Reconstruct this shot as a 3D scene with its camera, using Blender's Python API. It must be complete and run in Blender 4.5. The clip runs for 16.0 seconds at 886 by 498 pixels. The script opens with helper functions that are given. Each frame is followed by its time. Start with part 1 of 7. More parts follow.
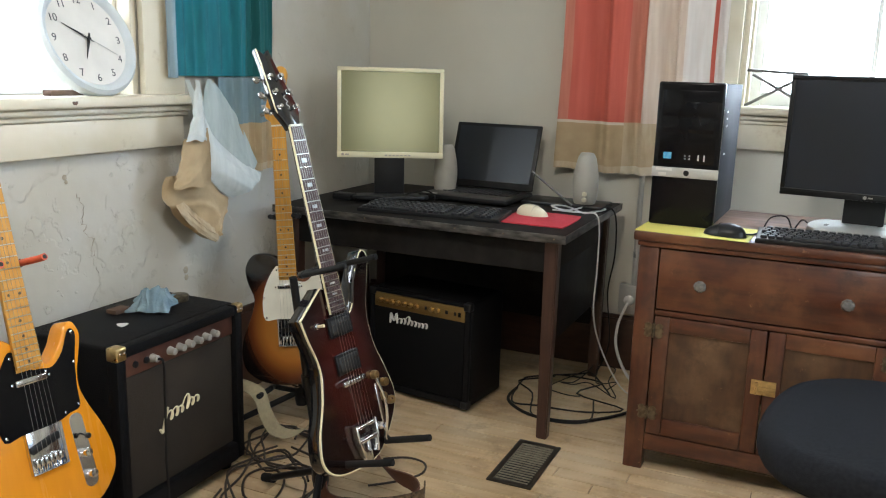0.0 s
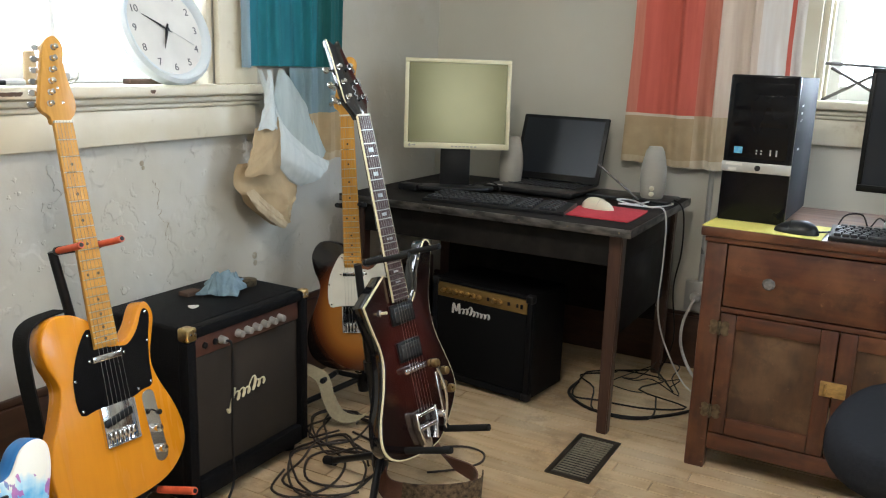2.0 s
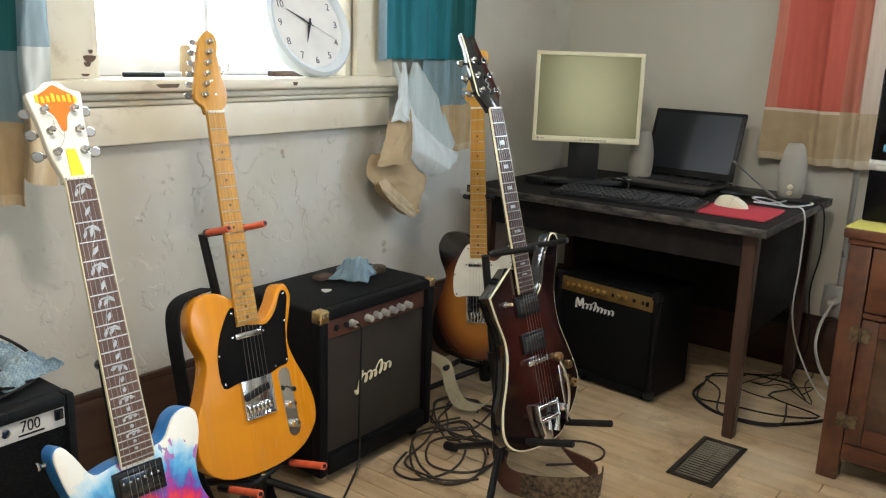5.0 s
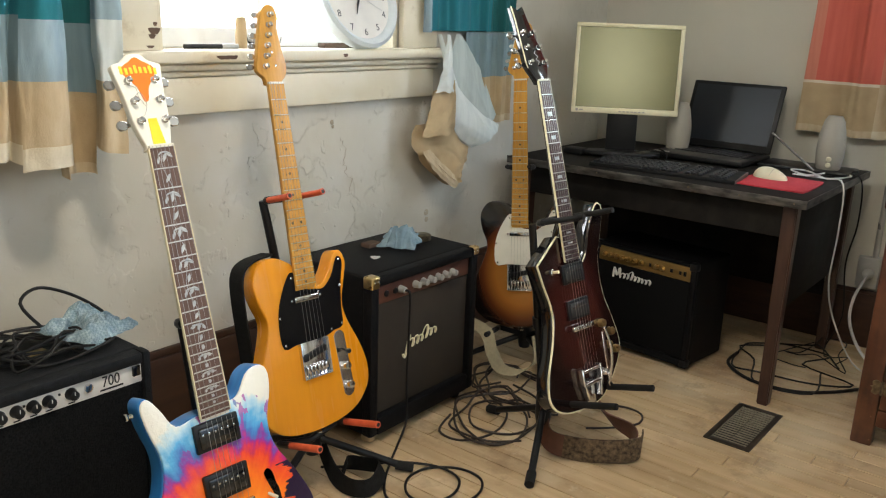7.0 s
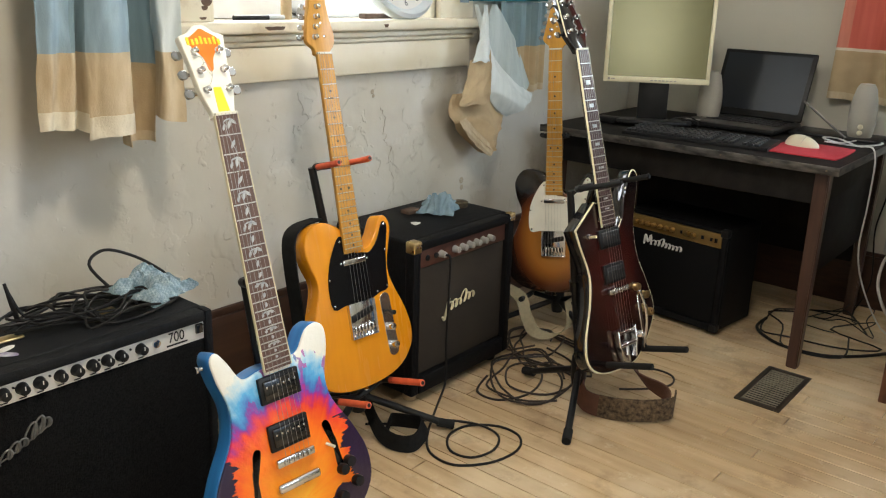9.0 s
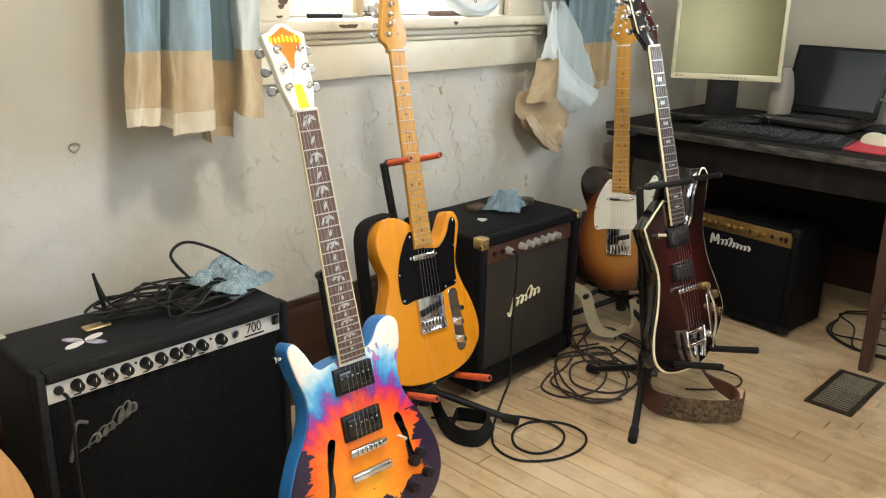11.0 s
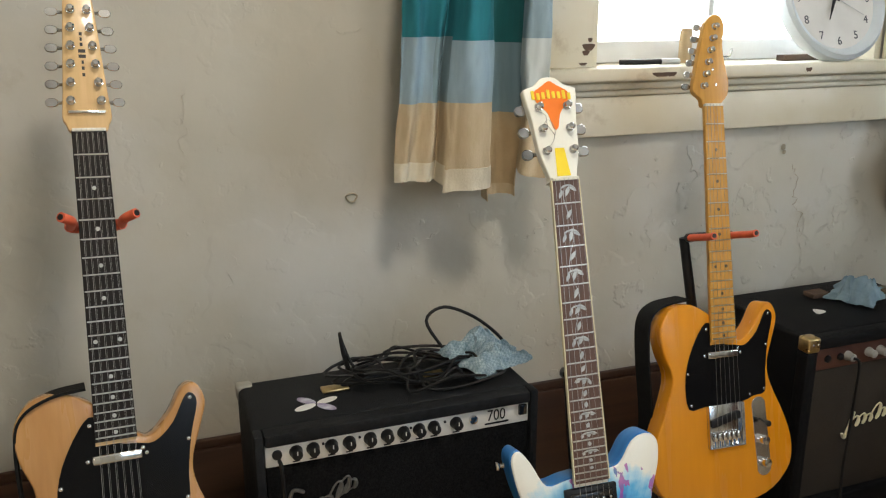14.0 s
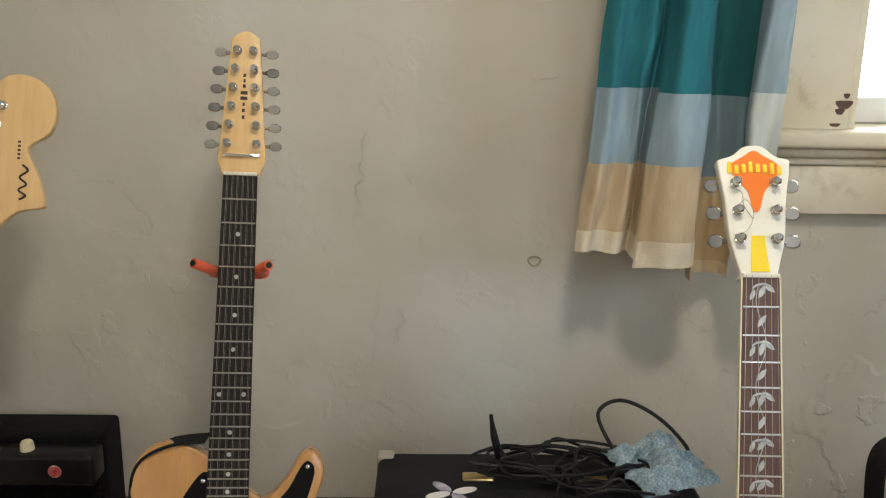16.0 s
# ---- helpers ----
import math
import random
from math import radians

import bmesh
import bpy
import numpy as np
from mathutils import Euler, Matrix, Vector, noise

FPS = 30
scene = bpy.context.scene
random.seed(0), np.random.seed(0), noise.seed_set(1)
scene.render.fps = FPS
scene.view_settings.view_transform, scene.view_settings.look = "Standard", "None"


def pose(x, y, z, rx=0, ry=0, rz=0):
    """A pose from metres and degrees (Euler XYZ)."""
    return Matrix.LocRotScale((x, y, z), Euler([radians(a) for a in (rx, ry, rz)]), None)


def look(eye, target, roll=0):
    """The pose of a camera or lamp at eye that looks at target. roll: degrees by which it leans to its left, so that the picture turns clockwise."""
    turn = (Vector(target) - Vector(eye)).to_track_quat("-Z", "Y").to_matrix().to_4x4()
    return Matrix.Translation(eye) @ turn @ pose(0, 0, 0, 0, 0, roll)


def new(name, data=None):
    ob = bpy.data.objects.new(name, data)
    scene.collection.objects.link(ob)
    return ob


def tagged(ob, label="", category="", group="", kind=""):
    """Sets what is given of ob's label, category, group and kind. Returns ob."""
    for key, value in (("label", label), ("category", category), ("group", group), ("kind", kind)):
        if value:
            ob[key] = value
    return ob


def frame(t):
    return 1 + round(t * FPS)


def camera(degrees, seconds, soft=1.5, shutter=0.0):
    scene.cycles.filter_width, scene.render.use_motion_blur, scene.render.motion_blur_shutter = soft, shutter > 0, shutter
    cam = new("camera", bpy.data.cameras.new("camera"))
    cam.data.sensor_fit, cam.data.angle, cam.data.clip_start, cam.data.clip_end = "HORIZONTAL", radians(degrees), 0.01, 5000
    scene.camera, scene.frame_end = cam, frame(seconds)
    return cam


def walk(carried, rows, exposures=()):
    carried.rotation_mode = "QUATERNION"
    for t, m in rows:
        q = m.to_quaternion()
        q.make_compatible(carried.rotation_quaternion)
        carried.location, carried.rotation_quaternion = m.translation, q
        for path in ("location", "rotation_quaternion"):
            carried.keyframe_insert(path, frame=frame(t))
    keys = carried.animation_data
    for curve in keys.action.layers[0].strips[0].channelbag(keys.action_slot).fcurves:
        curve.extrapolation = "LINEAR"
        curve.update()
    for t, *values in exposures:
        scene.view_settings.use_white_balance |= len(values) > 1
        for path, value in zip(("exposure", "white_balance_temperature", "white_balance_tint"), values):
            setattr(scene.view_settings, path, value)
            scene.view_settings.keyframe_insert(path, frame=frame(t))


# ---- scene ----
cam = camera(55.9, 16.0, soft=1.15)
PATH = [
    (0, (1.768, -3.144, 1.124), (0.97, -1.359, 0.705), 1.7),
    (0.5, (1.772, -3.148, 1.123), (0.927, -1.388, 0.689), 1.7),
    (1, (1.774, -3.151, 1.123), (0.897, -1.408, 0.683), 1.6),
    (1.5, (1.776, -3.152, 1.123), (0.875, -1.422, 0.681), 1.7),
    (2, (1.778, -3.153, 1.121), (0.843, -1.441, 0.68), 2.0),
    (2.5, (1.777, -3.156, 1.122), (0.801, -1.467, 0.679), 2.1),
    (3, (1.775, -3.162, 1.121), (0.76, -1.497, 0.679), 2.2),
    (3.5, (1.773, -3.169, 1.126), (0.719, -1.53, 0.673), 2.3),
    (4, (1.77, -3.176, 1.126), (0.677, -1.566, 0.666), 2.2),
    (4.5, (1.769, -3.179, 1.127), (0.638, -1.596, 0.663), 2.1),
    (5, (1.773, -3.182, 1.126), (0.603, -1.63, 0.656), 2.0),
    (7.5, (1.748, -3.31, 1.131), (0.555, -1.806, 0.571), 1.9),
    (8, (1.745, -3.34, 1.128), (0.551, -1.845, 0.545), 1.8),
    (8.5, (1.754, -3.355, 1.13), (0.549, -1.874, 0.536), 1.8),
    (11, (1.735, -3.404, 1.133), (0.428, -2.02, 0.519), 1.3),
    (11.5, (1.711, -3.371, 1.137), (0.315, -2.064, 0.551), 1.2),
    (12, (1.694, -3.285, 1.145), (0.17, -2.125, 0.567), 0.9),
    (12.5, (1.677, -3.191, 1.155), (0.029, -2.208, 0.591), 0.5),
    (13, (1.681, -3.131, 1.161), (-0.053, -2.295, 0.617), 0.1),
    (13.5, (1.672, -3.118, 1.162), (-0.108, -2.385, 0.62), -0.3),
    (14, (1.629, -3.096, 1.151), (-0.174, -2.426, 0.602), -0.2),
    (14.5, (1.56, -3.033, 1.146), (-0.293, -2.514, 0.601), 0.5),
    (15, (1.503, -2.963, 1.148), (-0.398, -2.622, 0.629), 0.4),
    (15.5, (1.474, -2.939, 1.166), (-0.45, -2.715, 0.667), 0.4),
    (16, (1.477, -2.884, 1.168), (-0.465, -2.849, 0.691), 0.8),
]
walk(cam, [(t, look(eye, target, roll)) for t, eye, target, roll in PATH],
     exposures=[(0, 0.0, 6050, 10), (4, -0.06, 6100, 10), (5, -0.08, 6200, 10), (8, -0.16, 6450, 10), (11, 0.18, 6450, 10), (12, 0.0, 6400, 10), (13, -0.4, 6400, 10), (13.5, -0.60, 6400, 10), (15, -0.5, 6450, 10), (16, -0.62, 6500, 10)])

# ---- world and light ----
SKY_GLOW = 9.0
world = bpy.data.worlds.new("sky")
scene.world = world
world.use_nodes = True
wn = world.node_tree.nodes
sky = wn.new("ShaderNodeTexSky")
sky.sky_type, sky.sun_disc = "NISHITA", False
sky.sun_elevation, sky.sun_rotation = radians(50), radians(120)
world.node_tree.links.new(sky.outputs[0], wn["Background"].inputs[0])
wn["Background"].inputs[1].default_value = 0.15
sun = new("sun", bpy.data.lights.new("sun", "SUN"))
sun.data.energy, sun.data.angle, sun.data.color = 2.0, radians(10), (1, 0.95, 0.88)
sun.matrix_world = look((4, -6, 9), (0, 0, 0))


def window_light(name, eye, target, w, h, power, colour=(0.93, 0.97, 1.0)):
    ob = new(name, bpy.data.lights.new(name, "AREA"))
    ob.data.shape, ob.data.size, ob.data.size_y, ob.data.energy, ob.data.color = "RECTANGLE", w, h, power, colour
    ob.matrix_world = look(eye, target)
    return ob


window_light("window_light_west", (-0.185, -1.77, 1.55), (1, -1.77, 1.5), 0.72, 0.9, 8)
window_light("window_light_north", (1.90, 0.185, 1.55), (1.80, -1, 1.2), 0.80, 0.9, 42, (0.72, 0.87, 1.0))
# no east window is in view; this lamp is added to brighten the north wall
window_light("unseen_light_east", (4.1, -1.6, 1.75), (0.6, -0.5, 0.9), 1.4, 0.9, 24, (0.80, 0.91, 1.0))
# unseen too: added and placed to give the monitor screen its gleam
window_light("unseen_light_south", (3.5, -5.1, 1.72), (1.2, -1.0, 0.6), 0.85, 1.0, 14, (1.0, 0.98, 0.90))
lamp = new("ceiling_light_glow", bpy.data.lights.new("ceiling_light_glow", "AREA"))
lamp.data.shape, lamp.data.size, lamp.data.energy, lamp.data.color = "DISK", 0.26, 34, (1.0, 0.91, 0.77)
lamp.matrix_world = look((1.30, -2.70, 2.36), (1.30, -2.70, 0))

# ---- materials ----


def mat(name, c1, c2=None, rough=0.5, metal=0.0, scale=8.0, stretch=(1, 1, 1), bump=0.0, bump_scale=60.0, rough_var=0.1,
        coat=0.0, c3=None, stain_scale=2.0, stain=0.0, random=0.0, detail=6.0, spec=0.5, world=False):
    """A surface with two colours in noise, stains of a third at a larger scale, fine relief and uneven gloss."""
    m = bpy.data.materials.new(name)
    m.use_nodes = True
    nt = m.node_tree
    n, l = nt.nodes, nt.links
    b = n["Principled BSDF"]
    tc = n.new("ShaderNodeTexCoord")
    mp = n.new("ShaderNodeMapping")
    mp.inputs["Scale"].default_value = stretch
    where = n.new("ShaderNodeNewGeometry").outputs["Position"] if world else tc.outputs["Object"]
    l.new(where, mp.inputs["Vector"])
    n1 = n.new("ShaderNodeTexNoise")
    n1.inputs["Scale"].default_value, n1.inputs["Detail"].default_value = scale, detail
    l.new(mp.outputs[0], n1.inputs["Vector"])
    ramp = n.new("ShaderNodeValToRGB")
    ramp.color_ramp.elements[0].position, ramp.color_ramp.elements[1].position = 0.32, 0.68
    c2 = c2 or tuple(v * 0.82 for v in c1)
    ramp.color_ramp.elements[0].color, ramp.color_ramp.elements[1].color = (*c1, 1), (*c2, 1)
    l.new(n1.outputs["Fac"], ramp.inputs["Fac"])
    col = ramp.outputs["Color"]
    if stain:
        n2 = n.new("ShaderNodeTexNoise")
        n2.inputs["Scale"].default_value, n2.inputs["Detail"].default_value = stain_scale, 5
        l.new(where, n2.inputs["Vector"])
        r2 = n.new("ShaderNodeValToRGB")
        r2.color_ramp.elements[0].position, r2.color_ramp.elements[1].position = 0.48, 0.66
        r2.color_ramp.elements[1].color = (stain, stain, stain, 1)
        r2.color_ramp.elements[0].color = (0, 0, 0, 1)
        l.new(n2.outputs["Fac"], r2.inputs["Fac"])
        mx = n.new("ShaderNodeMixRGB")
        mx.inputs["Color2"].default_value = (*(c3 or c1), 1)
        l.new(r2.outputs["Color"], mx.inputs["Fac"])
        l.new(col, mx.inputs["Color1"])
        col = mx.outputs["Color"]
    if random:
        oi = n.new("ShaderNodeObjectInfo")
        hs = n.new("ShaderNodeHueSaturation")
        mr = n.new("ShaderNodeMapRange")
        mr.inputs["To Min"].default_value, mr.inputs["To Max"].default_value = 1 - random, 1 + random
        l.new(oi.outputs["Random"], mr.inputs["Value"])
        l.new(mr.outputs[0], hs.inputs["Value"])
        l.new(col, hs.inputs["Color"])
        col = hs.outputs["Color"]
    l.new(col, b.inputs["Base Color"])
    rr = n.new("ShaderNodeMapRange")
    rr.inputs["To Min"].default_value, rr.inputs["To Max"].default_value = max(0.02, rough - rough_var), min(1, rough + rough_var)
    l.new(n1.outputs["Fac"], rr.inputs["Value"])
    l.new(rr.outputs[0], b.inputs["Roughness"])
    b.inputs["Metallic"].default_value = metal
    b.inputs["Coat Weight"].default_value = coat
    b.inputs["Specular IOR Level"].default_value = spec
    b.inputs["Coat Roughness"].default_value = 0.08
    if bump:
        n3 = n.new("ShaderNodeTexNoise")
        n3.inputs["Scale"].default_value, n3.inputs["Detail"].default_value = bump_scale, 4
        l.new(mp.outputs[0], n3.inputs["Vector"])
        bp = n.new("ShaderNodeBump")
        bp.inputs["Strength"].default_value, bp.inputs["Distance"].default_value = bump, 0.004
        l.new(n3.outputs["Fac"], bp.inputs["Height"])
        l.new(bp.outputs[0], b.inputs["Normal"])
    return m


def ramp_mat(name, axis, lo, hi, stops, warp=0.03, warp_scale=14.0, rough=0.3, coat=0.6, radial=None, streak=(1, 1, 1)):
    """Painted colours that follow one axis of the thing (or the distance from a point), with ragged borders."""
    m = mat(name, stops[0][1], rough=rough, coat=coat)
    nt = m.node_tree
    n, l = nt.nodes, nt.links
    tc = n.new("ShaderNodeTexCoord")
    mp = n.new("ShaderNodeMapping")
    mp.inputs["Scale"].default_value = streak
    nz = n.new("ShaderNodeTexNoise")
    nz.inputs["Scale"].default_value, nz.inputs["Detail"].default_value = warp_scale, 5
    l.new(tc.outputs["Object"], mp.inputs["Vector"])
    l.new(mp.outputs[0], nz.inputs["Vector"])
    if radial:
        sub = n.new("ShaderNodeVectorMath")
        sub.operation = "SUBTRACT"
        sub.inputs[1].default_value = radial[0]
        div = n.new("ShaderNodeVectorMath")
        div.operation = "DIVIDE"
        div.inputs[1].default_value = radial[1]
        ln = n.new("ShaderNodeVectorMath")
        ln.operation = "LENGTH"
        l.new(tc.outputs["Object"], sub.inputs[0])
        l.new(sub.outputs[0], div.inputs[0])
        l.new(div.outputs[0], ln.inputs[0])
        val = ln.outputs["Value"]
    else:
        sx = n.new("ShaderNodeSeparateXYZ")
        l.new(tc.outputs["Object"], sx.inputs[0])
        val = sx.outputs[axis]
    ma = n.new("ShaderNodeMath")
    ma.operation = "MULTIPLY_ADD"
    ma.inputs[1].default_value = warp * 2
    l.new(nz.outputs["Fac"], ma.inputs[0])
    l.new(val, ma.inputs[2])
    mr = n.new("ShaderNodeMapRange")
    mr.inputs["From Min"].default_value, mr.inputs["From Max"].default_value = lo + warp, hi + warp
    l.new(ma.outputs[0], mr.inputs["Value"])
    rp = n.new("ShaderNodeValToRGB")
    els = rp.color_ramp.elements
    while len(els) < len(stops):
        els.new(0.5)
    for e, (pos, c) in zip(els, stops):
        e.position, e.color = pos, (*c, 1)
    l.new(mr.outputs[0], rp.inputs["Fac"])
    l.new(rp.outputs["Color"], n["Principled BSDF"].inputs["Base Color"])
    return m


M_WALL = mat("plaster_paint", (0.47, 0.445, 0.375), (0.52, 0.49, 0.415), 0.6, scale=3, bump=0.35, bump_scale=15, c3=(0.56, 0.55, 0.52), stain_scale=2.4, stain=0.7)


def flaking(m):
    """Old paint coming off in layers: raised sheets with sharp, broken edges, strongest below the west window, and fine trowel grain."""
    n, l = m.node_tree.nodes, m.node_tree.links
    b = n["Principled BSDF"]
    pos = n.new("ShaderNodeNewGeometry").outputs["Position"]
    sx = n.new("ShaderNodeSeparateXYZ")
    l.new(pos, sx.inputs[0])
    last = b.inputs["Normal"].links[0].from_socket
    mask = n.new("ShaderNodeMath")
    mask.operation = "MULTIPLY"
    for k, (axis, a, z) in enumerate((("Y", -2.45, -2.1), ("Z", 1.3, 0.8))):
        mr = n.new("ShaderNodeMapRange")
        mr.inputs["From Min"].default_value, mr.inputs["From Max"].default_value = a, z
        mr.inputs["To Min"].default_value = 0.3
        l.new(sx.outputs[axis], mr.inputs["Value"])
        l.new(mr.outputs[0], mask.inputs[k])
    for scale, detail, lo, hi, depth in ((3.3, 4, 0.54, 0.562, 0.0019), (6.5, 5, 0.37, 0.395, 0.0016), (9.0, 4, 0.63, 0.655, 0.0020), (26.0, 4, 0.66, 0.69, 0.0015)):
        nz = n.new("ShaderNodeTexNoise")
        nz.inputs["Scale"].default_value, nz.inputs["Detail"].default_value = scale, detail
        l.new(pos, nz.inputs["Vector"])
        st = n.new("ShaderNodeMapRange")
        st.inputs["From Min"].default_value, st.inputs["From Max"].default_value = lo, hi
        l.new(nz.outputs["Fac"], st.inputs["Value"])
        bp = n.new("ShaderNodeBump")
        bp.inputs["Distance"].default_value = depth
        l.new(mask.outputs[0], bp.inputs["Strength"])
        l.new(st.outputs[0], bp.inputs["Height"])
        l.new(last, bp.inputs["Normal"])
        last = bp.outputs[0]
    l.new(last, b.inputs["Normal"])


flaking(M_WALL)
M_WALL_B = mat("beige_wall_paint", (0.55, 0.525, 0.445), (0.59, 0.56, 0.475), 0.55, scale=2.5, bump=0.15, bump_scale=14)
M_CEIL = mat("ceiling_paint", (0.75, 0.73, 0.68), rough=0.8)
M_TRIM = mat("old_cream_paint", (0.62, 0.56, 0.42), (0.68, 0.63, 0.50), 0.45, scale=5, bump=0.12, bump_scale=25, c3=(0.72, 0.69, 0.60), stain=0.6, stain_scale=4)
M_CHIP = mat("bare_brown_wood", (0.075, 0.045, 0.032), (0.13, 0.08, 0.05), 0.8, scale=30)
M_BASE = mat("dark_baseboard_wood", (0.035, 0.016, 0.010), (0.06, 0.028, 0.016), 0.45, scale=12, stretch=(1, 0.2, 4), bump=0.1)
M_WHITE = mat("white_window_paint", (0.80, 0.80, 0.78), rough=0.4)
M_FLOOR = mat("worn_oak_board", (0.57, 0.42, 0.25), (0.42, 0.29, 0.158), 0.36, scale=15, stretch=(0.22, 1.6, 1), bump=0.12, bump_scale=40,
              c3=(0.64, 0.51, 0.34), stain_scale=4.5, stain=0.75, random=0.10, world=True)


def grime(m, colour, scale, lo, hi, most):
    """Dirt and wear in blotches of one more colour, over whatever the surface has."""
    n, l = m.node_tree.nodes, m.node_tree.links
    b = n["Principled BSDF"]
    old = b.inputs["Base Color"].links[0].from_socket
    nz = n.new("ShaderNodeTexNoise")
    nz.inputs["Scale"].default_value, nz.inputs["Detail"].default_value, nz.inputs["Roughness"].default_value = scale, 9, 0.68
    l.new(n.new("ShaderNodeNewGeometry").outputs["Position"], nz.inputs["Vector"])
    mr = n.new("ShaderNodeMapRange")
    mr.inputs["From Min"].default_value, mr.inputs["From Max"].default_value, mr.inputs["To Max"].default_value = lo, hi, most
    l.new(nz.outputs["Fac"], mr.inputs["Value"])
    mx = n.new("ShaderNodeMixRGB")
    mx.inputs["Color2"].default_value = (*colour, 1)
    l.new(mr.outputs[0], mx.inputs["Fac"])
    l.new(old, mx.inputs["Color1"])
    l.new(mx.outputs["Color"], b.inputs["Base Color"])


grime(M_FLOOR, (0.24, 0.155, 0.085), 6.5, 0.54, 0.72, 0.8)
grime(M_FLOOR, (0.74, 0.64, 0.47), 14.0, 0.58, 0.72, 0.5)
grime(M_TRIM, (0.36, 0.27, 0.16), 9.0, 0.58, 0.74, 0.6)
grime(M_WALL, (0.36, 0.315, 0.23), 5.0, 0.60, 0.74, 0.5)
M_GAP = mat("dark_joint", (0.05, 0.03, 0.018), rough=0.9)
M_CHROME = mat("chrome", (0.78, 0.78, 0.78), (0.7, 0.7, 0.7), 0.14, 1.0, rough_var=0.06)
M_NICKEL = mat("nickel_fret", (0.62, 0.60, 0.55), rough=0.3, metal=1.0)
M_GOLDEN = mat("brass", (0.75, 0.55, 0.25), (0.5, 0.36, 0.17), 0.3, 1.0, scale=60)
M_BRONZE = mat("dark_bronze", (0.08, 0.06, 0.04), (0.20, 0.16, 0.10), 0.45, 0.8, scale=80)
M_BLACK = mat("black_plastic", (0.007, 0.007, 0.0075), (0.011, 0.011, 0.0115), 0.35, scale=30, spec=0.3)
M_GUARD = mat("black_pickguard_plastic", (0.004, 0.004, 0.0048), (0.0055, 0.0055, 0.0065), 0.16, rough_var=0.04, spec=0.2)
M_GLOSS = mat("gloss_black_plastic", (0.006, 0.006, 0.007), (0.008, 0.008, 0.009), 0.1, coat=0.6, rough_var=0.04)
M_RUBBER = mat("black_foam_rubber", (0.010, 0.010, 0.0105), (0.016, 0.016, 0.016), 0.75, scale=40, bump=0.2, bump_scale=300, spec=0.2)
M_CABLE = mat("black_cable", (0.008, 0.0075, 0.0075), rough=0.5, spec=0.3)
M_CABLE_BR = mat("dark_brown_cable", (0.032, 0.022, 0.017), rough=0.5)
M_CABLE_W = mat("white_cable", (0.62, 0.62, 0.60), rough=0.5)
M_TOLEX = mat("black_vinyl", (0.0045, 0.0045, 0.005), (0.009, 0.009, 0.010), 0.5, scale=120, bump=0.5, bump_scale=420, spec=0.08)
M_TOLEX_G = mat("worn_grey_black_vinyl", (0.007, 0.0075, 0.0085), (0.015, 0.016, 0.018), 0.6, scale=90, bump=0.5, bump_scale=380, c3=(0.028, 0.029, 0.030), stain=0.3, stain_scale=9, spec=0.14)
M_CLOTH_K = mat("black_grille_cloth", (0.004, 0.004, 0.0045), (0.012, 0.012, 0.012), 0.85, scale=260, bump=0.6, bump_scale=500, spec=0.04)
M_CLOTH_B = mat("brown_grille_cloth", (0.016, 0.011, 0.007), (0.030, 0.021, 0.013), 0.9, scale=230, bump=0.6, bump_scale=460, c3=(0.042, 0.030, 0.019), stain=0.4, stain_scale=7)
M_ORANGE = mat("orange_rubber", (0.72, 0.13, 0.055), (0.60, 0.10, 0.045), 0.55, scale=60)
M_MAPLE = mat("amber_maple", (0.60, 0.315, 0.058), (0.47, 0.225, 0.036), 0.4, scale=20, stretch=(6, 0.5, 6), coat=0.1, spec=0.3)
M_MAPLE_P = mat("pale_maple", (0.70, 0.47, 0.22), (0.62, 0.40, 0.17), 0.35, scale=20, stretch=(6, 0.5, 6), coat=0.3)
M_ROSE = mat("rosewood", (0.085, 0.042, 0.030), (0.135, 0.07, 0.048), 0.45, scale=40, stretch=(6, 0.5, 6))
M_ROSE_K = mat("dark_rosewood", (0.012, 0.009, 0.008), (0.022, 0.016, 0.013), 0.5, scale=40, stretch=(6, 0.5, 6), spec=0.2)
M_ROSE_P = mat("polished_rosewood", (0.050, 0.030, 0.030), (0.085, 0.052, 0.050), 0.55, scale=40, stretch=(6, 0.5, 6), spec=0.2)
M_PEARL = mat("pearl_inlay", (0.60, 0.60, 0.58), (0.36, 0.38, 0.40), 0.2, scale=70)
M_CREAM = mat("cream_binding", (0.74, 0.68, 0.46), (0.68, 0.61, 0.40), 0.35)
M_STRING = mat("steel_string", (0.40, 0.38, 0.34), rough=0.35, metal=1.0)
M_BUTTER = mat("butterscotch_lacquer", (0.72, 0.285, 0.012), (0.65, 0.245, 0.009), 0.25, scale=6, stretch=(8, 0.6, 8), coat=0.5, spec=0.3)
M_NATURAL = mat("natural_ash_lacquer", (0.54, 0.29, 0.105), (0.43, 0.21, 0.07), 0.28, scale=9, stretch=(7, 0.7, 7), coat=0.5)
M_PG_W = mat("white_pickguard", (0.80, 0.77, 0.66), rough=0.25)
M_LEATHER = mat("brown_leather", (0.085, 0.030, 0.018), (0.13, 0.05, 0.03), 0.5, scale=30, bump=0.3, bump_scale=150)
M_SUEDE = mat("frayed_suede", (0.17, 0.12, 0.07), (0.035, 0.022, 0.014), 0.95, scale=95, bump=0.9, bump_scale=120)
M_WEB = mat("beige_webbing", (0.30, 0.25, 0.15), (0.25, 0.21, 0.13), 0.85, scale=80, bump=0.3, bump_scale=300)
M_WEB_K = mat("black_webbing", (0.007, 0.007, 0.007), (0.013, 0.013, 0.013), 0.8, scale=80, bump=0.3, bump_scale=300, spec=0.15)
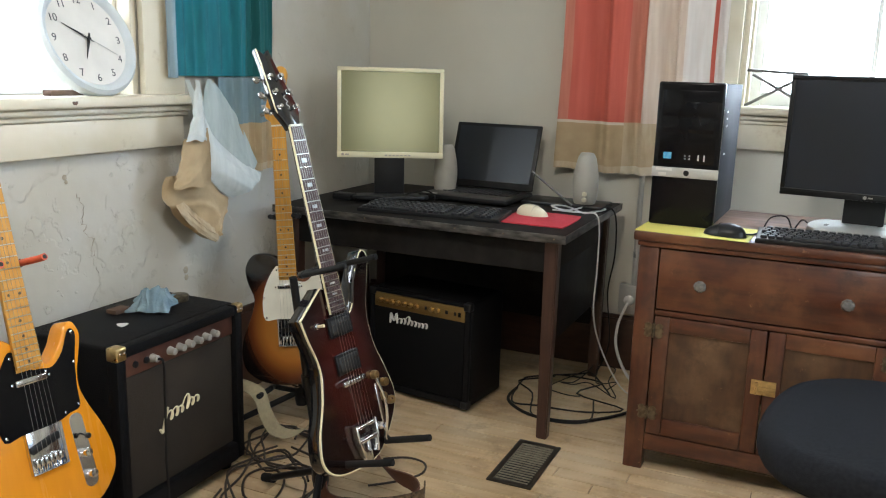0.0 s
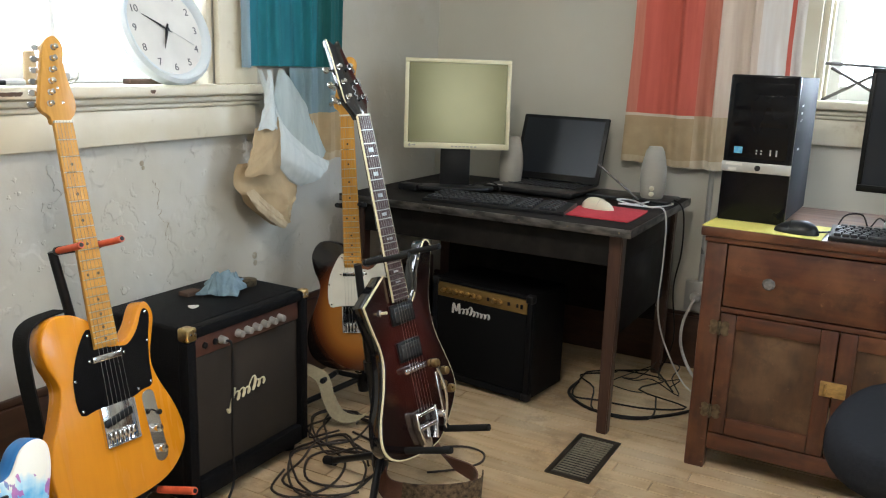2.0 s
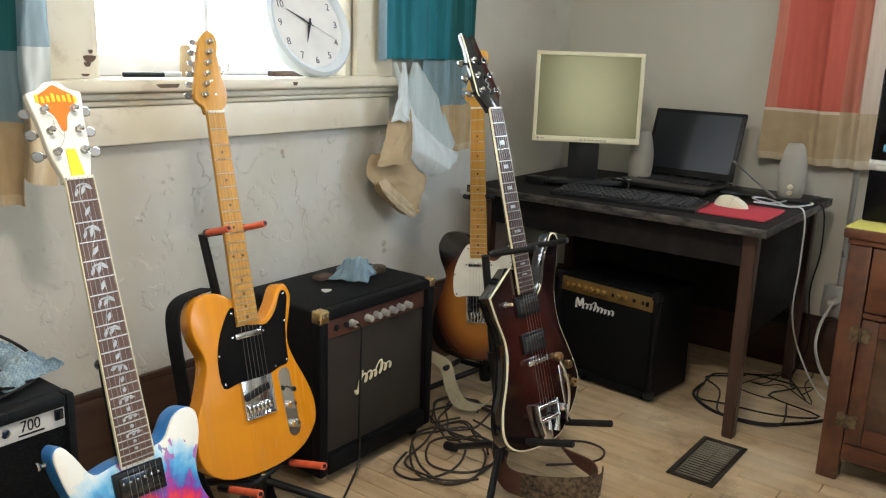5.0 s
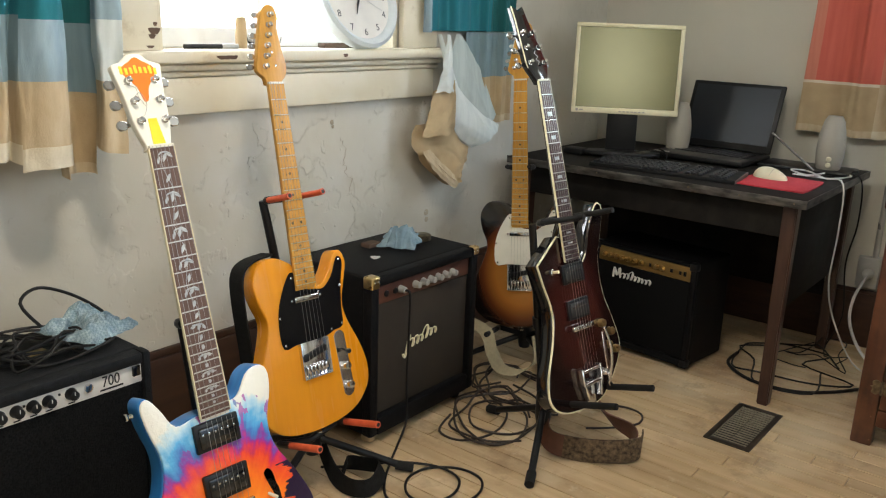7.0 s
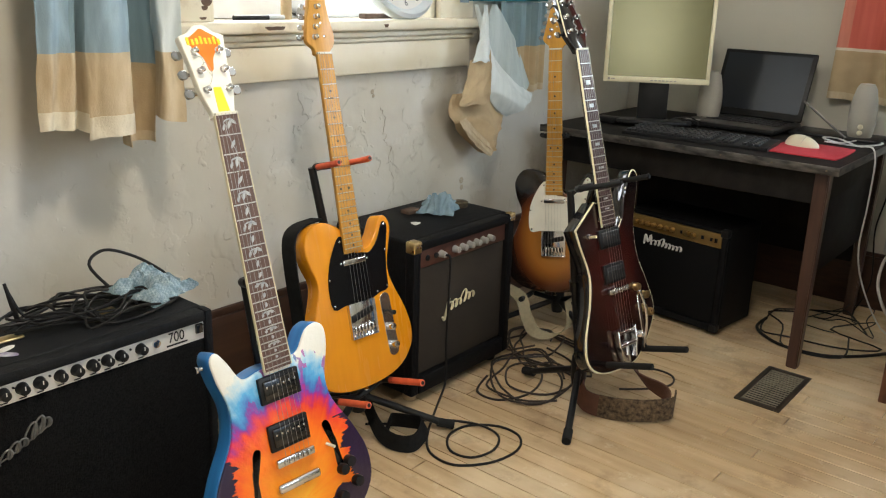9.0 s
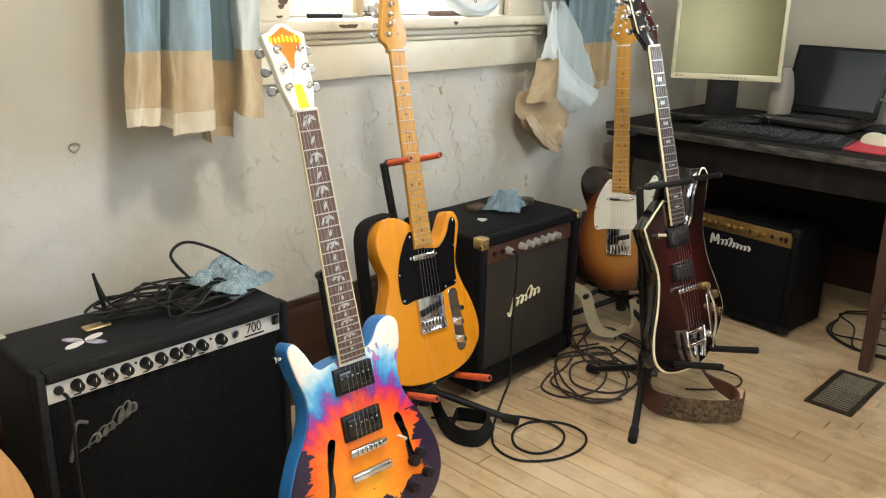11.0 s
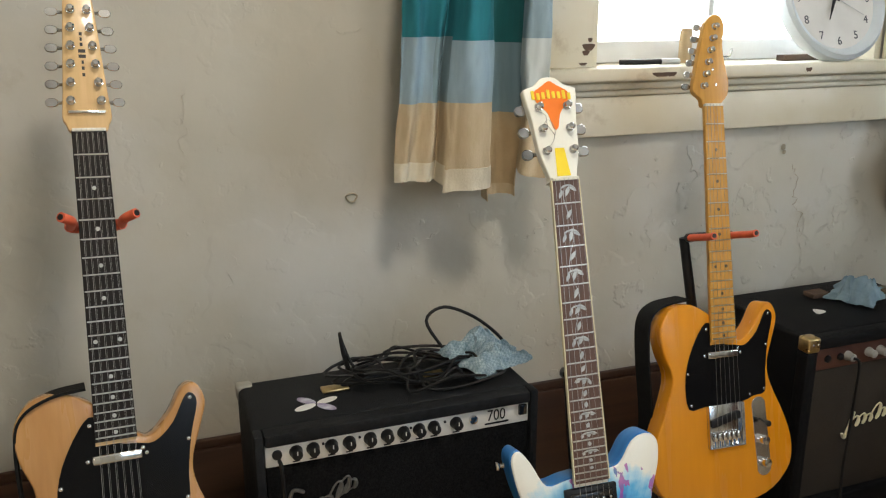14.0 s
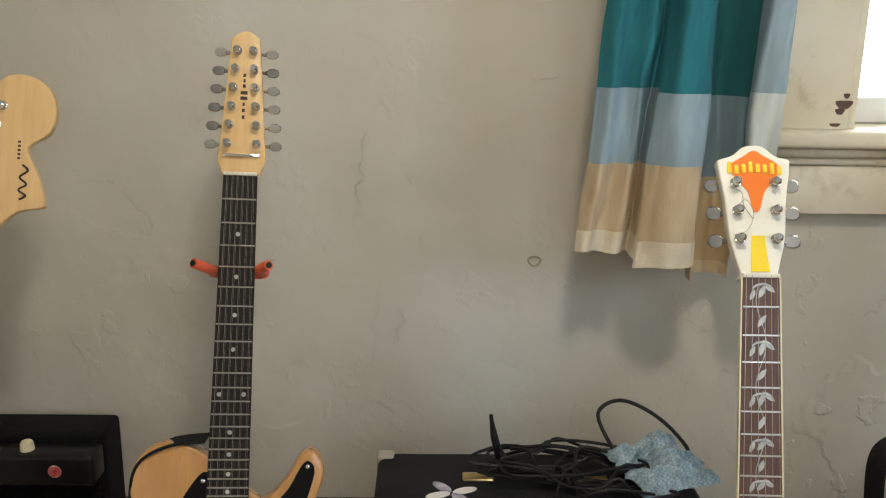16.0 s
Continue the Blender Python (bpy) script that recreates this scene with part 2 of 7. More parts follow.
M_WHITE_P = mat("white_plastic", (0.72, 0.70, 0.66), rough=0.35)
M_IVORY = mat("yellowed_plastic", (0.66, 0.61, 0.46), (0.6, 0.55, 0.40), 0.4, scale=10)
M_GREY_P = mat("grey_beige_plastic", (0.36, 0.34, 0.29), (0.31, 0.29, 0.25), 0.5)
M_DULL = mat("dull_silver", (0.17, 0.165, 0.155), (0.10, 0.10, 0.095), 0.45, 0.5, scale=40)
M_SILVER = mat("silver_plastic", (0.55, 0.55, 0.53), rough=0.3, metal=0.5)
M_ART_BLUE = mat("blue_paint", (0.02, 0.14, 0.42), (0.03, 0.20, 0.52), 0.35, scale=12, stretch=(1, 1, 4), coat=0.4)
M_ART_WHITE = mat("white_brushed_paint", (0.80, 0.78, 0.70), (0.74, 0.72, 0.62), 0.4, scale=12, bump=0.2, bump_scale=60)
M_ART_ORANGE = mat("orange_paint", (0.92, 0.21, 0.01), rough=0.4)
M_ART_YELLOW = mat("yellow_paint", (0.90, 0.68, 0.03), rough=0.4)


def sunset_paint():
    """A hand-painted top: a glowing orange dome low on the body, brushed outwards through red and violet to blue and white, with a dark shore along the lower rim."""
    m = mat("painted_sunset", (0.8, 0.3, 0.02), rough=0.33, coat=0.35, bump=0.25, bump_scale=90)
    n, l = m.node_tree.nodes, m.node_tree.links
    obj = n.new("ShaderNodeTexCoord").outputs["Object"]

    def vec(op, a, b=None):
        q = n.new("ShaderNodeVectorMath")
        q.operation = op
        l.new(a, q.inputs[0])
        if b is not None:
            q.inputs[1].default_value = b
        return q

    def num(op, a, b, c=None):
        q = n.new("ShaderNodeMath")
        q.operation = op
        for k, v in enumerate((a, b, c)):
            if v is None:
                continue
            if isinstance(v, (int, float)):
                q.inputs[k].default_value = v
            else:
                l.new(v, q.inputs[k])
        return q.outputs[0]

    def noise_of(v, scale, detail):
        q = n.new("ShaderNodeTexNoise")
        q.inputs["Scale"].default_value, q.inputs["Detail"].default_value = scale, detail
        l.new(v, q.inputs["Vector"])
        return q.outputs["Fac"]

    def ramp(value, stops):
        q = n.new("ShaderNodeValToRGB")
        while len(q.color_ramp.elements) < len(stops):
            q.color_ramp.elements.new(0.5)
        for e, (pos, c) in zip(q.color_ramp.elements, stops):
            e.position, e.color = pos, (*c, 1)
        l.new(value, q.inputs["Fac"])
        return q.outputs["Color"]

    def mix(fac, a, colour):
        q = n.new("ShaderNodeMixRGB")
        l.new(fac, q.inputs["Fac"])
        l.new(a, q.inputs["Color1"])
        if isinstance(colour, tuple):
            q.inputs["Color2"].default_value = (*colour, 1)
        else:
            l.new(colour, q.inputs["Color2"])
        return q.outputs["Color"]

    flat = vec("MULTIPLY", vec("SUBTRACT", obj, (0.0, 0.072, 0.0)).outputs[0], (1 / 0.172, 1 / 0.205, 0.0)).outputs[0]
    away = vec("LENGTH", flat).outputs["Value"]
    streak = noise_of(vec("NORMALIZE", flat).outputs[0], 9.0, 6)
    blot = noise_of(obj, 42, 5)
    r0 = num("ADD", away, num("MULTIPLY_ADD", streak, 0.42, -0.21))
    r0 = num("MULTIPLY_ADD", num("ADD", blot, -0.5), 0.30, r0)
    col = ramp(num("MULTIPLY", r0, 0.5), [(0.0, (0.95, 0.46, 0.03)), (0.16, (0.95, 0.30, 0.012)), (0.36, (0.92, 0.17, 0.008)), (0.45, (0.82, 0.06, 0.02)), (0.485, (0.60, 0.02, 0.12)),
        (0.515, (0.26, 0.03, 0.32)), (0.545, (0.05, 0.17, 0.50)), (0.60, (0.08, 0.38, 0.68)), (0.66, (0.40, 0.62, 0.74)), (0.71, (0.78, 0.77, 0.70)), (1.0, (0.80, 0.78, 0.68))])
    sx = n.new("ShaderNodeSeparateXYZ")
    l.new(obj, sx.inputs[0])
    # violet and deep blue dabs on both sides of the neck, beyond the dome
    dab = num("MULTIPLY", num("GREATER_THAN", noise_of(vec("MULTIPLY", obj, (1.0, 0.35, 1.0)).outputs[0], 34, 4), 0.56), num("GREATER_THAN", r0, 1.06))
    dab = num("MULTIPLY", dab, num("LESS_THAN", r0, 1.42))
    col = mix(num("MULTIPLY", dab, 0.8), col, ramp(noise_of(obj, 25, 2), [(0.40, (0.22, 0.04, 0.34)), (0.5, (0.45, 0.04, 0.33)), (0.6, (0.03, 0.10, 0.36))]))
    # dark shore: the lower rim and the outer sides of the lower bout, with a ragged border
    side = num("ADD", num("ABSOLUTE", sx.outputs["X"], 0.0), num("MULTIPLY", noise_of(vec("MULTIPLY", obj, (0.5, 2.5, 1.0)).outputs[0], 40, 4), 0.09))
    low = num("LESS_THAN", sx.outputs["Y"], 0.205)
    dark = num("MULTIPLY", num("GREATER_THAN", side, 0.168), low)
    shore = num("LESS_THAN", num("MULTIPLY_ADD", num("ADD", noise_of(obj, 22, 4), -0.5), -0.12, sx.outputs["Y"]), 0.062)
    col = mix(num("MAXIMUM", dark, shore), col, (0.018, 0.007, 0.035))
    l.new(col, n["Principled BSDF"].inputs["Base Color"])
    return m


M_ART = sunset_paint()
M_BURST = ramp_mat("tobacco_sunburst", 1, 0.0, 1.15, [(0.0, (0.44, 0.20, 0.045)), (0.42, (0.36, 0.14, 0.025)), (0.64, (0.11, 0.030, 0.010)), (0.78, (0.008, 0.005, 0.004)), (1.0, (0.006, 0.004, 0.004))],
    warp=0.01, rough=0.18, coat=0.9, radial=((0.0, 0.185, 0.0), (0.17, 0.215, 9.0)))
M_BURST_R = ramp_mat("dark_red_sunburst", 1, 0.0, 1.15, [(0.0, (0.052, 0.008, 0.006)), (0.38, (0.034, 0.005, 0.004)), (0.66, (0.009, 0.003, 0.003)), (1.0, (0.005, 0.003, 0.003))],
    warp=0.02, rough=0.15, coat=0.9, radial=((0.0, 0.21, 0.0), (0.16, 0.26, 9.0)))

# ---- mesh helpers ----


def part(name, bm, material, parent=None, label="", smooth=35):
    """Link a bmesh as one mesh object, under a thing or a part if one is given."""
    bmesh.ops.recalc_face_normals(bm, faces=bm.faces)
    me = bpy.data.meshes.new(name)
    bm.to_mesh(me)
    bm.free()
    if smooth:
        me.polygons.foreach_set("use_smooth", [True] * len(me.polygons))
        me.set_sharp_from_angle(angle=radians(smooth))
    for m in material if isinstance(material, (list, tuple)) else [material]:
        me.materials.append(m)
    ob = new(name, me)
    if parent:
        ob.parent = parent
    if label:
        ob["label"] = label
    return ob


def thing(name, m, label, category, group=""):
    ob = new(name)
    ob.empty_display_size = 0.05
    ob.matrix_world = m
    return tagged(ob, label, category, group)


def box(bm, lo, hi, r=0.0, seg=2, m=None):
    """A box between two corners with rounded edges."""
    b = bmesh.new()
    bmesh.ops.create_cube(b, size=1)
    for v in b.verts:
        v.co = Vector([(p + q) / 2 + c * (q - p) for p, q, c in zip(lo, hi, v.co)])
    if r:
        bmesh.ops.bevel(b, geom=list(b.edges), offset=r, segments=seg, profile=0.5, affect="EDGES")
    return add(bm, b, m)


def add(bm, b, m=None):
    if m is not None:
        bmesh.ops.transform(b, matrix=m, verts=b.verts)
    me = bpy.data.meshes.new("tmp")
    b.to_mesh(me)
    b.free()
    bm.from_mesh(me)
    bpy.data.meshes.remove(me)
    return bm


def boxed(lo, hi, r=0.0, seg=2, m=None):
    return box(bmesh.new(), lo, hi, r, seg, m)


def spline(pts, n=6, closed=False):
    """A smooth curve through the points."""
    pts = [Vector(p) for p in pts]
    k = len(pts)
    out = []
    for i in range(k if closed else k - 1):
        a, b, c, d = (pts[(i + j) % k] if closed else pts[min(max(i + j, 0), k - 1)] for j in (-1, 0, 1, 2))
        for s in range(n):
            t = s / n
            out.append(0.5 * ((2 * b) + (c - a) * t + (2 * a - 5 * b + 4 * c - d) * t * t + (3 * b - a - 3 * c + d) * t ** 3))
    if not closed:
        out.append(pts[-1])
    return out


def tube(bm, pts, r, n=8, closed=False):
    """A round bar along the points; r may be one radius or one for each point."""
    pts = [Vector(p) for p in pts]
    k = len(pts)
    rs = r if isinstance(r, (list, tuple)) else [r] * k
    rings, up = [], None
    for i, p in enumerate(pts):
        d = (pts[(i + 1) % k] - pts[i - 1]) if closed else (pts[min(i + 1, k - 1)] - pts[max(i - 1, 0)])
        d = d.normalized() if d.length else Vector((0, 0, 1))
        if up is None:
            up = d.orthogonal().normalized()
        up = (up - d * up.dot(d)).normalized() if (up - d * up.dot(d)).length > 1e-6 else d.orthogonal().normalized()
        w = d.cross(up)
        rings.append([bm.verts.new(p + (up * math.cos(a) + w * math.sin(a)) * rs[i]) for a in (2 * math.pi * j / n for j in range(n))])
    for i in range(k if closed else k - 1):
        a, b = rings[i], rings[(i + 1) % k]
        for j in range(n):
            bm.faces.new((a[j], a[(j + 1) % n], b[(j + 1) % n], b[j]))
    if not closed:
        bm.faces.new(rings[0])
        bm.faces.new(rings[-1])
    return bm


def rod(a, b, r, n=10):
    return tube(bmesh.new(), [a, b], r, n)


def lathe(bm, prof, n=20, m=None):
    """A turned shape: (radius, height) pairs about z."""
    b = bmesh.new()
    rings = [[b.verts.new((max(r, 1e-4) * math.cos(2 * math.pi * j / n), max(r, 1e-4) * math.sin(2 * math.pi * j / n), z)) for j in range(n)] for r, z in prof]
    for p, q in zip(rings, rings[1:]):
        for j in range(n):
            b.faces.new((p[j], p[(j + 1) % n], q[(j + 1) % n], q[j]))
    b.faces.new(rings[0])
    b.faces.new(rings[-1])
    return add(bm, b, m)


def turned(prof, n=20, m=None):
    return lathe(bmesh.new(), prof, n, m)


def prism(bm, outline, z0, z1, r=0.0, seg=3):
    """A slab with that outline in x and y, with rounded rims."""
    b = bmesh.new()
    vs = [b.verts.new((p[0], p[1], z0)) for p in outline]
    f = b.faces.new(vs)
    ret = bmesh.ops.extrude_face_region(b, geom=[f])
    top = [g for g in ret["geom"] if isinstance(g, bmesh.types.BMVert)]
    bmesh.ops.translate(b, vec=(0, 0, z1 - z0), verts=top)
    if r:
        rim = [e for e in b.edges if abs(e.verts[0].co.z - e.verts[1].co.z) < 1e-6]
        bmesh.ops.bevel(b, geom=rim, offset=r, segments=seg, profile=0.5, affect="EDGES", clamp_overlap=True)
    return add(bm, b)


def slab(outline, z0, z1, r=0.0, seg=3):
    return prism(bmesh.new(), outline, z0, z1, r, seg)


def sheet(f, nu, nv, thick=0.0):
    """A cloth of nu by nv cells from f(u, v), with a little thickness."""
    bm = bmesh.new()
    g = [[bm.verts.new(f(i / nu, j / nv)) for i in range(nu + 1)] for j in range(nv + 1)]
    for j in range(nv):
        for i in range(nu):
            bm.faces.new((g[j][i], g[j][i + 1], g[j + 1][i + 1], g[j + 1][i]))
    if thick:
        bm.normal_update()
        bmesh.ops.solidify(bm, geom=list(bm.faces), thickness=thick)
    return bm


def strap(pts, widths, across, thick=0.003, n=6):
    """A flat band along a curve; across gives the direction of its width."""
    c = spline(pts, n)
    ac = spline(across, n) if isinstance(across[0], (tuple, list, Vector)) else [Vector(across)] * len(c)
    def f(u, v):
        i = min(int(round(u * (len(c) - 1))), len(c) - 1)
        return c[i] + ac[min(i, len(ac) - 1)].normalized() * (v - 0.5) * widths
    return sheet(f, len(c) - 1, 2, thick)


# ---- room ----
def wall(name, pieces, material):
    bm = bmesh.new()
    for lo, hi in pieces:
        box(bm, lo, hi)
    return tagged(part(name, bm, material, smooth=0), "painted plaster wall of an old room", "wall", kind="structure")


H = 2.45
Y0, Y1 = -2.151, -1.320          # window opening in the west wall
X0, X1 = 1.48, 2.32              # window opening in the north wall
W_BOT, W_TOP = 1.01, 2.0


def rough_wall():
    """The west wall inside face: hand-trowelled plaster with dents, lumps and scars."""
    bm = bmesh.new()
    box(bm, (-0.2, -5.0, 0), (-0.012, Y0, H))
    box(bm, (-0.2, Y1, 0), (-0.012, 0.2, H))
    box(bm, (-0.2, Y0, 0), (-0.012, Y1, W_BOT - 0.02))
    box(bm, (-0.2, Y0, W_TOP), (-0.012, Y1, H))
    def skin(ya, yb, za, zb, nu, nv):
        def f(u, v):
            y, z = ya + (yb - ya) * u, za + (zb - za) * v
            d = noise.fractal(Vector((y * 3, z * 3, 1)), 0.9, 2.0, 4) * 0.0040
            d += 0.0011 * noise.noise(Vector((y * 13, z * 13, 5)))
            return (d, y, z)
        add(bm, sheet(f, nu, nv))
    skin(-4.2, Y0 - 0.02, 0, H, 240, 240)
    skin(Y1 + 0.02, 0.0, 0, H, 150, 240)
    skin(Y0 - 0.02, Y1 + 0.02, 0, W_BOT - 0.03, 150, 190)
    return tagged(part("wall_west", bm, M_WALL), "rough grey-beige plaster wall with cracks and lumps", "wall", kind="structure")


rough_wall()
wall("wall_north", [((-0.2, 0, 0), (X0, 0.2, H)), ((X1, 0, 0), (4.0, 0.2, H)), ((X0, 0, 0), (X1, 0.2, W_BOT - 0.02)), ((X0, 0, W_TOP), (X1, 0.2, H))], M_WALL_B)
# east and south walls are out of view; their openings are added for the lamps
wall("wall_east", [((4.0, -5, 0), (4.2, -2.3, H)), ((4.0, -0.9, 0), (4.2, 0.2, H)), ((4.0, -2.3, 0), (4.2, -0.9, 0.9)), ((4.0, -2.3, 2.2), (4.2, -0.9, H))], M_WALL_B)
wall("wall_south", [((-0.2, -5.2, 0), (3.05, -5.0, H)), ((3.95, -5.2, 0), (4.2, -5.0, H)), ((3.05, -5.2, 0), (3.95, -5.0, 1.2)), ((3.05, -5.2, 2.25), (3.95, -5.0, H))], M_WALL_B)
tagged(part("ceiling", boxed((-0.2, -5.2, H), (4.2, 0.2, H + 0.1)), M_CEIL, smooth=0), "plain painted ceiling", "ceiling", kind="structure")
floor = tagged(part("floor", boxed((-0.2, -5.2, -0.1), (4.2, 0.2, -0.006)), M_GAP, smooth=0), "worn narrow oak strip floor", "floor", kind="structure")
bm = boxed((0.002, -5.0, 0), (0.022, -0.02, 0.285), 0.004)
box(bm, (0.002, -5.0, 0.285), (0.016, -0.02, 0.305), 0.004)
tagged(part("baseboard_west", bm, M_BASE), "tall dark stained wooden baseboard", "baseboard", kind="structure")
bm = boxed((0.022, -0.022, 0), (4.0, -0.002, 0.20), 0.004)
box(bm, (0.022, -0.016, 0.20), (4.0, -0.002, 0.215), 0.004)
tagged(part("baseboard_north", bm, M_BASE), "dark stained wooden baseboard", "baseboard", kind="structure")
lt = thing("ceiling_light", Matrix.Translation((1.30, -2.70, H)), "plain round flush ceiling light", "ceiling light")
part("base", turned([(0.17, 0.0), (0.17, -0.03), (0.16, -0.04), (0.02, -0.045)], 28), M_WHITE, lt)
part("rim", turned([(0.185, -0.02), (0.19, -0.05), (0.18, -0.07), (0.17, -0.06), (0.172, -0.03)], 28), M_CHROME, lt)

# ---- windows ----


def glow(name, colour, strength):
    m = bpy.data.materials.new(name)
    m.use_nodes = True
    n = m.node_tree.nodes
    e = n.new("ShaderNodeEmission")
    e.inputs["Color"].default_value, e.inputs["Strength"].default_value = (*colour, 1), strength
    m.node_tree.links.new(e.outputs[0], n["Material Output"].inputs["Surface"])
    return m


def glass(name):
    m = bpy.data.materials.new(name)
    m.use_nodes = True
    b = m.node_tree.nodes["Principled BSDF"]
    b.inputs["Base Color"].default_value, b.inputs["Roughness"].default_value = (1, 1, 1, 1), 0.02
    b.inputs["Transmission Weight"].default_value, b.inputs["IOR"].default_value = 1.0, 1.1
    return m


M_SKY = glow("overcast_daylight", (0.93, 0.97, 1.0), SKY_GLOW)
M_GLASS = glass("window_glass")
tagged(part("backdrop_west", boxed((-1.6, -4.4, -0.5), (-1.55, 0.9, 3.4)), M_SKY, smooth=0), "bright overcast sky outside", "sky", kind="structure")
tagged(part("backdrop_north", boxed((0.0, 1.55, -0.5), (4.2, 1.6, 3.4)), M_SKY, smooth=0), "bright overcast sky outside", "sky", kind="structure")


def window(name, m, width, left, right, horn_l, horn_r):
    """A sash window seen from inside: x along the wall from the opening's left, y into the wall, z up."""
    w = new(name)
    w.matrix_world = m
    tagged(w, "old sash window with thick cream-painted trim", "window", kind="structure")
    bm = boxed((-left, -0.022, W_BOT + 0.022), (-0.004, -0.001, W_TOP + 0.1), 0.003)
    part("casing", bm, M_TRIM, w)
    part("casing", boxed((width + 0.004, -0.022, W_BOT + 0.022), (width + right, -0.001, W_TOP + 0.1), 0.003), M_TRIM, w)
    part("casing", boxed((-left, -0.024, W_TOP + 0.1), (width + right, -0.001, W_TOP + 0.2), 0.003), M_TRIM, w)
    bm = boxed((-horn_l, -0.062, W_BOT - 0.008), (width + horn_r, 0.0, W_BOT + 0.022), 0.008, 3)
    box(bm, (0.002, 0.0, W_BOT - 0.008), (width - 0.002, 0.19, W_BOT + 0.020), 0.002)
    part("window_sill", bm, M_TRIM, w)
    bm = boxed((-horn_l + 0.03, -0.040, W_BOT - 0.026), (width + horn_r - 0.03, -0.001, W_BOT - 0.009), 0.006, 3)
    box(bm, (-horn_l + 0.035, -0.032, W_BOT - 0.040), (width + horn_r - 0.035, -0.001, W_BOT - 0.027), 0.005, 3)
    part("moulding", bm, M_TRIM, w)
    part("apron", boxed((-horn_l + 0.05, -0.025, 0.882), (width + horn_r - 0.05, -0.001, W_BOT - 0.041), 0.003), M_TRIM, w)
    for a, b in ((0.0, 0.02), (width - 0.02, width)):
        part("jamb", boxed((a, 0.0, W_BOT + 0.02), (b, 0.2, W_TOP), 0.002), M_TRIM, w)
    part("jamb", boxed((0.02, 0.0, W_TOP - 0.02), (width - 0.02, 0.2, W_TOP), 0.002), M_TRIM, w)
    for a, b in ((0.02, 0.032), (width - 0.032, width - 0.02)):
        part("stop_bead", boxed((a, 0.05, W_BOT + 0.02), (b, 0.075, W_TOP - 0.02), 0.003), M_TRIM, w)
    sash = part("sash", boxed((0.021, 0.13, W_BOT + 0.021), (0.065, 0.165, W_TOP - 0.021), 0.004), M_WHITE, w)
    part("stile", boxed((width - 0.065, 0.13, W_BOT + 0.021), (width - 0.021, 0.165, W_TOP - 0.021), 0.004), M_WHITE, sash)
    part("rail", boxed((0.066, 0.13, W_BOT + 0.021), (width - 0.066, 0.165, W_BOT + 0.07), 0.004), M_WHITE, sash)
    part("rail", boxed((0.066, 0.13, 1.50), (width - 0.066, 0.165, 1.54), 0.004), M_WHITE, sash)
    part("muntin", boxed((width / 2 - 0.008, 0.135, W_BOT + 0.071), (width / 2 + 0.008, 0.16, 1.499), 0.003), M_WHITE, sash)
    for a, b in ((0.066, width / 2 - 0.009), (width / 2 + 0.009, width - 0.066)):
        p = part("pane", boxed((a, 0.146, W_BOT + 0.071), (b, 0.149, 1.499)), M_GLASS, sash, smooth=0)
        p.visible_shadow = False
    return w


# along the wall seen from inside: the west wall runs north to the right
WEST = Matrix(((0, -1, 0, 0), (1, 0, 0, Y0), (0, 0, 1, 0), (0, 0, 0, 1)))
win_w = window("window_1", WEST, Y1 - Y0, 0.136, 0.166, 0.19, 0.201)
win_n = window("window_2", Matrix.Translation((X0, 0, 0)), X1 - X0, 0.12, 0.12, 0.17, 0.17)
# chipped paint on the casing and the sill
for y, z, a, b in ((-2.166, 1.075, 0.010, 0.014), (-2.172, 1.063, 0.007, 0.008), (-2.163, 1.090, 0.006, 0.005), (-2.178, 1.040, 0.004, 0.009)):
    part("paint_chip", slab([(b * math.cos(k) * (1 + 0.3 * math.sin(3 * k)), a * math.sin(k) * (1 + 0.3 * math.cos(2 * k)), 0) for k in (i * 0.52 for i in range(12))], 0, 0.0006),
         M_CHIP, win_w).matrix_basis = Matrix.Translation((y - Y0, -0.0222, z)) @ pose(0, 0, 0, 90, 0, 0)
for y, s in ((-2.005, 0.022), (-1.98, 0.012), (-1.60, 0.008)):
    part("paint_chip", slab([(s * math.cos(k) * (1 + 0.3 * math.sin(3 * k)), 0.007 * math.sin(k) * (1 + 0.4 * math.cos(2 * k))) for k in (i * 0.52 for i in range(12))], 0, 0.0006),
         M_CHIP, win_w).matrix_basis = Matrix.Translation((y - Y0, -0.0623, W_BOT + 0.006)) @ pose(0, 0, 0, 90, 0, 0)


